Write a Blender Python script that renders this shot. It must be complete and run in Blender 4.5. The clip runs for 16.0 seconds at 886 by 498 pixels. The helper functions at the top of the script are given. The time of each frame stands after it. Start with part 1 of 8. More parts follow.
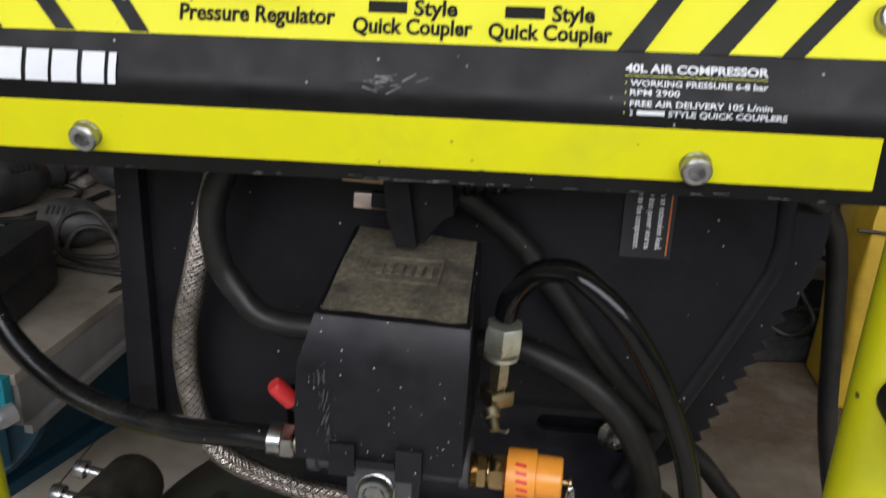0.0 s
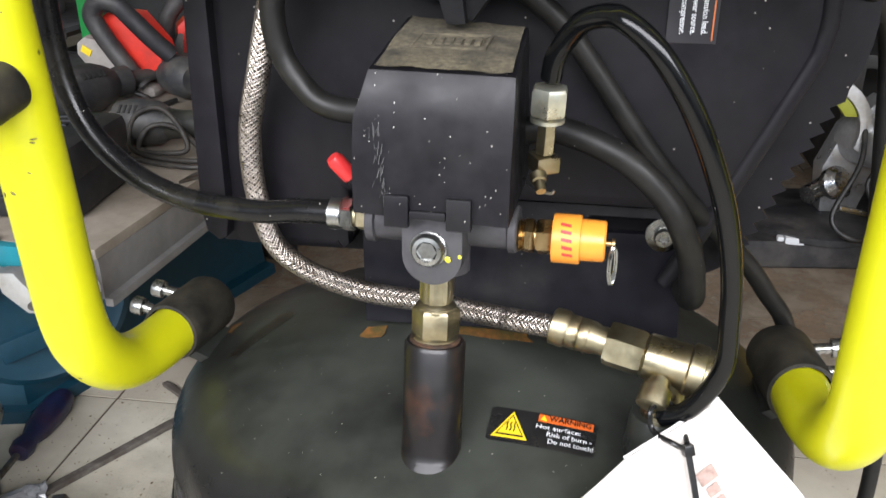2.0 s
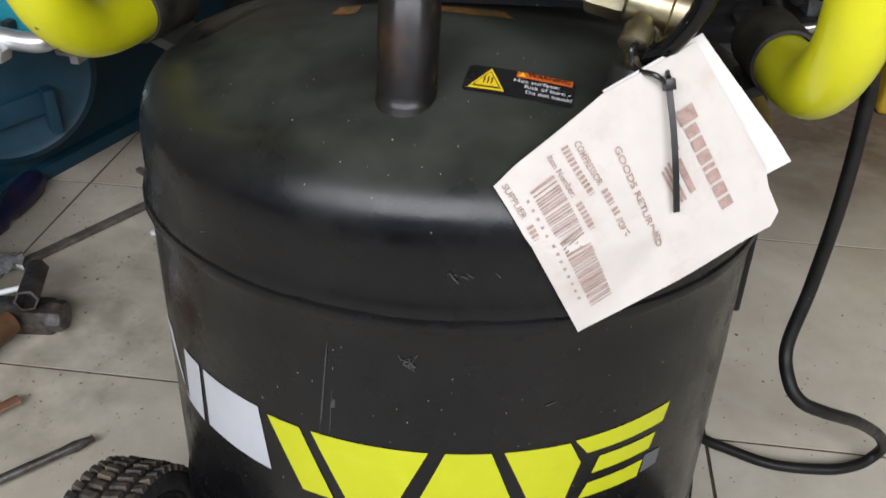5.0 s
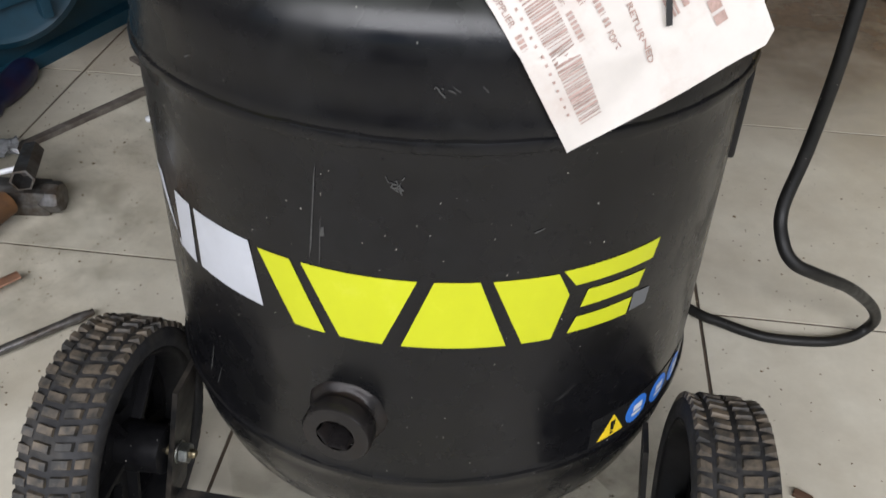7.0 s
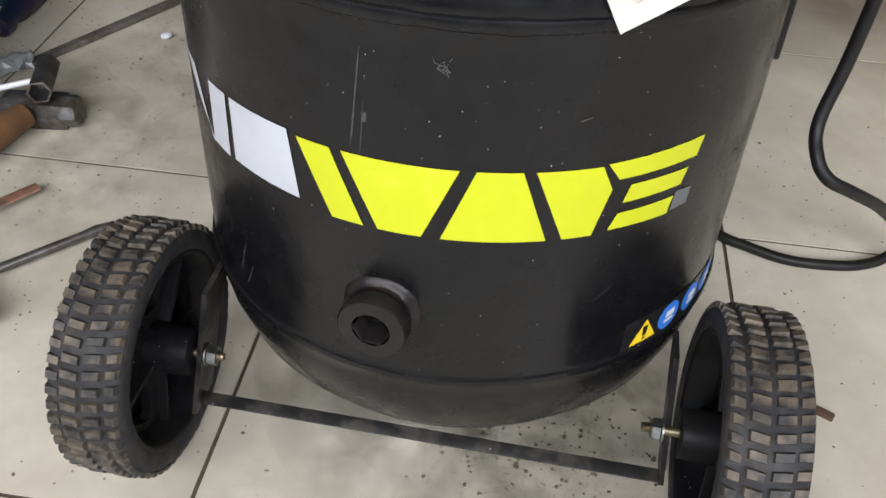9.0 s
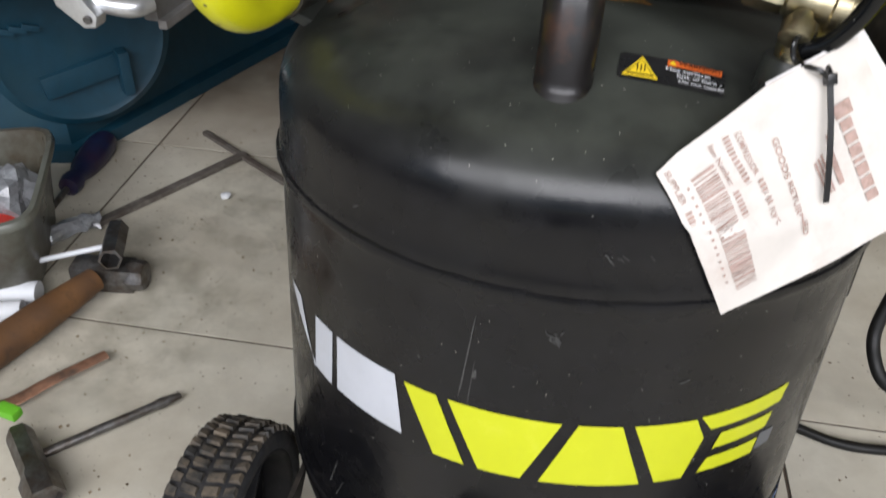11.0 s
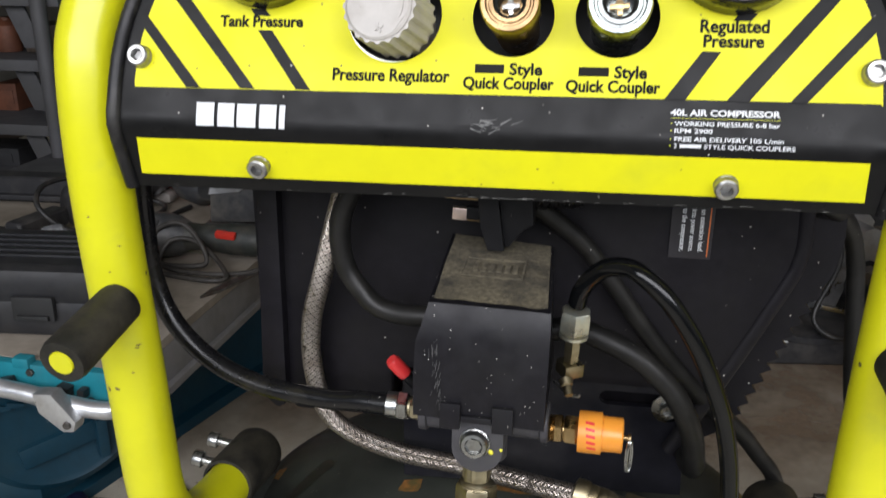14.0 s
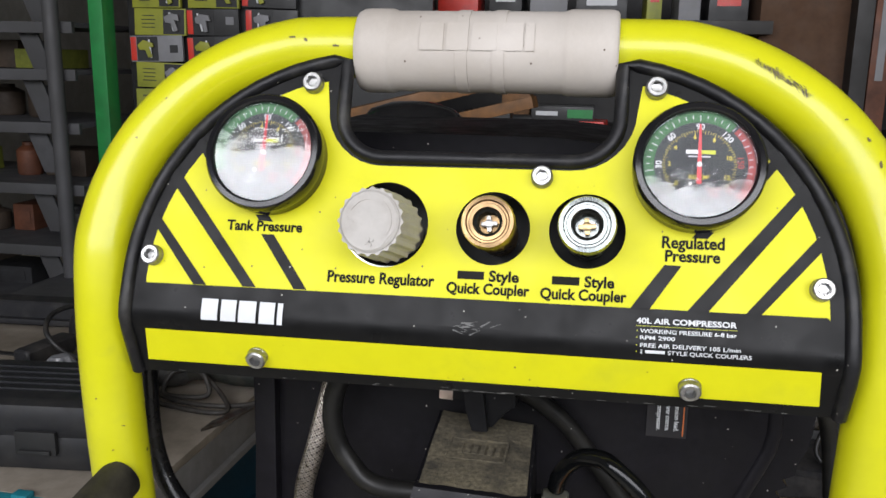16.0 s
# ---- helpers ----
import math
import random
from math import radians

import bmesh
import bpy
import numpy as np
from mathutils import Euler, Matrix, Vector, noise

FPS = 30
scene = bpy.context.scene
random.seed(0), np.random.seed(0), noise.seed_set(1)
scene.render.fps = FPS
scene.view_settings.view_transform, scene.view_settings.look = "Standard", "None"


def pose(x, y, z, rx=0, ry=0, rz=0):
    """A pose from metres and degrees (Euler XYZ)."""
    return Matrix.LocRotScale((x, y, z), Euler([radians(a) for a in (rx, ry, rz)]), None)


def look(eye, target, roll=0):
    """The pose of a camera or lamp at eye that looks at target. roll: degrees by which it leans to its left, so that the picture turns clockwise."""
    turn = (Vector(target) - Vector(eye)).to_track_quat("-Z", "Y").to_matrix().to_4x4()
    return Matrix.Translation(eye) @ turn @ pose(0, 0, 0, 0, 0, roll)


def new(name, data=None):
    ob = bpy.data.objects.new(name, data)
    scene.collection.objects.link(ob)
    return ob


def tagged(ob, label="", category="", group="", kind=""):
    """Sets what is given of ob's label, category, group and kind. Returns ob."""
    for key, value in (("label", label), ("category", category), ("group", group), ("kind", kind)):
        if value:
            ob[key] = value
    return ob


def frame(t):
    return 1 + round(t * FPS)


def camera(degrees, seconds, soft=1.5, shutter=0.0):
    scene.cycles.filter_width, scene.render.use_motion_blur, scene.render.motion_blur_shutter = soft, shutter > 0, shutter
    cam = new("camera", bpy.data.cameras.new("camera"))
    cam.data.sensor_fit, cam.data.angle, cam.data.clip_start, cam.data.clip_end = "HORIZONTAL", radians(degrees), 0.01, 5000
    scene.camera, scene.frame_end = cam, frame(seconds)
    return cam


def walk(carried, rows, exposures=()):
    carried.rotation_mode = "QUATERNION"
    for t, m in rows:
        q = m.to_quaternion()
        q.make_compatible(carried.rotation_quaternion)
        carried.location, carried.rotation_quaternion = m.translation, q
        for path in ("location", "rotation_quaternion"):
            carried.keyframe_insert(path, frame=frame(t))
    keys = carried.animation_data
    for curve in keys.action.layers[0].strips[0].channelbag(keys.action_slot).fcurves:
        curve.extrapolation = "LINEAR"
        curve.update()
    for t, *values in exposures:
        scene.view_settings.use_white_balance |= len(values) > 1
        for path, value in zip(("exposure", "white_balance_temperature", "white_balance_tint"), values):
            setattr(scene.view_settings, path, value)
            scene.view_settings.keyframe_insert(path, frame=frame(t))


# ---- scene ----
cam = camera(55.2, 16.0, shutter=0.4)
PATH = [
    (0, (0.049, -0.261, 0.748), (-0.148, 1.603, 0.049), 2.0),
    (0.5, (0.052, -0.273, 0.727), (-0.211, 1.559, -0.029), 1.2),
    (1, (0.058, -0.285, 0.716), (-0.253, 1.529, -0.066), 0.3),
    (1.5, (0.058, -0.293, 0.701), (-0.264, 1.51, -0.101), -0.1),
    (2, (0.061, -0.301, 0.691), (-0.272, 1.492, -0.131), -0.1),
    (2.5, (0.058, -0.303, 0.674), (-0.245, 1.47, -0.199), 0.8),
    (3, (0.063, -0.306, 0.657), (-0.233, 1.444, -0.266), 1.1),
    (3.5, (0.069, -0.31, 0.643), (-0.217, 1.411, -0.334), 1.1),
    (4, (0.067, -0.325, 0.626), (-0.212, 1.378, -0.384), 1.7),
    (4.5, (0.067, -0.33, 0.615), (-0.191, 1.338, -0.457), 1.4),
    (6.8, (0.08, -0.354, 0.573), (-0.156, 1.185, -0.683), 1.3),
    (7, (0.08, -0.356, 0.569), (-0.157, 1.167, -0.705), 1.3),
    (7.5, (0.08, -0.366, 0.557), (-0.163, 1.12, -0.758), 1.5),
    (8, (0.08, -0.373, 0.544), (-0.163, 1.076, -0.812), 1.9),
    (8.2, (0.08, -0.374, 0.542), (-0.162, 1.061, -0.831), 2.0),
    (10.3, (0.014, -0.362, 0.584), (-0.195, 1.13, -0.732), 2.4),
    (10.5, (0.01, -0.36, 0.598), (-0.224, 1.159, -0.682), 2.5),
    (11, (0.01, -0.354, 0.618), (-0.271, 1.227, -0.574), 2.4),
    (11.5, (0.018, -0.343, 0.66), (-0.286, 1.304, -0.432), 1.7),
    (12, (0.025, -0.337, 0.69), (-0.278, 1.366, -0.314), 0.9),
    (12.5, (0.028, -0.336, 0.715), (-0.269, 1.414, -0.206), 0.3),
    (13, (0.033, -0.34, 0.74), (-0.27, 1.45, -0.098), 0.0),
    (13.5, (0.037, -0.341, 0.759), (-0.275, 1.485, 0.006), 0.1),
    (14, (0.041, -0.343, 0.774), (-0.269, 1.512, 0.095), 0.4),
    (14.5, (0.044, -0.347, 0.788), (-0.263, 1.541, 0.203), 0.5),
    (15, (0.045, -0.35, 0.804), (-0.269, 1.557, 0.287), 0.7),
    (15.5, (0.047, -0.354, 0.814), (-0.279, 1.563, 0.345), 0.7),
    (16, (0.053, -0.357, 0.819), (-0.288, 1.564, 0.383), 0.9),
]
EXPOSURES = [(0.0, -0.92), (0.5, -0.04), (1.0, 0.30), (1.5, 0.38), (2.5, 0.18), (3.5, -0.45), (4.5, -0.47), (7.0, -0.32), (7.5, 0.0), (8.0, -0.03), (10.5, -0.16), (11.0, -0.24), (11.5, -0.36), (12.0, -0.24), (13.0, -0.15), (14.0, -0.62), (14.5, -0.97), (15.0, -0.9), (16.0, -0.8)]
walk(cam, [(t, look(eye, target, roll)) for t, eye, target, roll in PATH], [(t, e, 6480, 15) for t, e in EXPOSURES])

# ---- world and light ----
world = bpy.data.worlds.new("world")
scene.world = world
world.use_nodes = True
wn = world.node_tree.nodes
sky = wn.new("ShaderNodeTexSky")
sky.sky_type = 'NISHITA'
sky.sun_disc = False
sky.sun_elevation, sky.sun_rotation = radians(50), radians(20)
world.node_tree.links.new(sky.outputs[0], wn["Background"].inputs[0])
wn["Background"].inputs[1].default_value = 0.11
sun = new("sun", bpy.data.lights.new("sun", 'SUN'))
sun.data.energy, sun.data.angle, sun.data.color = 1.5, radians(10), (1.0, 0.95, 0.88)
sun.matrix_world = look((1.2, 3.0, 4.0), (0, 0, 0))
# the open roller door behind the camera lets the sky's light in
door = new("door_daylight", bpy.data.lights.new("door_daylight", 'AREA'))
door.data.shape, door.data.size, door.data.size_y = 'RECTANGLE', 4.2, 0.95
door.data.energy, door.data.color = 160.0, (0.955, 0.98, 1.0)
door.matrix_world = look((0.35, -1.75, 1.605), (0.35, 0.0, 1.10))


# ---- mesh helpers ----
WORLD_OF = {}


def thing(name, m, label, category, group="", kind=""):
    ob = new(name)
    ob.empty_display_size = 0.05
    ob.matrix_world = m
    WORLD_OF[ob] = m.copy()
    return tagged(ob, label, category, group, kind)


def mesh_of(name, bm, material, smooth=40):
    bmesh.ops.recalc_face_normals(bm, faces=bm.faces)
    me = bpy.data.meshes.new(name)
    if smooth:
        for f in bm.faces:
            f.smooth = True
        for e in bm.edges:
            if len(e.link_faces) == 2 and e.calc_face_angle(0) > radians(smooth):
                e.smooth = False
    bm.to_mesh(me)
    bm.free()
    me.materials.append(material)
    return me


def part(name, bm, material, parent, label="", m=None, smooth=40):
    """One mesh under a thing or a part; m is its pose in the world."""
    me = bm if isinstance(bm, bpy.types.Mesh) else mesh_of(name, bm, material, smooth)
    ob = new(name, me)
    m = m if m is not None else Matrix()
    ob.parent = parent
    ob.matrix_parent_inverse = WORLD_OF[parent].inverted()
    ob.matrix_basis = m
    WORLD_OF[ob] = m.copy()
    return tagged(ob, label)


def solo(name, bm, material, label, category, group="", kind="", m=None, smooth=40):
    ob = new(name, mesh_of(name, bm, material, smooth))
    if m is not None:
        ob.matrix_world = m
    WORLD_OF[ob] = (m if m is not None else Matrix()).copy()
    return tagged(ob, label, category, group, kind)


def T(x, y, z):
    return Matrix.Translation((x, y, z))


def along(a, b):
    """A pose at a whose z axis points to b."""
    a, b = Vector(a), Vector(b)
    return Matrix.Translation(a) @ (b - a).to_track_quat("Z", "Y").to_matrix().to_4x4()


def add_box(bm, sx, sy, sz, m=None, bevel=0.0, seg=2):
    b = bmesh.new()
    bmesh.ops.create_cube(b, size=1.0)
    bmesh.ops.scale(b, vec=(sx, sy, sz), verts=b.verts)
    if bevel:
        bmesh.ops.bevel(b, geom=b.edges[:], offset=bevel, segments=seg, profile=0.7, affect='EDGES')
    return merge(bm, b, m)


def merge(bm, b, m=None):
    if m is not None:
        bmesh.ops.transform(b, matrix=m, verts=b.verts)
    me = bpy.data.meshes.new("tmp")
    b.to_mesh(me)
    b.free()
    bm.from_mesh(me)
    bpy.data.meshes.remove(me)
    return bm


def lathe(bm, profile, seg=32, m=None, cap=True):
    """Turns (radius, height) pairs round z."""
    b = bmesh.new()
    rings = []
    for r, z in profile:
        if r < 1e-6:
            rings.append([b.verts.new((0, 0, z))])
        else:
            rings.append([b.verts.new((r * math.cos(2 * math.pi * i / seg), r * math.sin(2 * math.pi * i / seg), z)) for i in range(seg)])
    for p, q in zip(rings, rings[1:]):
        for i in range(seg):
            j = (i + 1) % seg
            vs = [p[i % len(p)], p[j % len(p)], q[j % len(q)], q[i % len(q)]]
            vs = list(dict.fromkeys(vs))
            if len(vs) > 2:
                b.faces.new(vs)
    if cap:
        for r in (rings[0], rings[-1]):
            if len(r) > 2:
                b.faces.new(r)
    bmesh.ops.recalc_face_normals(b, faces=b.faces)
    return merge(bm, b, m)


def smooth_path(pts, step=8):
    """Catmull-Rom points through pts."""
    P = [Vector(p) for p in pts]
    P = [2 * P[0] - P[1]] + P + [2 * P[-1] - P[-2]]
    out = []
    for i in range(1, len(P) - 2):
        a, b, c, d = P[i - 1:i + 3]
        for k in range(step):
            t = k / step
            out.append(0.5 * ((2 * b) + (c - a) * t + (2 * a - 5 * b + 4 * c - d) * t * t + (3 * b - a - 3 * c + d) * t ** 3))
    out.append(P[-2])
    return out


def sweep(bm, pts, r, seg=14, caps=True):
    """A round tube along points."""
    b = bmesh.new()
    n = len(pts)
    up = None
    rings = []
    for i, p in enumerate(pts):
        t = (Vector(pts[min(i + 1, n - 1)]) - Vector(pts[max(i - 1, 0)])).normalized()
        if up is None:
            up = t.orthogonal().normalized()
        up = (up - t * up.dot(t)).normalized()
        side = t.cross(up)
        rr = r(i / (n - 1)) if callable(r) else r
        rings.append([b.verts.new(Vector(p) + (up * math.cos(2 * math.pi * k / seg) + side * math.sin(2 * math.pi * k / seg)) * rr) for k in range(seg)])
    for p, q in zip(rings, rings[1:]):
        for k in range(seg):
            b.faces.new((p[k], p[(k + 1) % seg], q[(k + 1) % seg], q[k]))
    if caps:
        b.faces.new(rings[0])
        b.faces.new(rings[-1])
    return merge(bm, b)


def prism(bm, poly, depth, m=None, bevel=0.0):
    """Extrudes a flat outline (x, y) from z = 0 up to depth."""
    b = bmesh.new()
    f = b.faces.new([b.verts.new((x, y, 0)) for x, y in poly])
    if depth:
        g = bmesh.ops.extrude_face_region(b, geom=[f])
        bmesh.ops.translate(b, vec=(0, 0, depth), verts=[v for v in g["geom"] if isinstance(v, bmesh.types.BMVert)])
        bmesh.ops.recalc_face_normals(b, faces=b.faces)
        if bevel:
            bmesh.ops.bevel(b, geom=[e for e in b.edges if e.calc_face_angle(0) > 0.5], offset=bevel, segments=2, profile=0.7, affect='EDGES')
    return merge(bm, b, m)


def hexa(bm, flat, depth, m=None, chamfer=0.12):
    """A hexagon nut, flat to flat, from z = 0 to depth."""
    R = flat / math.sqrt(3)
    prof = [(R * (1 - chamfer), 0), (R, depth * 0.14), (R, depth * 0.86), (R * (1 - chamfer), depth)]
    return lathe(bm, prof, 6, m)


def disc(r, n=48, a0=0.0, a1=360.0):
    return [(r * math.cos(radians(a0 + (a1 - a0) * i / n)), r * math.sin(radians(a0 + (a1 - a0) * i / n))) for i in range(n if a1 - a0 == 360 else n + 1)]


def ring_plate(bm, r0, r1, z0, z1, seg=48, m=None):
    return lathe(bm, [(r0, z0), (r1, z0), (r1, z1), (r0, z1), (r0, z0)], seg, m, cap=False)


def text_mesh(words, size, align='LEFT', width=1.0, bold=0.0, depth=0.0002, line=1.0):
    cu = bpy.data.curves.new("text", 'FONT')
    cu.body, cu.size, cu.align_x, cu.extrude, cu.offset, cu.space_line = words, size, align, depth, bold, line
    cu.resolution_u = 3
    ob = bpy.data.objects.new("text", cu)
    scene.collection.objects.link(ob)
    me = bpy.data.meshes.new_from_object(ob.evaluated_get(bpy.context.evaluated_depsgraph_get()))
    bpy.data.objects.remove(ob)
    bpy.data.curves.remove(cu)
    me.transform(Matrix.Diagonal((width, 1, 1, 1)))
    me.materials.clear()
    return me


def writing(name, words, size, material, parent, m, **k):
    me = text_mesh(words, size, **k)
    me.materials.append(material)
    return part(name, me, None, parent, m=m)


XZ = Matrix(((1, 0, 0, 0), (0, 0, -1, 0), (0, 1, 0, 0), (0, 0, 0, 1)))   # flat outlines stood up: (x, y) to (x, z)


# ---- materials ----
def material(name, color, rough=0.5, metal=0.0, grain=0.0, scale=60.0, bump=0.0, second=None, patch=8.0, amount=0.5,
             specks=0.0, speck_color=(0.5, 0.48, 0.43), speck_scale=455.0, coat=0.0, coat_rough=0.12, rough_var=0.12, spec=0.5, patch_detail=6.0, sharp=0.12, dust=None, vary=False):
    """Colour with grain, patches of a second colour (stains, dust, wear) and small dust specks, in metres."""
    m = bpy.data.materials.new(name)
    m.use_nodes = True
    nt = m.node_tree
    N, L = nt.nodes, nt.links
    b = N["Principled BSDF"]
    b.inputs["Metallic"].default_value = metal
    b.inputs["Specular IOR Level"].default_value = spec
    b.inputs["Coat Weight"].default_value = coat
    b.inputs["Coat Roughness"].default_value = coat_rough
    co = N.new("ShaderNodeTexCoord").outputs["Object"]
    plain = co
    if vary:
        info, sc, ad = N.new("ShaderNodeObjectInfo"), N.new("ShaderNodeMath"), N.new("ShaderNodeVectorMath")
        sc.operation, sc.inputs[1].default_value = 'MULTIPLY', 40.0
        L.new(info.outputs["Random"], sc.inputs[0])
        L.new(co, ad.inputs[0])
        L.new(sc.outputs[0], ad.inputs[1])
        co = ad.outputs[0]

    def noise_of(s, detail=4.0, rough_=0.6):
        n = N.new("ShaderNodeTexNoise")
        n.inputs["Scale"].default_value, n.inputs["Detail"].default_value, n.inputs["Roughness"].default_value = s, detail, rough_
        L.new(co, n.inputs["Vector"])
        return n.outputs["Fac"]

    def ramp(src, lo, hi):
        r = N.new("ShaderNodeMapRange")
        r.inputs["From Min"].default_value, r.inputs["From Max"].default_value = lo, hi
        L.new(src, r.inputs["Value"])
        return r.outputs["Result"]

    def mix(fac, a, c):
        x = N.new("ShaderNodeMix")
        x.data_type = 'RGBA'
        if isinstance(fac, float):
            x.inputs[0].default_value = fac
        else:
            L.new(fac, x.inputs[0])
        for sock, v in ((x.inputs[6], a), (x.inputs[7], c)):
            if isinstance(v, tuple):
                sock.default_value = (*v, 1)
            else:
                L.new(v, sock)
        return x.outputs[2]

    fine = noise_of(scale)
    dark = tuple(v * (1 - grain) for v in color)
    light = tuple(min(1, v * (1 + grain)) for v in color)
    col = mix(ramp(fine, 0.3, 0.7), dark, light)
    rsrc = ramp(noise_of(scale * 0.35), 0.3, 0.7)
    if second:
        mask = ramp(noise_of(patch, patch_detail, 0.65), 1 - amount - sharp, 1 - amount + sharp)
        col = mix(mask, col, second)
    if specks:
        v = N.new("ShaderNodeTexVoronoi")
        v.inputs["Scale"].default_value = speck_scale
        v.inputs["Randomness"].default_value = 1.0
        L.new(co, v.inputs["Vector"])
        near = ramp(v.outputs["Distance"], 0.16, 0.10)
        sep = N.new("ShaderNodeSeparateColor")
        L.new(v.outputs["Color"], sep.inputs[0])
        pick = ramp(sep.outputs[0], 1 - specks, 1 - specks + 0.02)
        mul = N.new("ShaderNodeMath")
        mul.operation = 'MULTIPLY'
        L.new(near, mul.inputs[0])
        L.new(pick, mul.inputs[1])
        col = mix(mul.outputs[0], col, speck_color)
    if dust:
        # dust that has settled from one height up, in blotches
        z0, z1, dcol, drough, most = dust
        xyz = N.new("ShaderNodeSeparateXYZ")
        L.new(plain, xyz.inputs[0])
        mul2, mul3 = N.new("ShaderNodeMath"), N.new("ShaderNodeMath")
        mul2.operation = mul3.operation = 'MULTIPLY'
        L.new(ramp(xyz.outputs[2], z0, z1), mul2.inputs[0])
        L.new(ramp(noise_of(11.0, 7.0, 0.62), 0.25, 0.66), mul2.inputs[1])
        L.new(mul2.outputs[0], mul3.inputs[0])
        mul3.inputs[1].default_value = most
        col = mix(mul3.outputs[0], col, dcol)
    L.new(col, b.inputs["Base Color"])
    rr = N.new("ShaderNodeMapRange")
    rr.inputs["To Min"].default_value, rr.inputs["To Max"].default_value = max(0.02, rough - rough_var), min(1, rough + rough_var)
    L.new(rsrc, rr.inputs["Value"])
    rough_out = rr.outputs["Result"]
    if dust:
        lift = N.new("ShaderNodeMix")
        L.new(mul3.outputs[0], lift.inputs[0])
        L.new(rough_out, lift.inputs[2])
        lift.inputs[3].default_value = drough
        rough_out = lift.outputs[0]
    L.new(rough_out, b.inputs["Roughness"])
    if bump:
        bp = N.new("ShaderNodeBump")
        bp.inputs["Strength"].default_value, bp.inputs["Distance"].default_value = bump, 0.002
        L.new(fine, bp.inputs["Height"])
        L.new(bp.outputs["Normal"], b.inputs["Normal"])
    return m


M_TANK = material("black_tank_paint", (0.0048, 0.0048, 0.0056), 0.27, grain=0.25, scale=90, second=(0.006, 0.006, 0.0055), patch=9, amount=0.42, specks=0.016, speck_scale=430, coat=0.04, bump=0.02, spec=0.30, dust=(0.405, 0.436, (0.060, 0.066, 0.054), 0.60, 0.80))
M_BLACK = material("black_plastic", (0.005, 0.005, 0.006), 0.45, spec=0.2, grain=0.3, scale=220, second=(0.012, 0.012, 0.012), patch=14, amount=0.42, specks=0.04, speck_scale=440, bump=0.06)
M_PANELBLACK = material("black_panel_print", (0.006, 0.006, 0.006), 0.36, spec=0.14, grain=0.2, scale=160, second=(0.010, 0.010, 0.010), patch=18, amount=0.4, specks=0.05, speck_scale=368)
M_YELLOW = material("lime_yellow_print", (0.64, 0.62, 0.003), 0.48, spec=0.3, grain=0.03, scale=60, second=(0.56, 0.56, 0.012), patch=22, amount=0.33, specks=0.06, speck_scale=300, speck_color=(0.12, 0.1, 0.04))
M_TUBE = material("lime_yellow_tube_paint", (0.55, 0.545, 0.006), 0.42, bump=0.05, grain=0.04, scale=48, second=(0.46, 0.48, 0.03), patch=30, amount=0.3, specks=0.04, speck_scale=110, speck_color=(0.06, 0.055, 0.03), coat=0.45, coat_rough=0.17, spec=0.3)
M_RUBBER = material("black_rubber", (0.007, 0.007, 0.008), 0.45, spec=0.3, grain=0.3, scale=180, second=(0.05, 0.048, 0.042), patch=25, amount=0.36, specks=0.04, speck_scale=455, bump=0.05)
M_HOSE = material("black_hose_rubber", (0.006, 0.006, 0.0065), 0.25, spec=0.32, grain=0.3, scale=150, second=(0.026, 0.024, 0.019), patch=30, amount=0.36, specks=0.05, speck_scale=455)
M_DUSTY = material("dusty_black_rubber", (0.012, 0.0115, 0.0095), 0.6, spec=0.3, grain=0.3, scale=150, second=(0.045, 0.040, 0.028), patch=30, amount=0.5, bump=0.1)
M_TYRE = material("worn_tyre_rubber", (0.012, 0.012, 0.013), 0.75, grain=0.4, scale=160, second=(0.045, 0.04, 0.032), patch=40, amount=0.38, bump=0.2)
M_TREAD = material("dusty_tread_rubber", (0.022, 0.021, 0.019), 0.62, grain=0.45, scale=260, second=(0.125, 0.098, 0.068), patch=58, amount=0.45, bump=0.25)
M_STEEL = material("zinc_plated_steel", (0.40, 0.41, 0.40), 0.27, metal=1.0, grain=0.12, scale=200, second=(0.26, 0.255, 0.24), patch=160, amount=0.45)
M_SCREW = material("dull_zinc_screw", (0.38, 0.38, 0.37), 0.36, metal=0.9, grain=0.25, scale=400, second=(0.16, 0.155, 0.145), patch=220, amount=0.42)
M_BRASS = material("yellow_zinc_brass", (0.42, 0.375, 0.25), 0.36, metal=1.0, grain=0.2, scale=150, second=(0.3, 0.24, 0.14), patch=45, amount=0.45)
M_BRASSY = material("bright_brass", (0.42, 0.30, 0.15), 0.30, metal=1.0, grain=0.15, scale=150, second=(0.38, 0.26, 0.12), patch=60, amount=0.4)
M_PALE = material("corroded_pale_brass", (0.58, 0.55, 0.42), 0.36, metal=0.85, grain=0.25, scale=200, second=(0.55, 0.6, 0.54), patch=70, amount=0.5)
M_ALU = material("grey_cast_metal", (0.055, 0.053, 0.058), 0.55, metal=0.3, grain=0.2, scale=180, second=(0.06, 0.06, 0.06), patch=30, amount=0.45, bump=0.08)
M_RUST = material("worn_black_paint", (0.010, 0.009, 0.009), 0.33, spec=0.3, grain=0.3, scale=120, second=(0.014, 0.009, 0.007), patch=45, amount=0.4, bump=0.08)
M_GREY = material("grey_soft_plastic", (0.42, 0.40, 0.37), 0.55, grain=0.08, scale=90, second=(0.33, 0.30, 0.27), patch=30, amount=0.42, bump=0.05)
M_WHITE = material("white_print", (0.62, 0.635, 0.65), 0.5, grain=0.04, scale=80)
M_RED = material("red_plastic", (0.55, 0.03, 0.03), 0.4, grain=0.1, scale=80)
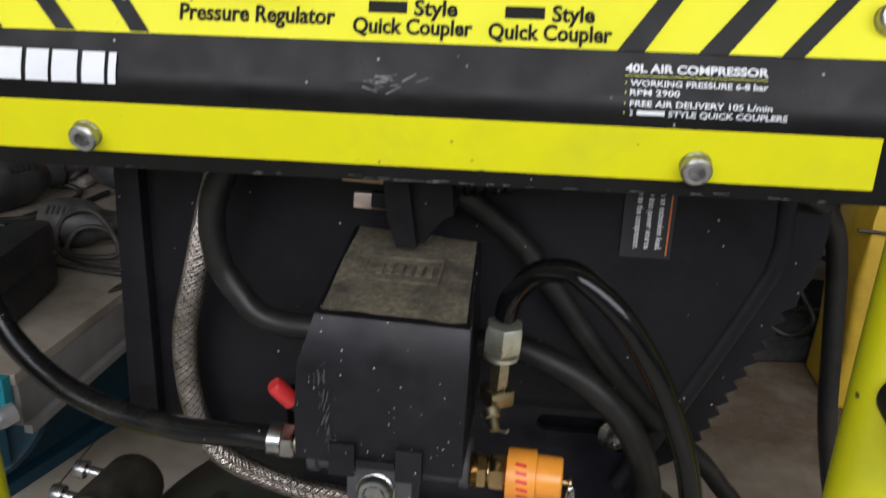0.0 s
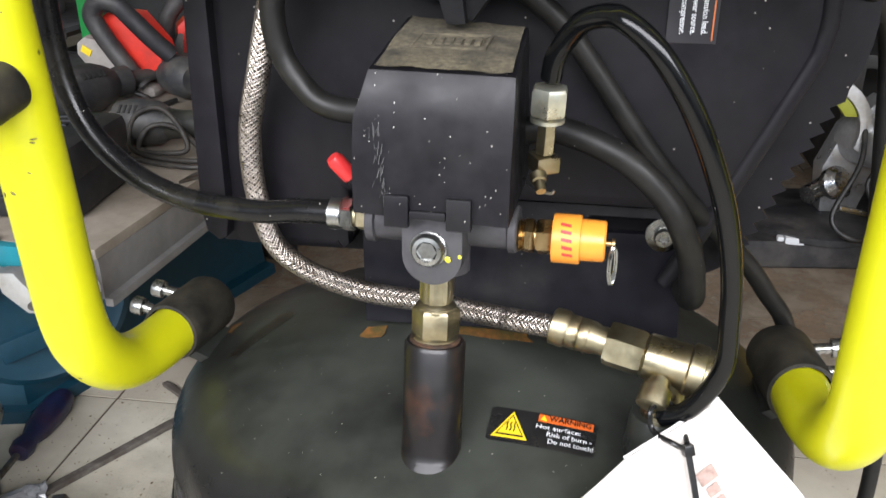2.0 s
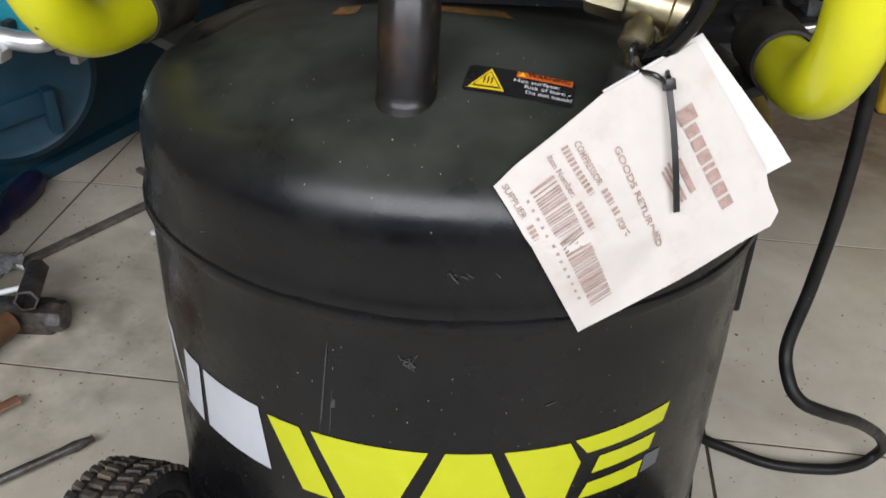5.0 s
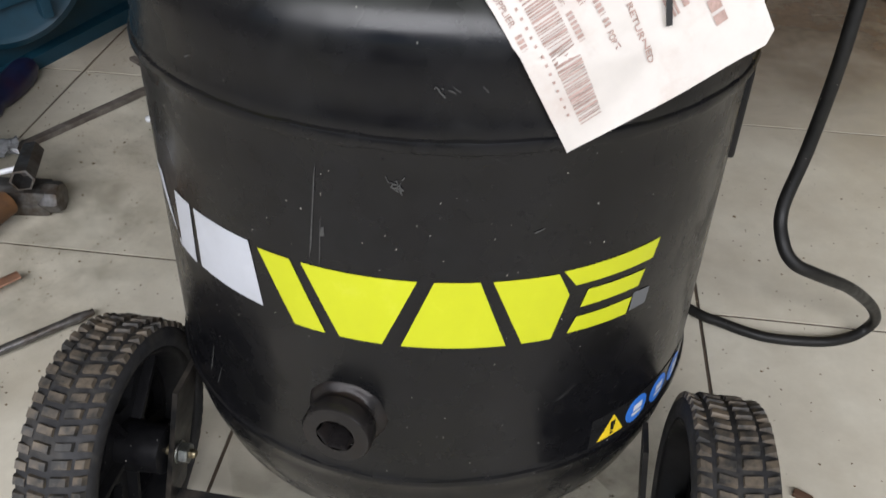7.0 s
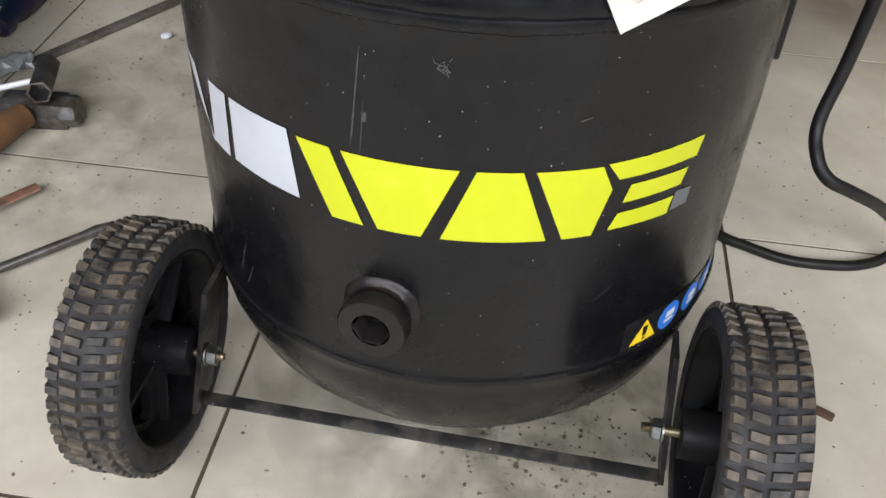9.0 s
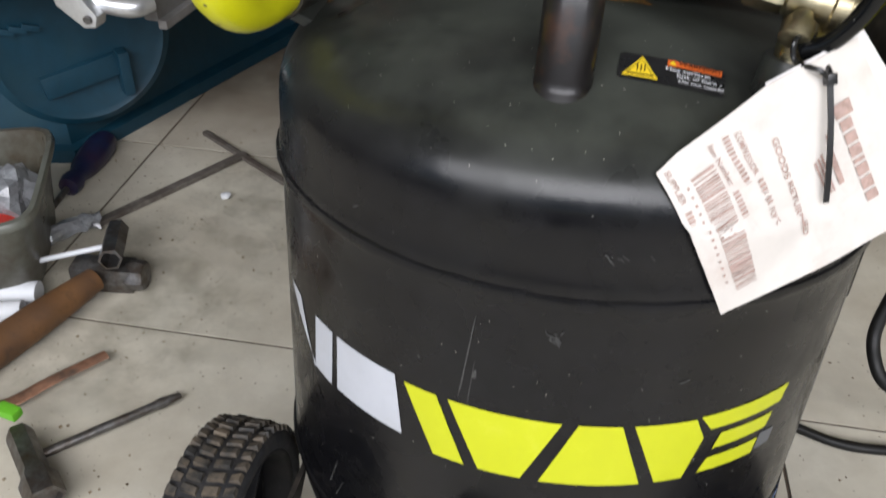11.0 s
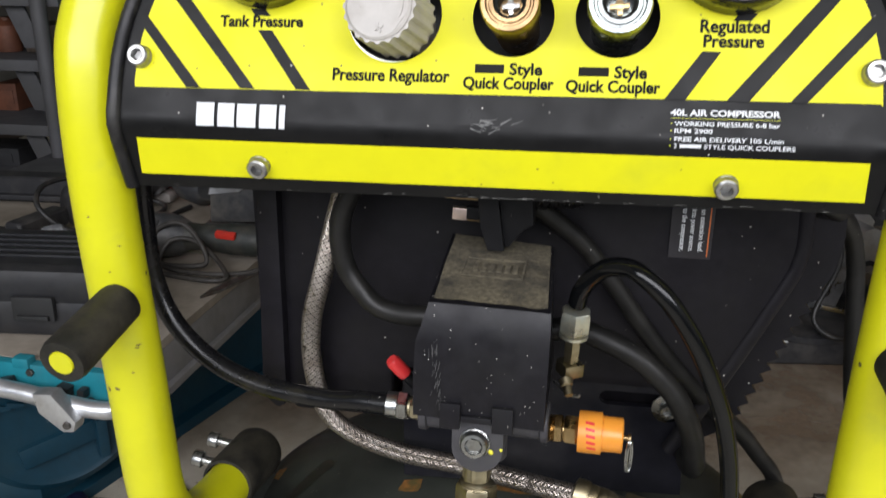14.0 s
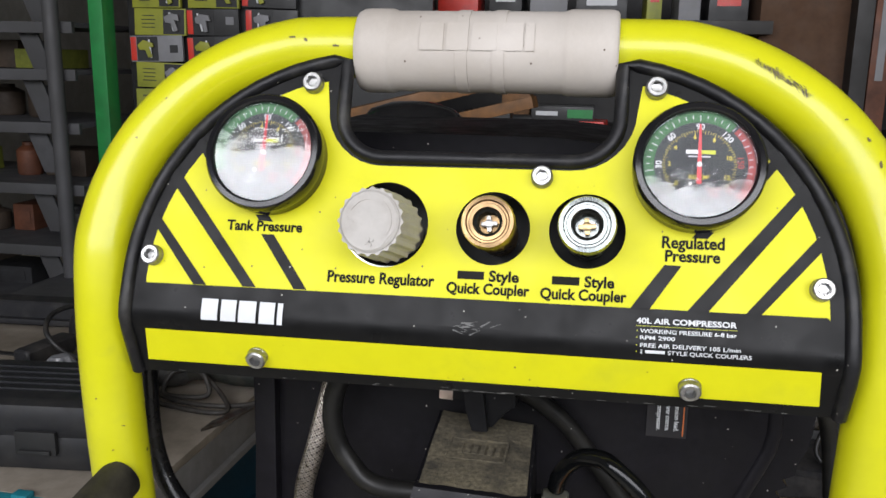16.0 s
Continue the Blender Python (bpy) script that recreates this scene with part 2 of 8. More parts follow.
M_ORANGE = material("orange_valve_plastic", (0.72, 0.27, 0.03), 0.35, grain=0.06, scale=80, second=(0.6, 0.22, 0.03), patch=60, amount=0.4)
M_CABLE = material("dusty_black_cable", (0.008, 0.0078, 0.0072), 0.48, spec=0.28, grain=0.3, scale=150, second=(0.018, 0.017, 0.015), patch=30, amount=0.4, specks=0.03, speck_scale=455)
M_INK = material("black_ink", (0.012, 0.012, 0.010), 0.6, spec=0.1)

# ---- floor and room shell ----
TILE_X, TILE_Y, TURN_F = 0.398, 0.372, radians(2.2)
M_TILE = material("cream_floor_tile", (0.60, 0.565, 0.47), 0.42, vary=True, grain=0.05, scale=45, second=(0.43, 0.385, 0.30), patch=7, amount=0.42, specks=0.13, speck_scale=120, speck_color=(0.24, 0.20, 0.14), bump=0.05, sharp=0.2)
M_GROUT = material("dirty_grout", (0.075, 0.055, 0.038), 0.9, grain=0.3, scale=120)
M_WALL = material("dim_workshop_wall", (0.26, 0.25, 0.225), 0.8, grain=0.1, scale=20, second=(0.17, 0.16, 0.14), patch=2, amount=0.4)
bm = bmesh.new()
add_box(bm, 9.0, 10.0, 0.1, T(0, 1.0, -0.0514))
FLOOR = solo("floor", bm, M_GROUT, "dirty grout bed under cream floor tiles", "floor", kind="structure", smooth=0)


# ---- the compressor ----
LEAN_BACK = 4.70
ROOT = pose(0.0035, 0.0958, 0, -LEAN_BACK, 0, 0)
comp = thing("air_compressor", ROOT, "black upright air compressor with lime yellow panel and tube handle", "air compressor")
R_TANK = 0.1793


def dome(r):
    """Height of the tank's top at a radius."""
    if r <= 0.150:
        return 0.4602 - (0.44 - math.sqrt(0.44 ** 2 - r * r))
    a = (r - 0.150) / (R_TANK - 0.150)
    return 0.4339 - 0.0409 * (1 - math.sqrt(max(0.0, 1 - a ** 1.8))) - 0.010 * a * (1 - a)


prof = [(0, 0.040), (0.05, 0.0415), (0.09, 0.0455), (0.13, 0.055), (0.155, 0.070), (0.168, 0.088), (0.1755, 0.110), (0.1788, 0.127), (0.1795, 0.1362), (0.1812, 0.1388), (0.1812, 0.1410), (0.1797, 0.1430), (R_TANK, 0.147)]
prof += [(R_TANK, z) for z in (0.19, 0.24, 0.29, 0.34)]
prof += [(0.1796, 0.3570), (0.1806, 0.3600), (0.1808, 0.3640), (0.1802, 0.3680), (0.1796, 0.3720), (0.1794, 0.380)]
prof += [(r, dome(r)) for r in (0.1793, 0.1785, 0.177, 0.1745, 0.171, 0.167, 0.162, 0.156, 0.150, 0.14, 0.12, 0.10, 0.08, 0.06, 0.04, 0.02, 0.0)]
bm = bmesh.new()
lathe(bm, prof, 128)
tank = part("tank", bm, M_TANK, comp, "black painted steel air tank dusted on its top", ROOT, smooth=50)
# uneven weld beads where the ends meet the barrel
wob = random.Random(41)
for z, rr, r in ((0.3585, 0.1802, 0.0031), (0.1400, 0.1799, 0.0023)):
    k = [wob.uniform(0, 6.28) for _ in range(6)]
    bm = bmesh.new()
    rings = []
    for i in range(240):
        a = 2 * math.pi * i / 240
        dz = 0.0006 * math.sin(3 * a + k[0]) + 0.00018 * math.sin(11 * a + k[1]) + 0.00008 * math.sin(31 * a + k[2])
        q = r * (1 + 0.07 * math.sin(17 * a + k[3]) + 0.05 * math.sin(43 * a + k[4]) + 0.03 * math.sin(71 * a + k[5]))
        rings.append([bm.verts.new(((rr + q * math.cos(b) * 0.8) * math.cos(a), (rr + q * math.cos(b) * 0.8) * math.sin(a), z + dz + q * 1.3 * math.sin(b))) for b in [2 * math.pi * j / 8 for j in range(8)]])
    for i in range(240):
        p, n = rings[i], rings[(i + 1) % 240]
        for j in range(8):
            bm.faces.new((p[j], n[j], n[(j + 1) % 8], p[(j + 1) % 8]))
    part("weld_seam", bm, M_TANK, tank, "uneven painted weld bead", ROOT)


def wrap(poly, lift=0.0004, cut=0.006):
    """A flat outline of (degrees, height) laid on the tank's wall."""
    b = bmesh.new()
    b.faces.new([b.verts.new((radians(a) * R_TANK, z, 0)) for a, z in poly])
    lo, hi = min(v.co.x for v in b.verts), max(v.co.x for v in b.verts)
    x = math.ceil(lo / cut) * cut
    while x < hi:
        bmesh.ops.bisect_plane(b, geom=b.verts[:] + b.edges[:] + b.faces[:], plane_co=(x, 0, 0), plane_no=(1, 0, 0))
        x += cut
    for v in b.verts:
        a = v.co.x / R_TANK
        v.co = ((R_TANK + lift) * math.sin(a), -(R_TANK + lift) * math.cos(a), v.co.y)
    return b


# slanted blocks and bars stand for the maker's mark on the tank
M_LIME = material("lime_yellow_decal", (0.45, 0.48, 0.008), 0.42, grain=0.03, scale=60, second=(0.5, 0.52, 0.03), patch=60, amount=0.3)
M_DECAL = material("white_decal", (0.44, 0.455, 0.49), 0.42, grain=0.04, scale=80, second=(0.38, 0.39, 0.41), patch=40, amount=0.4)
Z0, Z1 = 0.2430, 0.2845
for a0, a1, a2, a3 in ((-58.5, -52.5, -46.5, -45.5), (-45.3, -39.2, -39.8, -46.0), (-37.8, -23.4, -21.6, -38.0)):
    part("white_mark", wrap([(a0, Z1 + 0.002), (a1, Z1 + 0.002), (a2, Z0 + 0.004), (a3, Z0 + 0.005)]), M_DECAL, tank, "white slanted decal block", ROOT)
for poly in ([(-21.5, Z1), (-15.3, Z1), (-9.5, Z0), (-15.2, Z0)], [(-13.2, Z1), (5.8, Z1), (0.2, Z0), (-7.0, Z0)],
             [(8.4, Z1), (15.5, Z1), (20.4, Z0), (3.3, Z0)], [(17.5, Z1), (28.3, Z1), (30.6, 0.2700), (28.2, Z0), (23.1, Z0)],
             [(29.1, Z1 + 0.001), (48.6, Z1 + 0.003), (47.6, 0.2758), (31.6, 0.2752)], [(34.1, 0.2707), (46.2, 0.2704), (45.2, 0.2606), (33.0, 0.2602)], [(32.5, 0.2540), (44.1, 0.2546), (43.4, 0.2438), (31.1, 0.2443)]):
    part("yellow_mark", wrap(poly), M_LIME, tank, "lime yellow slanted decal block", ROOT)
part("grey_tab", wrap([(44.4, 0.2570), (48.4, 0.2560), (48.0, 0.2455), (44.0, 0.2450)]), material("grey_decal", (0.09, 0.095, 0.1), 0.5), tank, "", ROOT)
M_STICK = material("black_sticker", (0.012, 0.012, 0.012), 0.3, grain=0.2, scale=100)
M_BLUE = material("blue_symbol_print", (0.03, 0.16, 0.55), 0.45, grain=0.1, scale=120)
M_SIGNY = material("warning_yellow_print", (0.78, 0.56, 0.02), 0.45, grain=0.05, scale=100)
stick = part("safety_sticker", wrap([(40.3, 0.142), (77.0, 0.142), (77.0, 0.1665), (40.3, 0.1665)]), M_STICK, tank, "black sticker with warning triangle and blue symbols", ROOT)


def wrap_disc(a, z, r, lift, n=20):
    return wrap([(a + math.degrees(r * math.cos(2 * math.pi * i / n) / R_TANK), z + r * math.sin(2 * math.pi * i / n)) for i in range(n)], lift)


part("warning_triangle", wrap([(42.2, 0.1455), (49.4, 0.1455), (45.8, 0.1635)], 0.0008), M_SIGNY, stick, "yellow warning triangle", ROOT)
part("warning_stroke", wrap([(45.4, 0.1505), (46.2, 0.1505), (46.5, 0.1585), (45.1, 0.1585)], 0.0012), M_INK, stick, "", ROOT)
part("warning_stroke", wrap([(45.4, 0.1475), (46.2, 0.1475), (46.2, 0.1492), (45.4, 0.1492)], 0.0012), M_INK, stick, "", ROOT)
for a in (53.0, 61.0, 69.0):
    part("blue_symbol", wrap_disc(a, 0.1545, 0.0105, 0.0008), M_BLUE, stick, "round blue safety symbol", ROOT)
    part("symbol_bar", wrap([(a - 1.5, 0.150), (a + 1.5, 0.150), (a + 1.5, 0.1525), (a - 1.5, 0.1525)], 0.0012), M_WHITE, stick, "", ROOT)
    part("symbol_bar", wrap([(a - 1.2, 0.154), (a + 1.6, 0.154), (a + 1.6, 0.159), (a - 1.2, 0.159)], 0.0012), M_WHITE, stick, "", ROOT)

# drain boss low on the tank, with its recessed plug
bm = bmesh.new()
BOSS = ROOT @ Matrix.Translation((-0.019, -0.172, 0.1885)) @ pose(0, 0, 0, 90, 0, -6)
lathe(bm, [(0.0242, -0.004), (0.0236, 0.003), (0.0222, 0.0062), (0.0205, 0.0075), (0.0186, 0.0085), (0.0178, 0.0095), (0.0178, 0.0125), (0.0192, 0.0135), (0.0196, 0.0150), (0.0196, 0.0228), (0.0186, 0.0244), (0.0108, 0.0246)], 48, cap=False)
for v in bm.verts:
    if v.co.z < 0.0088:
        v.co += Vector((v.co.x, v.co.y, 0)) * 0.045 * noise.noise(v.co * 260)
lathe(bm, [(0.0108, 0.0246), (0.0100, 0.0236), (0.0098, 0.0080), (0, 0.0080)], 6, cap=False)
boss = part("drain_boss", bm, M_RUST, tank, "worn black threaded drain boss", BOSS)
bm = bmesh.new()
hexa(bm, 0.0120, 0.003, T(0, 0, 0.0082), 0.05)
part("drain_plug", bm, M_BLACK, boss, "", BOSS)
bm = bmesh.new()
add_box(bm, 0.007, 0.020, 0.056, ROOT @ T(0.1770, -0.026, 0.322) @ pose(0, 0, 0, 0, 0, -8), 0.003, 3)
part("side_lug", bm, M_TANK, tank)

# ---- front panel ----
PU = Matrix(((1, 0, 0, 0), (0, 0.3593, -0.9332, 0.003), (0, 0.9332, 0.3593, 0.728), (0, 0, 0, 1)))
PL = Matrix(((1, 0, 0, 0), (0, -0.32, -0.947, -0.0078), (0, 0.947, -0.32, 0.6996), (0, 0, 0, 1)))


def arc(cx, cy, r, a0, a1, n=14):
    return [(cx + r * math.cos(radians(a0 + (a1 - a0) * i / n)), cy + r * math.sin(radians(a0 + (a1 - a0) * i / n))) for i in range(n + 1)]


def plate(outline, holes, depth):
    """A flat plate from z = -depth to 0 with holes through it."""
    b = bmesh.new()
    for loop in [outline] + holes:
        vs = [b.verts.new((x, y, 0)) for x, y in loop]
        for i in range(len(vs)):
            b.edges.new((vs[i], vs[(i + 1) % len(vs)]))
    bmesh.ops.triangle_fill(b, use_beauty=True, edges=b.edges[:], normal=(0, 0, 1))
    if depth:
        g = bmesh.ops.extrude_face_region(b, geom=b.faces[:])
        bmesh.ops.translate(b, vec=(0, 0, -depth), verts=[v for v in g["geom"] if isinstance(v, bmesh.types.BMVert)])
    return b


def ring_at(x, y, r, n=40):
    return [(x + px, y + py) for px, py in disc(r, n)]


FOLD = -0.0305
notch = [(0.0635, 0.0955), (0.0635, 0.074)] + arc(0.043, 0.0715, 0.0205, 0, -90, 8) + arc(-0.043, 0.0705, 0.0205, -90, -180, 8) + [(-0.0635, 0.074), (-0.0635, 0.0955)]
left_arc = arc(-0.051, -0.012, 0.1095, 100, 180, 16)
right_arc = arc(0.051, -0.012, 0.1095, 0, 80, 16)
BEND, TURN_ = 0.0055, math.acos(-0.3593 * 0.32 + 0.9332 * 0.947)
R_FOLD = BEND / math.tan(TURN_ / 2)
outline_up = [(-0.1605, FOLD + BEND), (0.1605, FOLD + BEND)] + right_arc + notch + left_arc


def folded(x, y, lift=0.0):
    """A point of the panel's face, y along the upper plane and on round the fold."""
    d = FOLD + BEND - y
    if d <= 0:
        return PU @ Vector((x, y, lift))
    a = min(d / (2 * BEND), 1.0) * TURN_
    return PU @ T(x, FOLD + BEND, -R_FOLD) @ pose(0, 0, 0, math.degrees(a), 0, 0) @ Vector((0, 0, R_FOLD + lift))


HOLES = {"gauge_l": (-0.0955, 0.0472, 0.0290), "gauge_r": (0.0960, 0.0484, 0.0290), "knob": (-0.0385, 0.0190, 0.0195), "brass": (0.0102, 0.0195, 0.0165), "steel": (0.0514, 0.0203, 0.0165)}
holes = [ring_at(*h) for h in HOLES.values()]
panel = part("control_panel", plate(outline_up, holes, 0.0016), M_PANELBLACK, comp, "black folded sheet panel with lime yellow print", PU, smooth=0)
bm = plate([(-0.1605, -0.0322), (0.1600, -0.0270), (0.1605, -BEND), (-0.1605, -BEND)], [], 0.0016)
part("lower_flange", bm, M_PANELBLACK, panel, "", PL, smooth=0)
bm = bmesh.new()
rows_ = [[bm.verts.new(folded(x, FOLD + BEND - 2 * BEND * i / 10, l)) for x in (-0.1605, 0.1605)] for l, order in ((0.0, range(11)), (-0.0016, range(10, -1, -1))) for i in order]
for i in range(len(rows_)):
    p_, q_ = rows_[i], rows_[(i + 1) % len(rows_)]
    bm.faces.new((p_[0], q_[0], q_[1], p_[1]))
bmesh.ops.recalc_face_normals(bm, faces=bm.faces[:])
part("rounded_fold", bm, M_PANELBLACK, panel, smooth=30)
yellow = [(-0.1512, -0.0142), (0.1505, -0.0109)] + arc(0.051, -0.012, 0.1005, 0, 74, 14) + [(0.0722, 0.0865), (0.0705, 0.074)] + arc(0.043, 0.0745, 0.0275, 0, -90, 8) + arc(-0.043, 0.0735, 0.0275, -90, -180, 8) + [(-0.0722, 0.0855)] + arc(-0.051, -0.012, 0.1005, 106, 180, 14)
up_holes = [ring_at(*HOLES[k]) for k in ("knob", "brass", "steel")]
part("yellow_print", plate(yellow, up_holes, 0.0), M_YELLOW, panel, "lime yellow printed field", PU @ T(0, 0, 0.0004), smooth=0)
part("yellow_strip", plate([(-0.1540, -0.0251), (0.1512, -0.0214), (0.1490, -0.0032), (-0.1512, -0.0064)], [], 0.0), M_YELLOW, panel, "lime yellow printed strip", PL @ T(0, 0, 0.0004), smooth=0)
for poly in ([(-0.1500, 0.0195), (-0.1212, -0.0137), (-0.1276, -0.0138), (-0.1502, 0.0130)], [(-0.1427, 0.0415), (-0.0969, -0.0134), (-0.1034, -0.0134), (-0.1460, 0.0366)],
             [(-0.1316, 0.0566), (-0.1180, 0.0395), (-0.1208, 0.0360), (-0.1351, 0.0545)], [(-0.0910, 0.0115), (-0.0726, -0.0131), (-0.0788, -0.0131), (-0.0972, 0.0115)], [(-0.1010, 0.0205), (-0.0945, 0.0205), (-0.0920, 0.0175), (-0.0990, 0.0178)],
             [(0.0792, -0.0118), (0.0713, -0.0118), (0.0846, 0.0074), (0.0916, 0.0073)], [(0.1410, 0.0455), (0.1434, 0.0400), (0.1030, -0.0118), (0.0946, -0.0118)], [(0.1481, 0.0245), (0.1488, 0.0175), (0.1242, -0.0117), (0.1180, -0.0117)],
             [(0.1317, 0.0612), (0.1343, 0.0575), (0.1225, 0.0420), (0.1195, 0.0450)], [(0.0975, 0.0225), (0.1045, 0.0225), (0.1020, 0.0195), (0.0955, 0.0195)]):
    part("black_stripe", plate(poly, [], 0.0), M_PANELBLACK, panel, "slanted black stripe", PU @ T(0, 0, 0.0007), smooth=0)


def label_text(words, x0, x1, base, height, mat_, align='LEFT', frame_m=None, bold=0.00020, lift=0.0007):
    """Text between x0 and x1 with its capitals' height."""
    k = 1.26 if mat_ == M_INK else 1.05
    me = text_mesh(words, height * k / 0.70, align='LEFT', bold=bold if mat_ == M_INK else bold * 0.5, depth=0.00008)
    xs = [v.co.x for v in me.vertices]
    w = max(xs) - min(xs)
    me.transform(T(-min(xs), 0, 0))
    me.transform(Matrix.Diagonal(((x1 - x0) / w, 1, 1, 1)))
    me.materials.append(mat_)
    if frame_m is not None:
        return part("writing", me, None, frame_m[0], m=frame_m[1] @ T(x0, base, lift))
    for v in me.vertices:
        v.co = folded(x0 + v.co.x, base + v.co.y + 0.0120 * v.co.x, lift + v.co.z)
    return part("writing", me, None, panel)


def bar(x0, x1, y0, y1, mat_, parent=None, fm=None, lift=0.0007, name="word_bar"):
    if fm is not None:
        return part(name, plate([(x0, y0), (x1, y0), (x1, y1), (x0, y1)], [], 0.0), mat_, parent or panel, m=fm @ T(0, 0, lift), smooth=0)
    b = bmesh.new()
    rows_ = [[b.verts.new(folded(x, y0 + (y1 - y0) * i / 6 + 0.012 * (x - x0), lift)) for x in (x0, x1)] for i in range(7)]
    for i in range(6):
        b.faces.new((rows_[i][0], rows_[i][1], rows_[i + 1][1], rows_[i + 1][0]))
    return part(name, b, mat_, parent or panel, smooth=60)


label_text("Tank Pressure", -0.1142, -0.0776, 0.0128, 0.0037, M_INK)
label_text("Pressure Regulator", -0.0633, -0.0141, -0.0085, 0.0040, M_INK)
for x0, x1, a, b_ in ((-0.0040, 0.0232, -0.0085, 0.0281), (0.0375, 0.0641, 0.0328, 0.0695)):
    bar(x0, x0 + 0.0118, -0.0038, -0.0002, M_INK)
    label_text("Style", x0 + 0.0140, x1, -0.0041, 0.0037, M_INK)
    label_text("Quick Coupler", a, b_, -0.0101, 0.0037, M_INK)
label_text("Regulated", 0.0832, 0.1090, 0.0148, 0.0040, M_INK)
label_text("Pressure", 0.0847, 0.1074, 0.0091, 0.0038, M_INK)
label_text("40L AIR COMPRESSOR", 0.0740, 0.1150, -0.0180, 0.0022, M_WHITE)
bar(0.0740, 0.1150, -0.0192, -0.0190, M_LIME)
label_text("WORKING PRESSURE 6-8 bar", 0.0757, 0.1150, -0.0220, 0.0016, M_WHITE, bold=0.00008)
label_text("RPM 2900", 0.0758, 0.0902, -0.0248, 0.0016, M_WHITE, bold=0.00008)
label_text("FREE AIR DELIVERY 105 L/min", 0.0760, 0.1167, -0.0280, 0.0016, M_WHITE, bold=0.00008)
label_text("2", 0.0761, 0.0771, -0.0307, 0.0016, M_WHITE, bold=0.00006)
bar(0.0782, 0.0863, -0.0305, -0.0292, M_WHITE)
label_text("STYLE QUICK COUPLERS", 0.0874, 0.1212, -0.0306, 0.0016, M_WHITE, bold=0.00008)
for z in (-0.0212, -0.0240, -0.0272, -0.0299):
    bar(0.0743, 0.0747, z - 0.0003, z + 0.0003, M_LIME, name="bullet")
# the maker's name as five plain white blocks
for x0, x1 in ((-0.1222, -0.1142), (-0.1126, -0.1052), (-0.1040, -0.0956), (-0.0940, -0.0866), (-0.0853, -0.0828)):
    bar(x0, x1, -0.0299, -0.0200, M_WHITE, name="white_block")

# rubber edging round the panel
pts = [PU @ Vector((x, y, 0)) for x, y in [(-0.1605, FOLD + BEND)] + list(reversed(left_arc))]
pts = pts + [PU @ Vector((x, y, 0)) for x, y in reversed(notch)] + [PU @ Vector((x, y, 0)) for x, y in reversed(right_arc)] + [PU @ Vector((0.1605, FOLD + BEND, 0))]
pts = [PL @ Vector((-0.1605, -0.0322, 0)), PL @ Vector((-0.1605, -0.008, 0)), folded(-0.1605, FOLD)] + pts + [folded(0.1605, FOLD), PL @ Vector((0.1605, -0.008, 0)), PL @ Vector((0.1600, -0.0270, 0))]
bm = bmesh.new()
sweep(bm, [Vector(p) for p in pts], 0.0033, 10)
part("edge_trim", bm, M_RUBBER, panel, "black rubber edge trim")


def cap_screw(m, parent, r=0.0047, h=0.0048, name="screw"):
    b = bmesh.new()
    lathe(b, [(r * 1.04, -0.0002), (r * 1.04, 0.0010), (r, 0.0012), (r, h * 0.84), (r * 0.86, h), (r * 0.58, h)], 28, cap=False)
    lathe(b, [(r * 0.60, h), (r * 0.55, h * 0.30), (0, h * 0.22)], 6, cap=False)
    lathe(b, [(r * 0.60, h), (r * 0.56, h)], 6, cap=False)
    return part(name, b, M_SCREW, parent, "zinc socket head screw", m)


for x, y in ((-0.0789, 0.0842), (0.0781, 0.0850), (-0.1491, -0.0013), (0.1479, 0.0005), (0.0305, 0.0433)):
    cap_screw(PU @ T(x, y, 0.0003), panel)
for x, y in ((-0.0968, -0.0176), (0.0980, -0.0160)):
    cap_screw(PL @ T(x, y, 0.0003), panel)
M_SCUFF = material("pale_scuff", (0.11, 0.11, 0.105), 0.6, grain=0.4, scale=400)
rs = random.Random(4)
bm = bmesh.new()
for i in range(16):
    x, y, a = rs.uniform(-0.004, 0.016), rs.uniform(-0.0275, -0.0225), rs.uniform(-0.6, 0.6)
    l, w = rs.uniform(0.002, 0.006), rs.uniform(0.00012, 0.0004)
    prism(bm, [(-l / 2, -w), (l / 2, -w * 0.3), (l / 2, w * 0.3), (-l / 2, w)], 0.0, T(x, y, 0.0003) @ pose(0, 0, 0, 0, 0, math.degrees(a)))
for v in bm.verts:
    v.co = folded(v.co.x, v.co.y, v.co.z)
tagged(part("scuff", bm, M_SCUFF, panel), kind="stuff")
bm = bmesh.new()
for i in range(34):
    x = rs.choice((rs.uniform(0.00, 0.075), rs.uniform(-0.15, 0.15)))
    l, w = rs.uniform(0.0008, 0.005), rs.uniform(0.00008, 0.00028)
    prism(bm, [(-l / 2, -w), (l / 2, -w * 0.3), (l / 2, w * 0.5), (-l / 2, w)], 0.0, T(x, -0.0289 + x * 0.0160 + abs(rs.gauss(0, 0.0006)), 0.0004))
tagged(part("edge_wear", bm, M_SCUFF, panel, "pale wear along the lower edge", PL), kind="stuff")

# ---- gauges ----
M_DIAL = material("black_dial", (0.010, 0.016, 0.022), 0.4, grain=0.1, scale=80)
M_GLASS = bpy.data.materials.new("gauge_glass")
M_GLASS.use_nodes = True
g = M_GLASS.node_tree.nodes["Principled BSDF"]
g.inputs["Transmission Weight"].default_value, g.inputs["Roughness"].default_value, g.inputs["IOR"].default_value = 1.0, 0.02, 1.60
g.inputs["Base Color"].default_value = (0.96, 0.97, 0.97, 1)
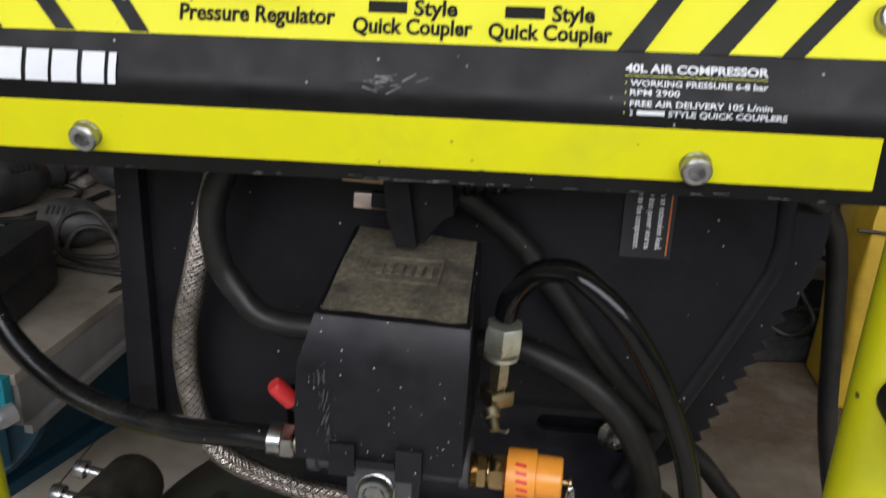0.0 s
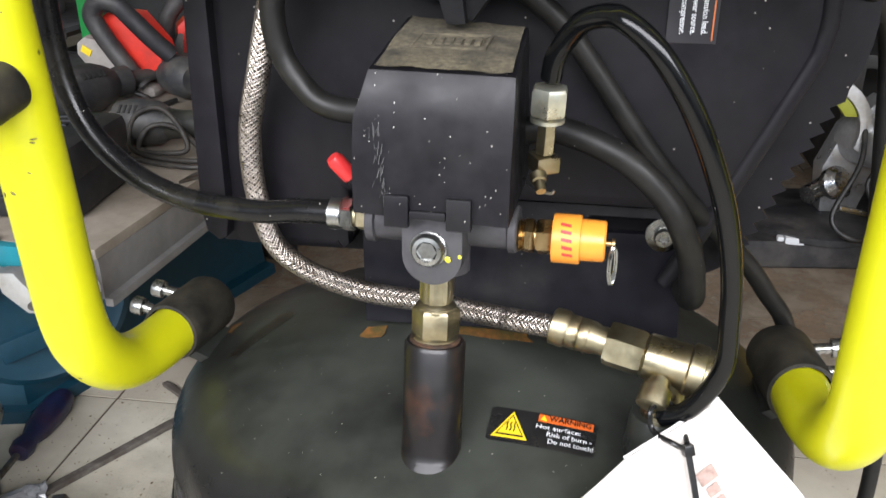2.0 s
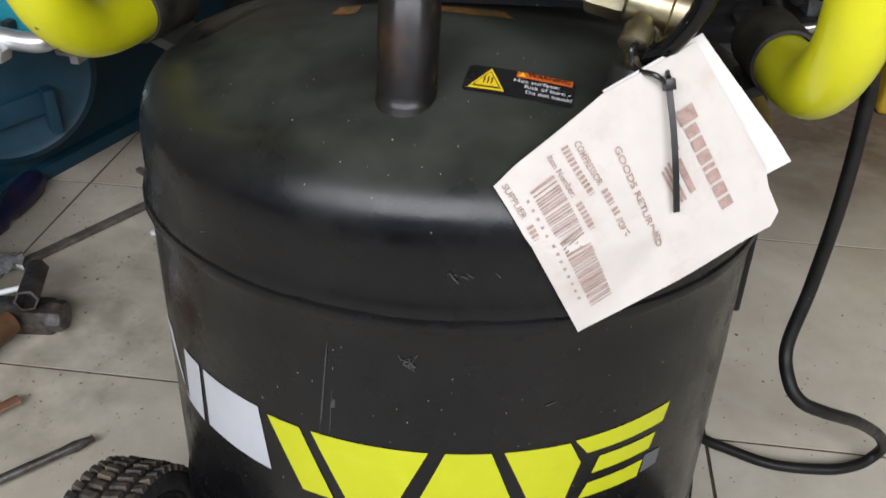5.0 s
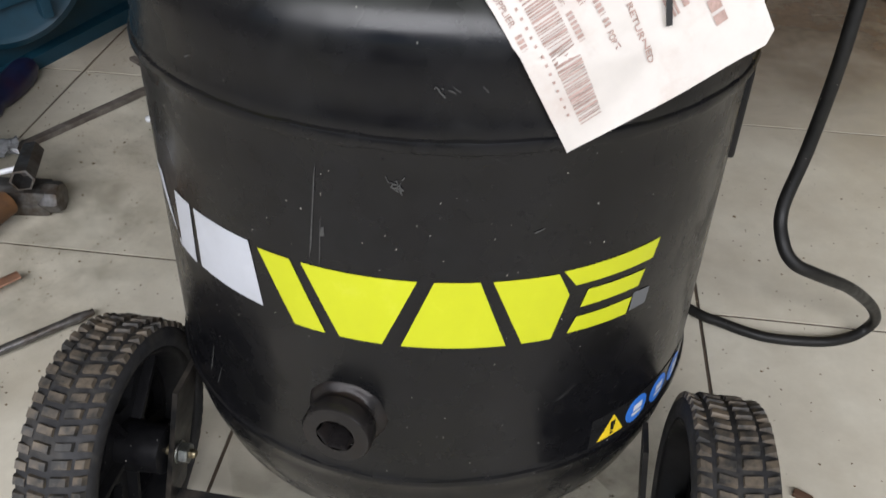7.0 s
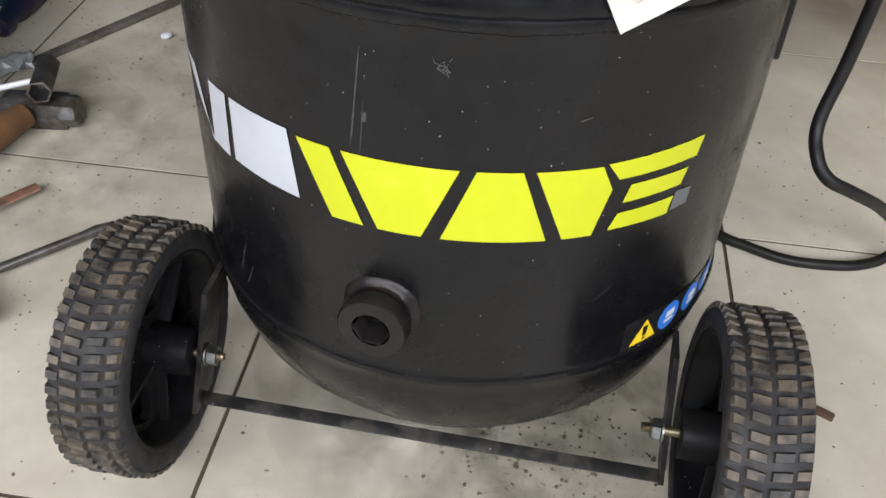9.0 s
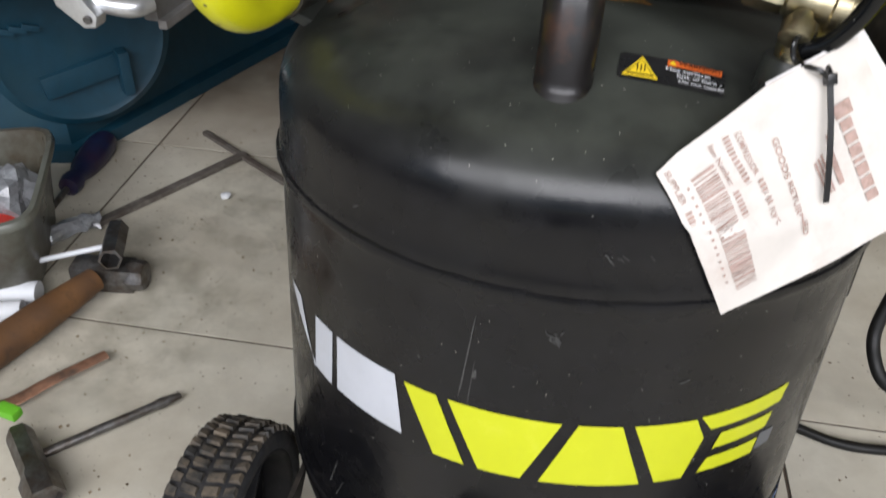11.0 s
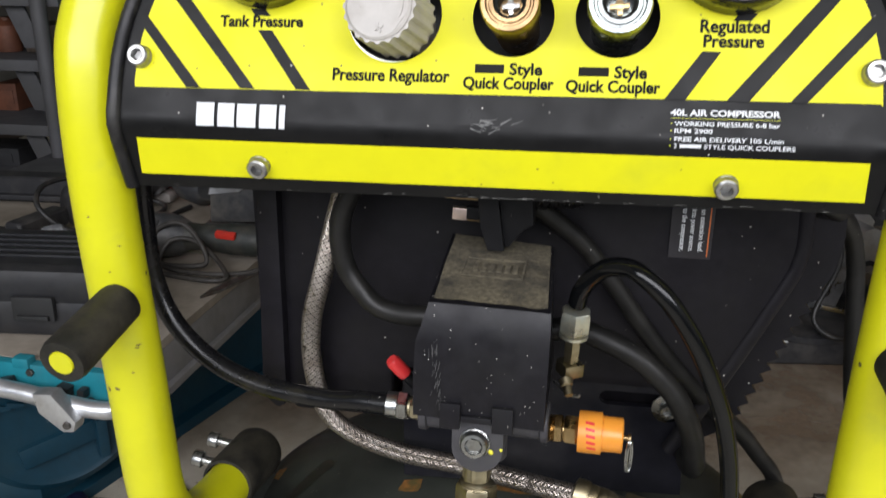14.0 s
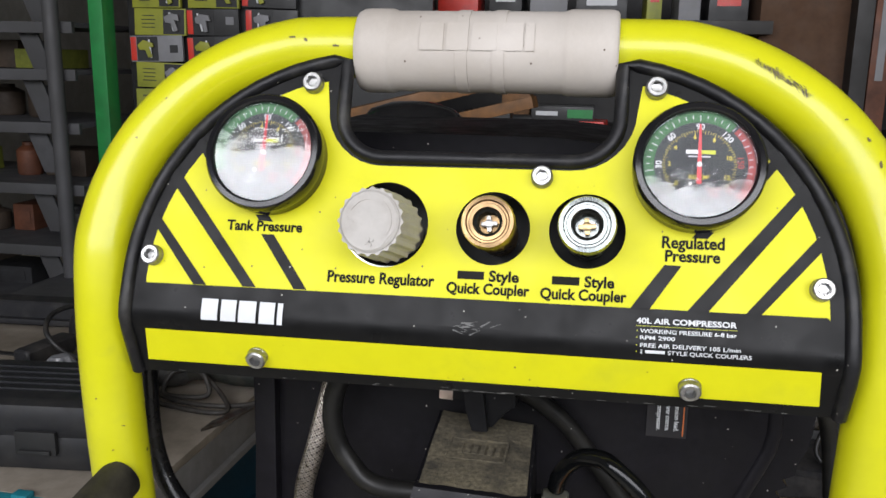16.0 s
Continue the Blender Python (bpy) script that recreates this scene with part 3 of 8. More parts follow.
# smears on the glass
gn, gr = M_GLASS.node_tree.nodes.new("ShaderNodeTexNoise"), M_GLASS.node_tree.nodes.new("ShaderNodeMapRange")
gn.inputs["Scale"].default_value, gn.inputs["Detail"].default_value = 70.0, 6.0
gr.inputs["From Min"].default_value, gr.inputs["From Max"].default_value = 0.50, 0.72
gr.inputs["To Min"].default_value, gr.inputs["To Max"].default_value = 0.0, 0.03
M_GLASS.node_tree.links.new(M_GLASS.node_tree.nodes.new("ShaderNodeTexCoord").outputs["Object"], gn.inputs["Vector"])
M_GLASS.node_tree.links.new(gn.outputs["Fac"], gr.inputs["Value"])
M_GLASS.node_tree.links.new(gr.outputs["Result"], g.inputs["Roughness"])
gb = M_GLASS.node_tree.nodes.new("ShaderNodeBump")
gb.inputs["Strength"].default_value, gb.inputs["Distance"].default_value = 0.22, 0.0006
M_GLASS.node_tree.links.new(gn.outputs["Fac"], gb.inputs["Height"])
M_GLASS.node_tree.links.new(gb.outputs["Normal"], g.inputs["Normal"])
M_NEEDLE = material("red_needle", (0.6, 0.03, 0.04), 0.4)
M_GREENP = material("green_dial_print", (0.015, 0.12, 0.03), 0.4)
M_REDP = material("red_dial_print", (0.30, 0.025, 0.025), 0.4)
M_YELP = material("yellow_dial_print", (0.6, 0.5, 0.05), 0.4)
M_GLOSSBLACK = material("gloss_black_bezel", (0.008, 0.008, 0.009), 0.16, grain=0.2, scale=100, rough_var=0.05)


def gauge(x, y, tilt):
    m = PU @ T(x, y, 0.0055) @ pose(0, 0, 0, tilt, 0, 0)
    b = bmesh.new()
    lathe(b, [(0.0266, -0.030), (0.0266, 0.003), (0.0250, 0.003), (0.0250, -0.0295), (0, -0.0295)], 56, cap=False)
    body = part("pressure_gauge", b, M_GLOSSBLACK, comp, "round black pressure gauge with a red needle near ninety", m)
    b = bmesh.new()
    lathe(b, [(0.0268, 0.0005), (0.0272, 0.002), (0.0272, 0.0085), (0.0262, 0.0100), (0.0240, 0.0104), (0.0232, 0.0096), (0.0228, 0.0075), (0.0228, 0.0035), (0.0268, 0.0005)], 64, cap=False)
    part("bezel", b, M_GLOSSBLACK, body, "glossy black bezel", m)
    b = bmesh.new()
    prism(b, disc(0.0232, 56), 0.0, T(0, 0, 0.0045))
    part("dial", b, M_DIAL, body, "", m)

    def sector(name, r0, r1, a0, a1, mat_):
        k = bmesh.new()
        prism(k, [(r1 * math.cos(radians(a)), r1 * math.sin(radians(a))) for a in np.linspace(a0, a1, 20)] + [(r0 * math.cos(radians(a)), r0 * math.sin(radians(a))) for a in np.linspace(a1, a0, 20)], 0.0, T(0, 0, 0.0047))
        part(name, k, mat_, body, m=m, smooth=0)

    sector("green_band", 0.0185, 0.0230, 50, 205, M_GREENP)
    sector("red_band", 0.0196, 0.0226, -42, 46, M_REDP)
    for rr, n, l, wd, mat_, nm in ((0.0216, 33, 0.0016, 0.00014, M_WHITE, "white_ticks"), (0.0150, 61, 0.0011, 0.0001, M_YELP, "yellow_ticks")):
        k = bmesh.new()
        for i in range(n):
            a = radians(222 - i * 264 / (n - 1))
            ll = l * (1.7 if i % 4 == 0 else 1.0)
            prism(k, [(rr - ll, -wd), (rr, -wd), (rr, wd), (rr - ll, wd)], 0.0, T(0, 0, 0.0050) @ Matrix.Rotation(a, 4, 'Z'))
        part(nm, k, mat_, body, m=m, smooth=0)

    def mark(words, r, a, size, mat_, turn=True):
        me = text_mesh(words, size, align='CENTER', bold=0.00006, depth=0.00005)
        me.materials.append(mat_)
        part("dial_number", me, None, body, m=m @ T(r * math.cos(radians(a)), r * math.sin(radians(a)), 0.0051) @ pose(0, 0, 0, 0, 0, (a - 90) if turn else 0) @ T(0, -size * 0.35, 0))

    for w, a in (("0", 222), ("30", 182), ("60", 135), ("90", 90), ("120", 48), ("150", 5), ("160", -35)):
        mark(w, 0.0166, a, 0.0036, M_REDP if a < 10 else M_WHITE)
    for w, a in (("0", 222), ("2", 180), ("4", 144), ("6", 100), ("8", 62), ("10", 15), ("12", -25)):
        mark(w, 0.0122, a, 0.0026, M_YELP, False)
    for w, dx, dy, s, mat_ in (("KPA", -0.0045, -0.0118, 0.0025, M_WHITE), ("[BAR]", -0.0045, -0.0145, 0.0021, M_WHITE), ("KG/CM\u00b2", 0.0, -0.0062, 0.0024, M_YELP), ("LB./IN\u00b2", 0.0062, -0.0112, 0.0020, M_REDP), ("[PSI]", 0.0062, -0.0135, 0.0019, M_REDP)):
        me = text_mesh(w, s, align='CENTER', bold=0.00005, depth=0.00005)
        me.materials.append(mat_)
        part("dial_writing", me, None, body, m=m @ T(dx, dy, 0.0051))
    for x0, x1, mat_ in ((-0.0056, 0.0, M_WHITE), (0.0006, 0.0064, M_LIME)):
        bar(x0, x1, 0.0046, 0.0063, mat_, body, m, 0.0051, "mark_bar")
    bar(-0.0045, 0.0045, 0.0032, 0.0037, M_WHITE, body, m, 0.0051, "word_bar")
    for sx in (-0.0033, 0.0033):
        k = bmesh.new()
        lathe(k, [(0.0009, 0.0045), (0.0009, 0.0052), (0, 0.0054)], 12, T(sx, -0.0083, 0))
        part("dial_screw", k, M_STEEL, body, m=m)
    k = bmesh.new()
    prism(k, [(-0.0010, -0.0085), (0.0010, -0.0085), (0.0008, 0), (0.0004, 0.0175), (-0.0004, 0.0175), (-0.0008, 0)], 0.0003, T(0, 0, 0.0058))
    part("needle", k, M_NEEDLE, body, "red needle", m)
    k = bmesh.new()
    lathe(k, [(0.0011, 0.0050), (0.0011, 0.0066), (0, 0.0069)], 20)
    part("needle_hub", k, M_WHITE, body, "", m)
    k = bmesh.new()
    lathe(k, [(0.0229, 0.0078), (0.0229, 0.0086), (0, 0.0088)], 48, cap=False)
    lathe(k, [(0.0229, 0.0078), (0, 0.0078)], 48, cap=False)
    gl = part("glass", k, M_GLASS, body, "clear glass cover", m)
    gl.visible_shadow = False
    return body


gauge(-0.0955, 0.0472, -1.1)
gauge(0.0960, 0.0484, -2.2)

# ---- regulator knob and couplers ----
KN = PU @ T(-0.0368, 0.0172, 0.0) @ pose(0, 0, 0, 3, -7, 0)
bm = bmesh.new()
outline = []
for i in range(120):
    a = 2 * math.pi * i / 120
    outline.append(((0.0152 + 0.0007 * max(-0.6, math.cos(a * 20))) * math.cos(a), (0.0152 + 0.0007 * max(-0.6, math.cos(a * 20))) * math.sin(a)))
prism(bm, outline, 0.024, T(0, 0, 0.0))
for v in bm.verts:
    if v.co.z > 0.01:
        v.co.x *= 0.95
        v.co.y *= 0.95
lathe(bm, [(0.0135, 0.023), (0.0135, 0.0248), (0.0125, 0.0256), (0, 0.0258)], 48)
knob = part("regulator_knob", bm, M_GREY, comp, "worn grey ribbed regulator knob", KN, smooth=25)
bm = bmesh.new()
prism(bm, [(0.0105 * math.cos(radians(a)), 0.0105 * math.sin(radians(a))) for a in np.linspace(150, -35, 20)] + [(0.0092 * math.cos(radians(a)), 0.0092 * math.sin(radians(a))) for a in np.linspace(-35, 150, 20)], 0.0004, T(0, 0, 0.0256))
prism(bm, [(0.0065, -0.0065), (0.0118, -0.0040), (0.0072, -0.0100)], 0.0004, T(0, 0, 0.0256))
prism(bm, [(-0.0105, 0.001), (-0.0070, -0.001), (-0.0066, -0.0002), (-0.0101, 0.0018)], 0.0004, T(0, 0, 0.0256))
for a in (0, 90):
    add_box(bm, 0.004, 0.001, 0.0006, T(0.001, -0.009, 0.0258) @ pose(0, 0, 0, 0, 0, a + 25))
part("arrow_relief", bm, M_GREY, knob, "", KN)
bm = bmesh.new()
prism(bm, [(0.0197 * math.cos(radians(a)), 0.0197 * math.sin(radians(a))) for a in range(195, 291, 8)] + [((0.0197 - 0.0007 * math.sin(radians((a - 195) / 95 * 180))) * math.cos(radians(a)), (0.0197 - 0.0007 * math.sin(radians((a - 195) / 95 * 180))) * math.sin(radians(a))) for a in range(287, 195, -8)], 0.0008, PU @ T(*HOLES["knob"][:2], 0.0008))
part("bare_edge", bm, M_PALE, panel, "bare metal where the print is worn off")
bm = bmesh.new()
lathe(bm, [(0.0100, -0.02), (0.0100, 0.0)], 32)
part("knob_stem", bm, M_GREY, knob, "", KN)

def coupler(x, y, mat_, label, star, k):
    """A socket that stands out of its opening on a hexagon neck; k is its width against the wide one."""
    m = PU @ T(x, y, 0.0095) @ pose(0, 0, 0, 2, 0, 0) @ Matrix.Diagonal((k, k, 1, 1))
    b = bmesh.new()
    lathe(b, [(0.0105, -0.034), (0.0112, -0.012), (0.0118, -0.006), (0.0118, 0.004), (0.0128, 0.0055), (0.0130, 0.0120), (0.0124, 0.0138), (0.0106, 0.0140), (0.0100, 0.0128), (0.0092, 0.0128), (0.0088, 0.0137), (0.0072, 0.0137), (0.0068, 0.0125), (0.0066, -0.004), (0, -0.004)], 48, cap=False)
    body = part("quick_coupler", b, mat_, comp, label, m)
    b = bmesh.new()
    lathe(b, [(0.0066, 0.0118), (0.0054, 0.0110), (0.0052, 0.001), (0, 0.001)], 32, cap=False)
    part("coupler_bore", b, M_INK, body, "", m)
    b = bmesh.new()
    for a in (0, 90):
        add_box(b, 0.0078, 0.0021, 0.004, T(0, 0, 0.006) @ pose(0, 0, 0, 0, 0, a + 6), 0.0005)
    lathe(b, [(0.0021, 0.0), (0.0021, 0.0084), (0, 0.0090)], 16)
    part("valve_star", b, M_SCREW if star else M_BRASSY, body, "", m)
    b = bmesh.new()
    hexa(b, 0.0222, 0.0085, T(0, 0, -0.0055))
    part("coupler_nut", b, mat_, body, "", m)
    return body


coupler(0.0104, 0.0188, material("tarnished_brass", (0.27, 0.18, 0.09), 0.34, metal=1.0, grain=0.2, scale=150, second=(0.14, 0.09, 0.05), patch=60, amount=0.45), "brass quick coupler socket", True, 0.88)
coupler(0.0514, 0.0196, material("bright_zinc_socket", (0.21, 0.225, 0.22), 0.28, metal=1.0, grain=0.15, scale=200, second=(0.24, 0.27, 0.25), patch=90, amount=0.45), "zinc plated quick coupler socket", False, 0.93)
# dark back plate behind the openings
bm = bmesh.new()
add_box(bm, 0.29, 0.05, 0.004, T(0, 0.03, -0.045), 0.001)
part("back_plate", bm, M_BLACK, panel, "", PU)

# ---- handle frame ----
R_TUBE = 0.0146


def frame_path():
    def leg(sx, xs):
        p = [Vector((sx(-0.164), 0.128, 0.4475)), Vector((sx(-0.1665), 0.098, 0.4495)), Vector((sx(-0.168), 0.066, 0.4510))]
        for a in (75, 60, 45, 30, 15):
            p.append(Vector((sx(-0.1695 - 0.0040 * (1 - a / 90)), 0.062 - 0.053 * math.cos(radians(a)), 0.505 - 0.053 * math.sin(radians(a)))))
        return p + [Vector((x, 0.0090 + (z - 0.512) * 0.003, z)) for x, z in zip(xs, (0.512, 0.56, 0.62, 0.675))]

    def bend_(cx, s):
        return [PU @ Vector((cx + s * 0.1060 * math.cos(radians(a)), 0.0019 + 0.1060 * math.sin(radians(a)), -0.0125)) for a in range(-2, 91, 6)]

    left = leg(lambda x: x, (-0.1738, -0.1752, -0.1787, -0.1813)) + bend_(-0.0762, -1)
    right = leg(lambda x: 0.0045 - x, (0.1762, 0.1767, 0.1772, 0.1790)) + bend_(0.0752, 1)
    return left + right[::-1]


fp = smooth_path(frame_path(), 3)
for k in range(4):
    fp = [fp[0]] + [(a + 2 * b + c) / 4 for a, b, c in zip(fp, fp[1:], fp[2:])] + [fp[-1]]
bm = bmesh.new()
sweep(bm, smooth_path(fp, 2), R_TUBE, 32)
frame_tube = part("handle_frame", bm, M_TUBE, comp, "lime yellow painted tubular handle frame with chips")
# chipped paint on the tube
M_CHIP = material("dark_paint_chip", (0.085, 0.072, 0.025), 0.7, grain=0.4, scale=300, second=(0.16, 0.13, 0.05), patch=150, amount=0.45)
rs = random.Random(21)


def chip(at, wd, ht, turn, place):
    """A small uneven flake whose outline is laid on the tube by place(x, z)."""
    b = bmesh.new()
    ring = []
    for i in range(11):
        a = 2 * math.pi * i / 11
        k = rs.uniform(0.65, 1.1)
        dx, dz = wd * k * math.cos(a), ht * k * math.sin(a)
        ring.append((at[0] + dx * math.cos(turn) - dz * math.sin(turn), at[1] + dx * math.sin(turn) + dz * math.cos(turn)))
    hub = b.verts.new(place(*at))
    vs = [b.verts.new(place(*q)) for q in ring]
    for i in range(11):
        b.faces.new((hub, vs[i], vs[(i + 1) % 11]))
    part("paint_chip", b, M_CHIP, frame_tube, "")


def on_leg(x, z):
    xc = np.interp(z, (0.512, 0.56, 0.62, 0.675), (-0.1738, -0.1752, -0.1787, -0.1813)) if x < 0 else np.interp(z, (0.512, 0.56, 0.62, 0.675), (0.1762, 0.1767, 0.1772, 0.1790))
    return Vector((x, 0.0092 - math.sqrt(max(1e-8, (R_TUBE + 0.0003) ** 2 - (x - xc) ** 2)), z))


def on_arch(x, y):
    cx = -0.0762 if x < 0 else 0.0752
    rho = math.hypot(x - cx, y - 0.0019) if abs(x) > abs(cx) else y - 0.0019
    return PU @ Vector((x, y, -0.0125 + math.sqrt(max(1e-8, (R_TUBE + 0.0003) ** 2 - (rho - 0.1060) ** 2))))


for x, z, wd, ht in ((-0.1775, 0.5662, 0.0016, 0.0011), (-0.1735, 0.6281, 0.0006, 0.0004), (-0.1660, 0.5892, 0.0012, 0.0005), (-0.1690, 0.6401, 0.0008, 0.0003), (-0.1690, 0.5753, 0.0008, 0.0004), (-0.1665, 0.5878, 0.0010, 0.0004), (-0.1830, 0.5647, 0.0014, 0.0012), (-0.180, 0.655, 0.0006, 0.0005), (-0.172, 0.610, 0.0005, 0.0003), (0.174, 0.590, 0.0008, 0.0005), (0.180, 0.640, 0.0010, 0.0006), (0.171, 0.545, 0.0006, 0.0004)):
    chip((x, z), wd, ht, rs.uniform(-0.5, 0.5), on_leg)
for x, y, wd, ht, tn in ((-0.0916, 0.1068, 0.0020, 0.0007, 0.1), (-0.0850, 0.1056, 0.0013, 0.0008, -0.3), (-0.0700, 0.1030, 0.0022, 0.0006, -0.1), (0.1564, 0.0731, 0.0009, 0.0004, 0.3), (0.1654, 0.0647, 0.0012, 0.0008, -1.0), (0.1700, 0.0540, 0.0009, 0.0018, 0.0), (-0.152, 0.075, 0.0005, 0.0005, 0), (-0.165, 0.055, 0.0006, 0.0004, 0)):
    chip((x, y), wd, ht, tn, on_arch)
b = bmesh.new()
for i in range(120):
    k = rs.random()
    x, y = 0.1195 + 0.0225 * k + rs.gauss(0, 0.0006), 0.0975 - 0.0150 * k - 0.004 * k * (k - 1) + rs.gauss(0, 0.0007)
    l, w, a = rs.uniform(0.0004, 0.0020), rs.uniform(0.00008, 0.00022), rs.uniform(-1.5, -0.5)
    c, q = math.cos(a), math.sin(a)
    b.faces.new([b.verts.new(on_arch(x + u * l * c - v * w * q, y + u * l * q + v * w * c)) for u, v in ((-1, -1), (1, -0.4), (1, 0.4), (-1, 1))])
tagged(part("scuffed_paint", b, M_CHIP, frame_tube, "brown scuff of short scratches"), kind="stuff")
# grip sleeve
GR = PU @ T(0.0, 0.1062, -0.0125) @ pose(0, 0, 0, 0, 90, 0)
bm = bmesh.new()
lathe(bm, [(0.0160, -0.061), (0.0186, -0.0605), (0.0196, -0.0585), (0.0199, -0.056), (0.0199, -0.0455), (0.0196, -0.0440), (0.0189, -0.0430), (0.0189, 0.0360), (0.0193, 0.0372), (0.0199, 0.0390), (0.0199, 0.0575), (0.0194, 0.0600), (0.0182, 0.0610), (0.0160, 0.061)], 64)
M_GRIP = material("dirty_grey_grip_rubber", (0.50, 0.46, 0.415), 0.6, grain=0.06, scale=90, second=(0.37, 0.33, 0.285), patch=22, amount=0.40, bump=0.06, specks=0.05, speck_scale=260, speck_color=(0.10, 0.07, 0.05), sharp=0.2)
grip = part("hand_grip", bm, M_GRIP, frame_tube, "dirty pale grey rubber hand grip", GR)
for x0 in (-0.0125, 0.0045):
    b = bmesh.new()
    ring_plate(b, 0.0180, 0.0194, x0, x0 + 0.0055, 48)
    part("grip_band", b, M_GRIP, grip, "", GR)
# plain raised blocks on the grip
for x0, w in ((-0.029, 0.011), (-0.0165, 0.010), (-0.005, 0.0115), (0.0085, 0.010), (0.0195, 0.004)):
    b = bmesh.new()
    vs = []
    for zz in (x0, x0 + w):
        for k in range(7):
            a = radians(160 + k * 6.5)
            vs.append(b.verts.new((0.0197 * math.cos(a), 0.0197 * math.sin(a), zz)))
    for k in range(6):
        b.faces.new((vs[k], vs[k + 1], vs[k + 8], vs[k + 7]))
    g_ = bmesh.ops.extrude_face_region(b, geom=b.faces[:])
    for v in g_["geom"]:
        if isinstance(v, bmesh.types.BMVert):
            v.co.x *= 0.97
            v.co.y *= 0.97
    part("raised_block", b, M_GRIP, grip, "", GR)


def sleeve(side):
    """The rubber sleeve that holds a tube's foot at the tank's shoulder, with its bolts."""
    sx = lambda x: x if side < 0 else 0.0045 - x
    a, b_ = Vector((sx(-0.1678), 0.082, 0.4505)), Vector((sx(-0.1640), 0.129, 0.4475))
    m = along(a, b_)
    b = bmesh.new()
    L_ = (b_ - a).length
    lathe(b, [(0.0150, 0.0), (0.0168, 0.0005), (0.0174, 0.003), (0.0176, L_ - 0.004), (0.0160, L_ - 0.0005), (0, L_)], 40, cap=False)
    s = part("tube_sleeve", b, M_DUSTY, comp, "dusty black rubber sleeve bolted to the tank", m)
    for k, (dy, dz) in enumerate(((0.010, 0.008), (0.034, 0.007))):
        q = along((sx(-0.1785), 0.082 + dy, 0.4505 + dz), (sx(-0.200), 0.082 + dy, 0.4545 + dz))
        b = bmesh.new()
        lathe(b, [(0.003, 0), (0.003, 0.009), (0.0052, 0.009), (0.0052, 0.0145), (0.0045, 0.0155), (0, 0.0155)], 20)
        part("clamp_bolt", b, M_STEEL, s, "zinc bolt", q)
    b = bmesh.new()
    add_box(b, 0.030, 0.034, 0.006, T(sx(-0.152), 0.108, 0.428) @ pose(0, 0, 0, 0, 25 if side < 0 else -25, 0), 0.001)
    part("weld_bracket", b, M_TANK, s)
    return s


sleeve(-1)
sleeve(1)


def peg(side):
    sx = lambda x: x if side < 0 else 0.0045 - x
    a, b_ = Vector((sx(-0.1720), 0.004, 0.6125)), Vector((sx(-0.1750), -0.0475, 0.6024))
    m = along(a, b_)
    L_ = (b_ - a).length
    b = bmesh.new()
    lathe(b, [(0.0108, 0.006), (0.0112, L_ - 0.003), (0.0104, L_), (0.0060, L_), (0.0058, L_ - 0.0006)], 32)
    p = part("cable_peg", b, M_DUSTY, frame_tube, "dusty black rubber cable peg with yellow core", m)
    b = bmesh.new()
    lathe(b, [(0.0058, L_ - 0.002), (0.0058, L_ + 0.0003), (0.0055, L_ + 0.0008), (0, L_ + 0.0009)], 24)
    part("peg_core", b, M_TUBE, p, "lime yellow tube end", m)


peg(-1)
peg(1)


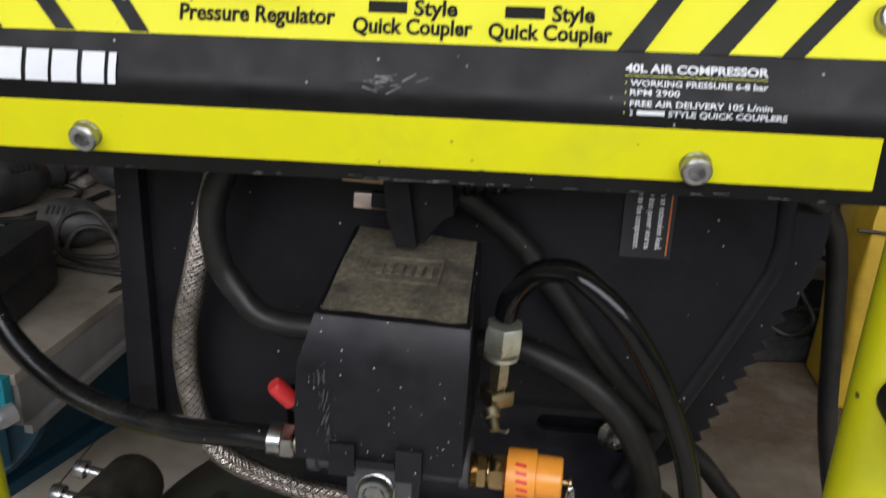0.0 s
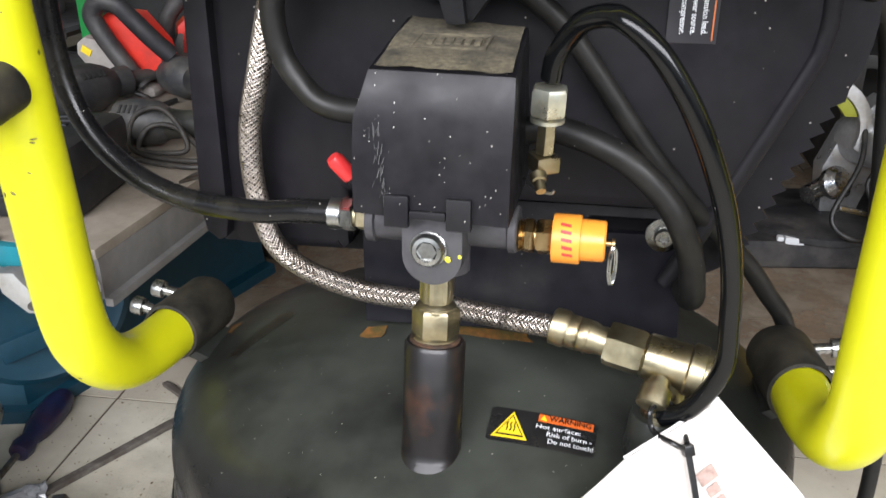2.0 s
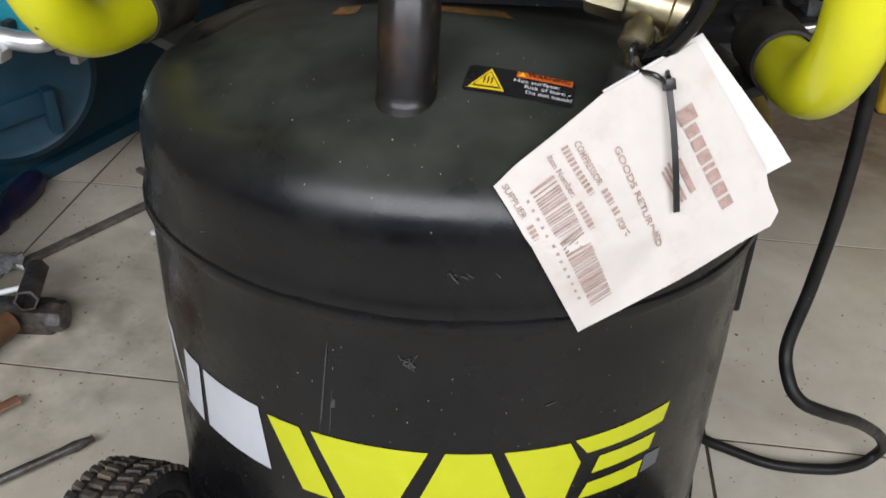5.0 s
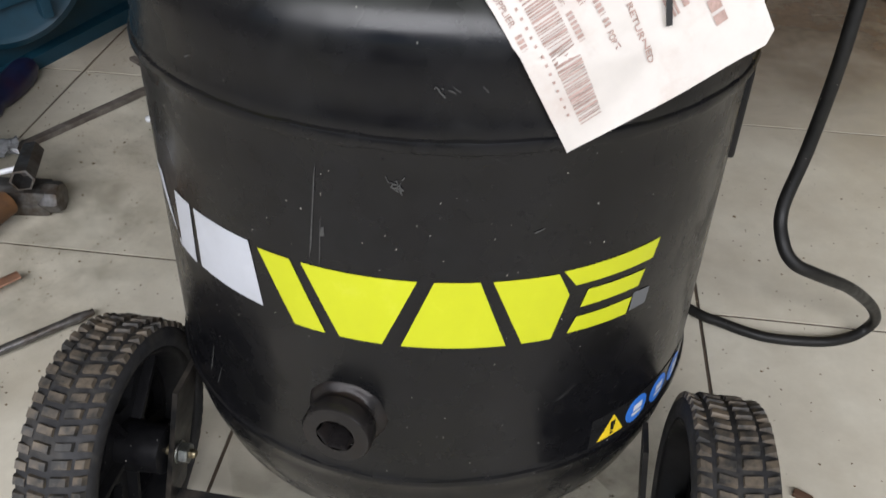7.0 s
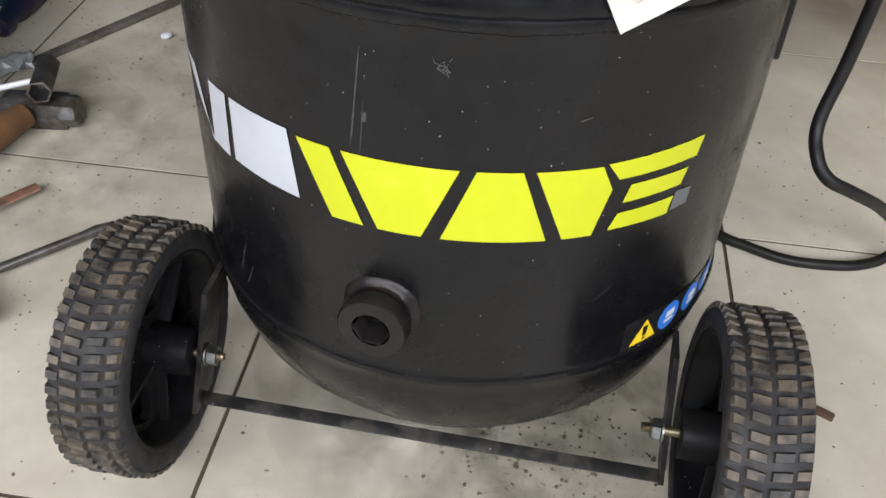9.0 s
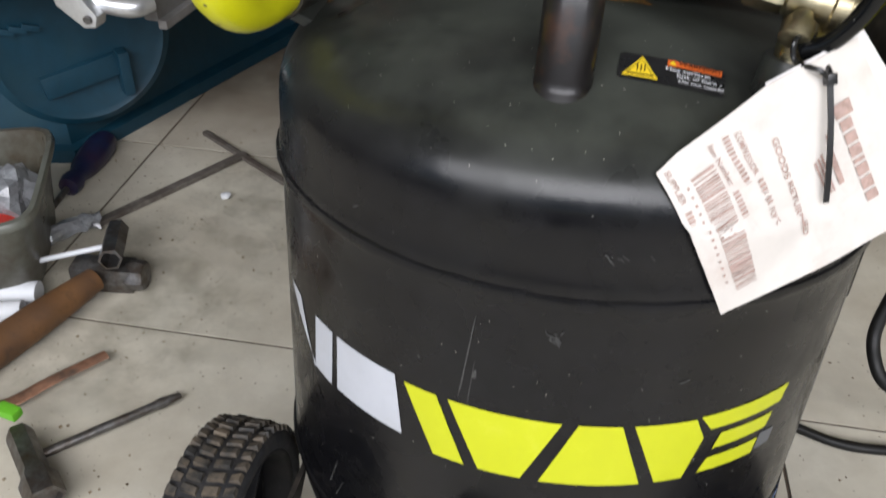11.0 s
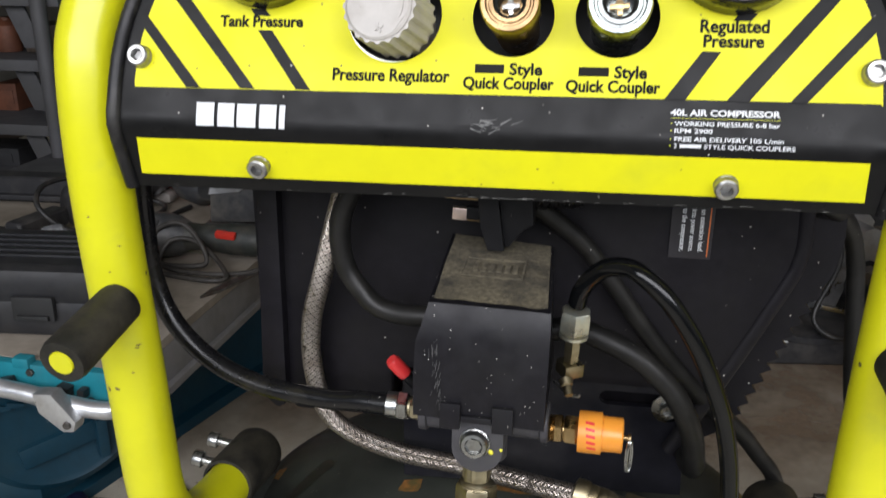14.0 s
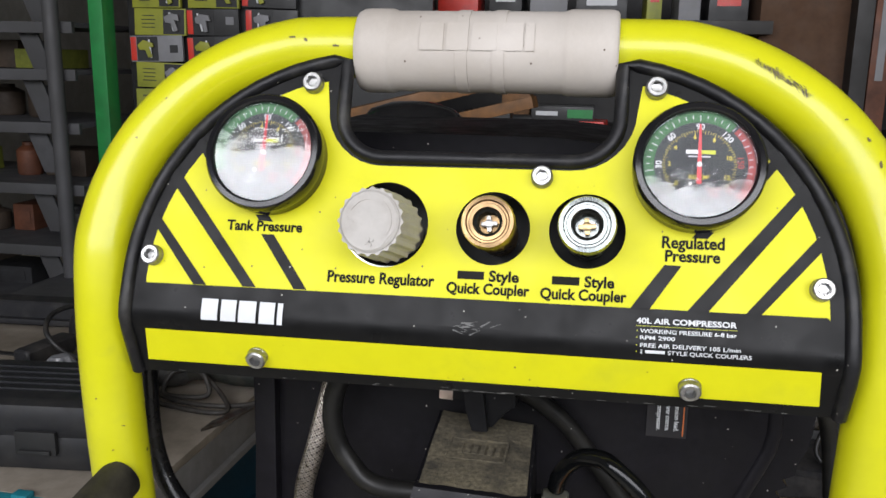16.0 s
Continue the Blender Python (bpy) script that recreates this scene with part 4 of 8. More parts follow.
# ---- wheels ----
def wheel(x, nut, end):
    """A webbed wheel with a low block tread; nut and end are where the axle's nut and bolt tip stand, in from the wheel's middle."""
    m = T(x, -0.031, 0.089) @ pose(0, 0, 0, 0, 90, 0)
    b = bmesh.new()
    lathe(b, [(0.0700, -0.0225), (0.0722, -0.0240), (0.0770, -0.0246), (0.0815, -0.0238), (0.0838, -0.0215), (0.0850, -0.0165), (0.0857, -0.0080), (0.0859, 0.0), (0.0857, 0.0080), (0.0850, 0.0165), (0.0838, 0.0215), (0.0815, 0.0238), (0.0770, 0.0246), (0.0722, 0.0240), (0.0700, 0.0225), (0.0685, 0.0), (0.0700, -0.0225)], 96, cap=False)
    hub_b = bmesh.new()
    lathe(hub_b, [(0.0702, -0.0228), (0.0690, -0.0228), (0.0660, -0.0205), (0.0625, -0.0080), (0.0600, -0.0045), (0.0600, 0.0045), (0.0625, 0.0080), (0.0660, 0.0205), (0.0690, 0.0228), (0.0702, 0.0228), (0.0702, -0.0228)], 72, cap=False)
    wh = part("wheel", hub_b, M_BLACK, comp, "black plastic wheel with a dusty rubber tyre", m)
    part("tyre", b, M_TYRE, wh, "worn rubber tyre", m)
    # web with five openings
    holes_ = []
    for i in range(5):
        a0 = 72 * i + 18
        holes_.append([(r_ * math.cos(radians(a_)), r_ * math.sin(radians(a_))) for r_, a_ in [(0.055, a) for a in np.linspace(a0 - 20, a0 + 20, 9)] + [(0.050, a0 + 23), (0.031, a0 + 19)] + [(0.0275, a) for a in np.linspace(a0 + 12, a0 - 12, 5)] + [(0.031, a0 - 19), (0.050, a0 - 23)]])
    b = plate(disc(0.0602, 60), holes_, 0.007)
    bmesh.ops.translate(b, vec=(0, 0, 0.0035), verts=b.verts)
    part("web", b, M_BLACK, wh, "", m, smooth=30)
    # added black disc that stands in for the shade seen through the openings
    b = bmesh.new()
    lathe(b, [(0.0640, 0.0), (0.0640, 0.003), (0.0, 0.003)], 48, T(0, 0, -0.0165 if x < 0 else 0.0135))
    part("outer_disc", b, M_BLACK, wh, "", m)
    b = bmesh.new()
    lathe(b, [(0.0150, -0.0340), (0.0165, -0.0335), (0.0178, -0.006), (0.0178, 0.006), (0.0165, 0.0335), (0.0150, 0.0340)], 32)
    part("hub", b, M_BLACK, wh, "", m)
    for i in range(5):
        b = bmesh.new()
        add_box(b, 0.046, 0.0040, 0.022, pose(0, 0, 0, 0, 0, 72 * i + 54) @ T(0.039, 0, 0), 0.001)
        part("spoke", b, M_BLACK, wh, "", m)
    # tread: rows of four low blocks, the wide pair in the middle
    b = bmesh.new()
    rows = 54
    wear = random.Random(31 if x < 0 else 32)
    for i in range(rows):
        for z, ww, lift, lean, shift in ((-0.0188, 0.0078, -0.0016, -14, 0.30), (-0.0070, 0.0114, 0.0, -2, 0.08), (0.0070, 0.0114, 0.0, 2, -0.08), (0.0188, 0.0078, -0.0016, 14, -0.30)):
            a = 360.0 / rows * (i + shift) + wear.uniform(-0.25, 0.25)
            q = pose(0, 0, 0, 0, 0, a) @ T(0.0866 + lift - wear.uniform(0, 0.0005), 0, z) @ pose(0, 0, 0, 0, lean, 0)
            add_tread(b, 0.0042, 0.0062 * wear.uniform(0.90, 1.05), ww * wear.uniform(0.90, 0.99), q, 0.0014 if z < 0 else -0.0014)
    part("tread", b, M_TREAD, wh, "dusty block tread", m)
    # axle bolt and nut
    s = 1 if x < 0 else -1
    b = bmesh.new()
    lathe(b, [(0.0034, -0.010), (0.0034, nut)] + [(0.0034 if j % 2 else 0.0029, nut + 0.0006 * j) for j in range(1, int((end - nut) / 0.0006))] + [(0.0026, end), (0, end)], 16, along((x, -0.031, 0.089), (x + s, -0.031, 0.089)))
    bolt_ = part("axle_bolt", b, M_BOLT, comp, "zinc axle bolt")
    b = bmesh.new()
    hexa(b, 0.0130, 0.0065, along((x + s * (nut + 0.0012), -0.031, 0.089), (x + s, -0.031, 0.089)))
    lathe(b, [(0.0080, 0), (0.0080, 0.0012)], 24, along((x + s * nut, -0.031, 0.089), (x + s, -0.031, 0.089)))
    part("axle_nut", b, M_NUT, bolt_, "zinc locknut")
    return wh


def add_tread(bm, h, ly, lz, m, skew=0.0):
    """A low block with sloping sides; skew leans its ends along the tread."""
    vs = []
    for x, k in ((-h / 2, 1.0), (h / 2 - 0.0006, 0.90), (h / 2, 0.80)):
        for y, z in ((-1, -1), (1, -1), (1, 1), (-1, 1)):
            vs.append(bm.verts.new(m @ Vector((x, y * ly / 2 * k + z * skew * 0.5, z * lz / 2 * (1 + k) / 2))))
    for o in (0, 4):
        for f in ((0, 1, 5, 4), (1, 2, 6, 5), (2, 3, 7, 6), (3, 0, 4, 7)):
            bm.faces.new([vs[i + o] for i in f])
    bm.faces.new([vs[i] for i in (8, 9, 10, 11)])


M_BOLT = material("dull_yellow_zinc_thread", (0.30, 0.26, 0.17), 0.42, metal=1.0, grain=0.3, scale=300, second=(0.14, 0.11, 0.07), patch=120, amount=0.45)
M_NUT = material("dull_zinc_nut", (0.30, 0.31, 0.29), 0.45, metal=1.0, grain=0.2, scale=200, second=(0.16, 0.15, 0.13), patch=90, amount=0.45)
wheel(-0.1925, 0.0425, 0.0545)
wheel(0.2025, 0.0440, 0.0575)
# axle yoke: one flat bar bent round under the tank
bm = bmesh.new()
M_BAR = material("dusty_black_steel", (0.008, 0.008, 0.008), 0.40, spec=0.25, grain=0.3, scale=120, second=(0.05, 0.042, 0.034), patch=40, amount=0.42, specks=0.05, speck_scale=420)
for x0, x1, y0, y1 in ((-0.1600, -0.1460, -0.050, -0.020), (0.1665, 0.1565, -0.042, -0.022)):
    vs = [bm.verts.new(p) for p in ((x0 - 0.0018, y0, 0.043), (x0 + 0.0018, y0, 0.043), (x0 + 0.0018, y1, 0.043), (x0 - 0.0018, y1, 0.043), (x1 - 0.0018, y0 + 0.026, 0.142), (x1 + 0.0018, y0 + 0.026, 0.142), (x1 + 0.0018, y1 + 0.030, 0.142), (x1 - 0.0018, y1 + 0.030, 0.142))]
    for f in ((3, 2, 1, 0), (4, 5, 6, 7), (0, 1, 5, 4), (1, 2, 6, 5), (2, 3, 7, 6), (3, 0, 4, 7)):
        bm.faces.new([vs[k] for k in f])
add_box(bm, 0.330, 0.009, 0.0036, T(0.0033, -0.036, 0.0445) @ pose(0, 0, 0, 24, 0, 0), 0.0006)
part("axle_yoke", bm, M_BAR, comp, "dusty black flat steel axle yoke")
# rear feet
for x in (-0.09, 0.10):
    bm = bmesh.new()
    lathe(bm, [(0.016, 0), (0.018, 0.006), (0.014, 0.060), (0, 0.060)], 24, T(x, 0.21, 0.0))
    part("rear_foot", bm, M_RUBBER, comp, "black rubber foot")

# ---- standpipe, pressure switch and fittings ----
PX, PY = -0.0015, 0.0180
bm = bmesh.new()
UPV = (ROOT.to_3x3() @ Vector((0, 0, 1)))
P_TOP = Vector((PX, 0.0165, 0.502))
P_BASE = Vector((-0.0020, 0.0075, 0.4405))
pm = along(P_BASE, P_TOP)
lathe(bm, [(0.0186, -0.004), (0.0180, 0.001), (0.0164, 0.0045), (0.0148, 0.0070), (0.0137, 0.0090), (0.0135, 0.012), (0.0135, 0.060), (0.0125, 0.0618), (0.0088, 0.0618), (0.0085, 0.055)], 40, pm)
pipe = part("standpipe", bm, material("scuffed_black_pipe_paint", (0.008, 0.007, 0.007), 0.38, spec=0.3, grain=0.3, scale=100, second=(0.045, 0.018, 0.009), patch=38, amount=0.38, coat=0.2), comp, "black welded pipe stub with rust runs")
# the weld where the pipe stands on the dome
bm = bmesh.new()
wob = random.Random(17)
k = [wob.uniform(0, 6.28) for _ in range(5)]
rings = []
for i in range(96):
    a = 2 * math.pi * i / 96
    q = 0.0030 * (1 + 0.22 * math.sin(5 * a + k[0]) + 0.16 * math.sin(11 * a + k[1]) + 0.12 * math.sin(23 * a + k[2]))
    rr = 0.0172 + 0.0010 * math.sin(2 * a + k[3]) + 0.0006 * math.sin(7 * a + k[4])
    rings.append([bm.verts.new(pm @ Vector(((rr + q * math.cos(b)) * math.cos(a), (rr + q * math.cos(b)) * math.sin(a), -0.0006 + q * 0.8 * math.sin(b)))) for b in [2 * math.pi * j / 10 for j in range(10)]])
for i in range(96):
    p, n = rings[i], rings[(i + 1) % 96]
    for j in range(10):
        bm.faces.new((p[j], n[j], n[(j + 1) % 10], p[(j + 1) % 10]))
part("weld_ring", bm, M_TANK, pipe, "lumpy painted weld ring")
bm = bmesh.new()
lathe(bm, [(0.0096, 0.060), (0.0102, 0.0625), (0.0102, 0.0640), (0.0090, 0.0650), (0.0090, 0.0780)], 32, pm)
hexa(bm, 0.0182, 0.0125, pm @ T(0, 0, 0.0645) @ pose(0, 0, 0, 0, 0, 12), 0.06)
lathe(bm, [(0.0092, 0.0770), (0.0080, 0.0790), (0.0068, 0.0798), (0.0068, 0.100)], 32, pm)
hexa(bm, 0.0130, 0.0150, pm @ T(0, 0, 0.0800) @ pose(0, 0, 0, 0, 0, 20), 0.06)
part("pipe_fitting", bm, M_BRASS, pipe, "yellow zinc hexagon fitting")
bm = bmesh.new()
lathe(bm, [(0.0098, 0.0605), (0.0112, 0.0612), (0.0112, 0.0626), (0.0098, 0.0634)], 28, pm)
part("rust_collar", bm, material("brown_rusty_sealant", (0.055, 0.026, 0.012), 0.8, grain=0.5, scale=300, second=(0.02, 0.012, 0.008), patch=120, amount=0.5, bump=0.5), pipe, "rusty ring of old sealant")
SW = Matrix.Translation((0.003, 0.018, 0.556)) @ ROOT.to_3x3().to_4x4() @ pose(0, 0, 0, 0, 0, -2)
# manifold: a lug with a rounded foot before a cross tube with end flanges
bm = bmesh.new()
lug = [(-0.0139, 0.0090), (-0.0139, -0.0075)] + arc(-0.0015, -0.0073, 0.0124, 195, 345, 18) + [(0.0109, -0.0075), (0.0109, 0.0090)]
prism(bm, lug, 0.0175, SW @ T(0, -0.0020, 0) @ XZ, 0.0014)
lathe(bm, [(0.0118, -0.0185), (0.0118, 0.010)], 32, SW @ T(-0.001, -0.002, 0))
lathe(bm, [(0.0096, -0.0325), (0.0098, -0.0320), (0.0098, -0.0290), (0.0084, -0.0283), (0.0084, 0.0263), (0.0098, 0.0270), (0.0098, 0.0298), (0.0092, 0.0304)], 36, SW @ pose(0, 0, 0.0005, 0, 90, 0))
add_box(bm, 0.056, 0.060, 0.006, SW @ T(0, 0.018, 0.012), 0.001)
switch = part("pressure_switch", bm, M_ALU, comp, "black pressure switch with a dusty cover on a cast manifold")
PLG = SW @ T(-0.0025, -0.0195, -0.0040) @ pose(0, 0, 0, 90, 0, 0)
bm = bmesh.new()
lathe(bm, [(0.0074, -0.0004), (0.0074, 0.0012), (0.0068, 0.0016), (0.0066, 0.0034), (0.0058, 0.0046), (0.0042, 0.0048)], 36, PLG, cap=False)
lathe(bm, [(0.0042, 0.0048), (0.0040, 0.0034), (0, 0.0034)], 6, PLG, cap=False)
part("manifold_plug", bm, M_STEEL, switch, "bright zinc socket plug")
M_DAB = material("yellow_paint_dab", (0.72, 0.66, 0.03), 0.45, grain=0.1, scale=200)
for x, z, r in ((0.0052, -0.0078, 0.0013), (0.0098, -0.0066, 0.0008)):
    bm = bmesh.new()
    bmesh.ops.create_icosphere(bm, subdivisions=2, radius=r)
    for v in bm.verts:
        v.co *= 1 + 0.4 * noise.noise(v.co * 900)
        v.co.y *= 0.4
    bmesh.ops.transform(bm, matrix=SW @ T(x, -0.0202 if r > 0.001 else -0.0196, z), verts=bm.verts)
    part("paint_dab", bm, M_DAB, switch, "yellow paint dab")
# cover
bm = bmesh.new()
b = bmesh.new()
sect = [(-0.0285, -0.0012, -0.0026, -0.0305, 0.0298), (-0.0303, 0.018, 0.017, -0.0303, 0.0300), (-0.0302, 0.036, 0.036, -0.0294, 0.0304), (-0.0290, 0.046, 0.0455, -0.0262, 0.0304), (-0.0262, 0.0534, 0.0526, -0.0244, 0.0300),
        (0.020, 0.0625, 0.0605, -0.0264, 0.0272), (0.046, 0.0668, 0.0636, -0.0277, 0.0252), (0.049, 0.0640, 0.0610, -0.0280, 0.0250), (0.0495, 0.0, 0.0, -0.0303, 0.0280)]
vs0 = [b.verts.new((xl, y, zl)) for y, zl, zr, xl, xr in sect]
vs1 = [b.verts.new((xr, y, zr)) for y, zl, zr, xl, xr in sect]
b.faces.new(vs0)
b.faces.new(list(reversed(vs1)))
for i in range(len(sect)):
    j = (i + 1) % len(sect)
    b.faces.new((vs0[i], vs1[i], vs1[j], vs0[j]))
bmesh.ops.bevel(b, geom=[e for e in b.edges if e.calc_face_angle(0) > 0.3], offset=0.0026, segments=3, profile=0.6, affect='EDGES')
merge(bm, b, SW @ T(0, 0, 0.0125))
M_COVER = material("scuffed_black_cover", (0.0068, 0.0064, 0.0082), 0.44, spec=0.25, grain=0.25, scale=200, second=(0.011, 0.0108, 0.0115), patch=20, amount=0.4, specks=0.14, speck_scale=520, bump=0.04)
cover = part("switch_cover", bm, M_COVER, switch, "scuffed black plastic cover")
M_FAINT = material("faint_scratch", (0.05, 0.05, 0.05), 0.6, grain=0.4, scale=400)
# sawdust caked on the cover's top
M_DUST = material("caked_brown_dust", (0.092, 0.078, 0.050), 0.95, grain=0.5, scale=420, second=(0.018, 0.0165, 0.013), patch=48, amount=0.42, bump=0.4, sharp=0.12, patch_detail=9.0, specks=0.04, speck_color=(0.20, 0.17, 0.11), speck_scale=500)
bm = bmesh.new()
rs = random.Random(7)
n = 26
grid = {}
for i in range(n + 1):
    for j in range(n + 1):
        u, v = i / n, j / n
        y = -0.0238 + v * 0.0690
        k = (y + 0.0262) / 0.0722
        x0, x1 = -0.0225 - 0.0033 * k, 0.0285 - 0.0048 * k
        x = x0 + (x1 - x0) * u
        z = (0.0534 + 0.0134 * k) * (1 - u) + (0.0526 + 0.0110 * k) * u + 0.0008 * math.sin(k * math.pi)
        keep_ = noise.fractal(Vector((u * 3.1, v * 3.1, 2.0)), 1.0, 2.0, 4) + 0.75 - (0.75 if v > 0.70 else 0) * (v - 0.55)
        grid[i, j] = (bm.verts.new((x, y, z + 0.0002 + max(0, keep_) * 0.0008)), keep_)
for i in range(n):
    for j in range(n):
        q = [grid[i, j], grid[i + 1, j], grid[i + 1, j + 1], grid[i, j + 1]]
        if sum(k for _, k in q) > 0.0:
            bm.faces.new([v for v, _ in q])
for v in [v for v in bm.verts if not v.link_faces]:
    bm.verts.remove(v)
part("dust_layer", bm, M_DUST, cover, "caked brown dust", SW @ T(0, 0, 0.0125))
bm = bmesh.new()
for q in (((-0.0150, 0.0), (0.0300, 0.0012)), ((-0.0150, 0.0185), (0.0300, 0.0012)), ((-0.0295, 0.009), (0.0012, 0.019)), ((-0.0005, 0.009), (0.0012, 0.019))):
    (x, y), (a, c) = q
    add_box(bm, a, c, 0.0012, T(x + 0.013, y, 0.0590 + y * 0.182) @ pose(0, 0, 0, 10.3, 0, 0), 0.0003)
for i in range(6):
    add_box(bm, 0.0026, 0.0085, 0.001, T(-0.0105 + i * 0.0038, 0.0092, 0.0607) @ pose(0, 0, 0, 10.3, 0, 0), 0.0003)
part("raised_mark", bm, M_DUST, cover, "raised frame on the cover", SW @ T(0.0015, 0, 0.0125))
bm = bmesh.new()
for x in (-0.0115, 0.0125):
    add_box(bm, 0.0095, 0.0040, 0.0125, T(x, -0.0300, 0.0045), 0.0008)
add_box(bm, 0.014, 0.0030, 0.0030, T(0.0005, -0.0300, 0.0035), 0.0006)
part("cover_clip", bm, M_COVER, cover, "", SW @ T(-0.0012, 0, 0.0095))
# pale scratches on the cover
bm = bmesh.new()
for i in range(46):
    x, z = -0.0215 + rs.gauss(0, 0.0012), rs.uniform(0.004, 0.036)
    l, w = rs.uniform(0.0006, 0.0045), rs.uniform(0.00006, 0.00026)
    prism(bm, [(-w, -l / 2), (w, -l / 2 * 0.6), (w * 0.5, l / 2), (-w * 0.6, l / 2)], 0.0, T(x + (z - 0.02) * -0.12, -0.0316 + abs(z - 0.018) * 0.05, z) @ pose(0, 0, 0, 90, 0, 0) @ pose(0, 0, 0, 0, 0, rs.uniform(-20, 20)))
part("scratch", bm, M_FAINT, cover, "", SW @ T(0.002, 0.0006, 0.0125))
# red lever at the side
LV = along((-0.0330, 0.0270, 0.5640), (-0.0440, 0.0210, 0.5800))
bm = bmesh.new()
lathe(bm, [(0.0030, 0.0), (0.0028, 0.012), (0.0030, 0.0205), (0, 0.0208)], 20, LV)
lever = part("lever", bm, M_BLACK, switch, "", smooth=40)
bm = bmesh.new()
lathe(bm, [(0.0036, 0.0110), (0.0037, 0.0205), (0.0028, 0.0225), (0, 0.0229)], 20, LV)
part("lever_cap", bm, M_RED, lever, "red plastic lever cap")
# left hose nut and nipple
NL = SW @ T(-0.034, 0, 0.0010) @ pose(0, 0, 0, 0, -90, 0)
bm = bmesh.new()
hexa(bm, 0.0110, 0.005, NL @ T(0, 0, -0.001))
lathe(bm, [(0.0050, 0.0), (0.0050, 0.006)], 20, NL)
part("nipple", bm, M_BRASS, switch, "zinc hose nipple")
bm = bmesh.new()
hexa(bm, 0.0125, 0.006, NL @ T(0, 0, 0.005))
lathe(bm, [(0.0066, 0.0105), (0.0066, 0.016), (0.0055, 0.0165)], 28, NL)
part("hose_nut", bm, M_STEEL, switch, "chromed hose nut")
# relief valve
RV = SW @ T(0.0303, -0.001, -0.0015) @ pose(0, 0, 0, 0, 90, 0)
bm = bmesh.new()
lathe(bm, [(0.0060, -0.003), (0.0060, 0.0), (0.0068, 0.001), (0.0060, 0.0016), (0.0068, 0.0024), (0.0060, 0.003), (0.0062, 0.005), (0.0050, 0.0055), (0.0050, 0.008)], 28, RV)
hexa(bm, 0.0125, 0.0045, RV @ T(0, 0, 0.0025))
hexa(bm, 0.0128, 0.0070, RV @ T(0, 0, 0.0075))
valve = part("relief_valve", bm, M_BRASSY, switch, "brass safety valve with an orange sleeve")
bm = bmesh.new()
lathe(bm, [(0.0068, 0.0140), (0.0098, 0.0142), (0.0100, 0.0150), (0.0100, 0.0248), (0.0097, 0.0253), (0.0085, 0.0254), (0.0083, 0.0345), (0.0075, 0.0352), (0, 0.0352)], 36, RV)
ora = part("orange_sleeve", bm, M_ORANGE, valve, "orange plastic valve sleeve")
bm = bmesh.new()
for k in range(5):
    a = radians(-140 + k * 18)
    b = bmesh.new()
    vs = [b.verts.new((0.01014 * math.cos(a + da), 0.01014 * math.sin(a + da), 0.0196 + k * 0.0003 + dz)) for da, dz in ((-0.10, -0.0022), (0.04, -0.0022), (0.10, 0.0020), (-0.04, 0.0020))]
    b.faces.new(vs)
    merge(bm, b, RV)
part("red_print_bars", bm, M_RED, ora, "red printed bars", smooth=0)
bm = bmesh.new()
lathe(bm, [(0.0012, 0.0335), (0.0012, 0.0375), (0.0022, 0.0378), (0.0022, 0.0388), (0, 0.0389)], 12, RV @ T(0, -0.002, 0))
part("pull_pin", bm, M_BRASSY, valve)
for k in range(2):
    bm = bmesh.new()
    c = RV @ Vector((0, -0.003, 0.0380))
    pts = [c + Vector((0.0008 * k + 0.0012 * math.sin(a), 0.0016 * math.sin(a) - 0.002, -0.0082 + 0.0082 * math.cos(a))) for a in np.linspace(0, 2 * math.pi, 24)]
    sweep(bm, pts, 0.0005, 8, False)
    part("pull_ring", bm, M_STEEL, valve, "steel split ring")
# unloader valve and its nut on the switch's other side
UV = along((0.0415, 0.0250, 0.5830), (0.0430, 0.0225, 0.6170))
bm = bmesh.new()
hexa(bm, 0.0068, 0.016, UV @ T(0, 0, 0.004), 0.05)
lathe(bm, [(0.0035, 0.017), (0.0035, 0.02)], 16, UV)
add_box(bm, 0.010, 0.010, 0.007, UV @ T(0.0, 0, 0.0), 0.001)
lathe(bm, [(0.0035, 0), (0.0030, 0.003), (0.0022, 0.0035), (0.0020, 0.008), (0, 0.008)], 16, along((0.040, 0.0180, 0.5800), (0.0425, 0.0100, 0.5740)))
unl = part("unloader_valve", bm, M_BRASS, switch, "pale brass unloader valve")
bm = bmesh.new()
hexa(bm, 0.0132, 0.0112, UV @ T(0, 0, 0.0200), 0.10)
lathe(bm, [(0.0068, 0.0175), (0.0068, 0.0190)], 24, UV)
part("unloader_nut", bm, M_PALE, unl, "corroded pale brass nut")
bm = bmesh.new()
sweep(bm, smooth_path([(0.034, 0.022, 0.5770), (0.040, 0.016, 0.5745), (0.0455, 0.0125, 0.5745), (0.047, 0.012, 0.5760)]), 0.0006, 8)
part("spring_wire", bm, M_STEEL, unl)


# ---- hoses and cables of the compressor ----
def hose(name, pts, r, mat_, label, seg=14, step=8):
    b = bmesh.new()
    sweep(b, smooth_path(pts, step), r, seg)
    return part(name, b, mat_, comp, label)


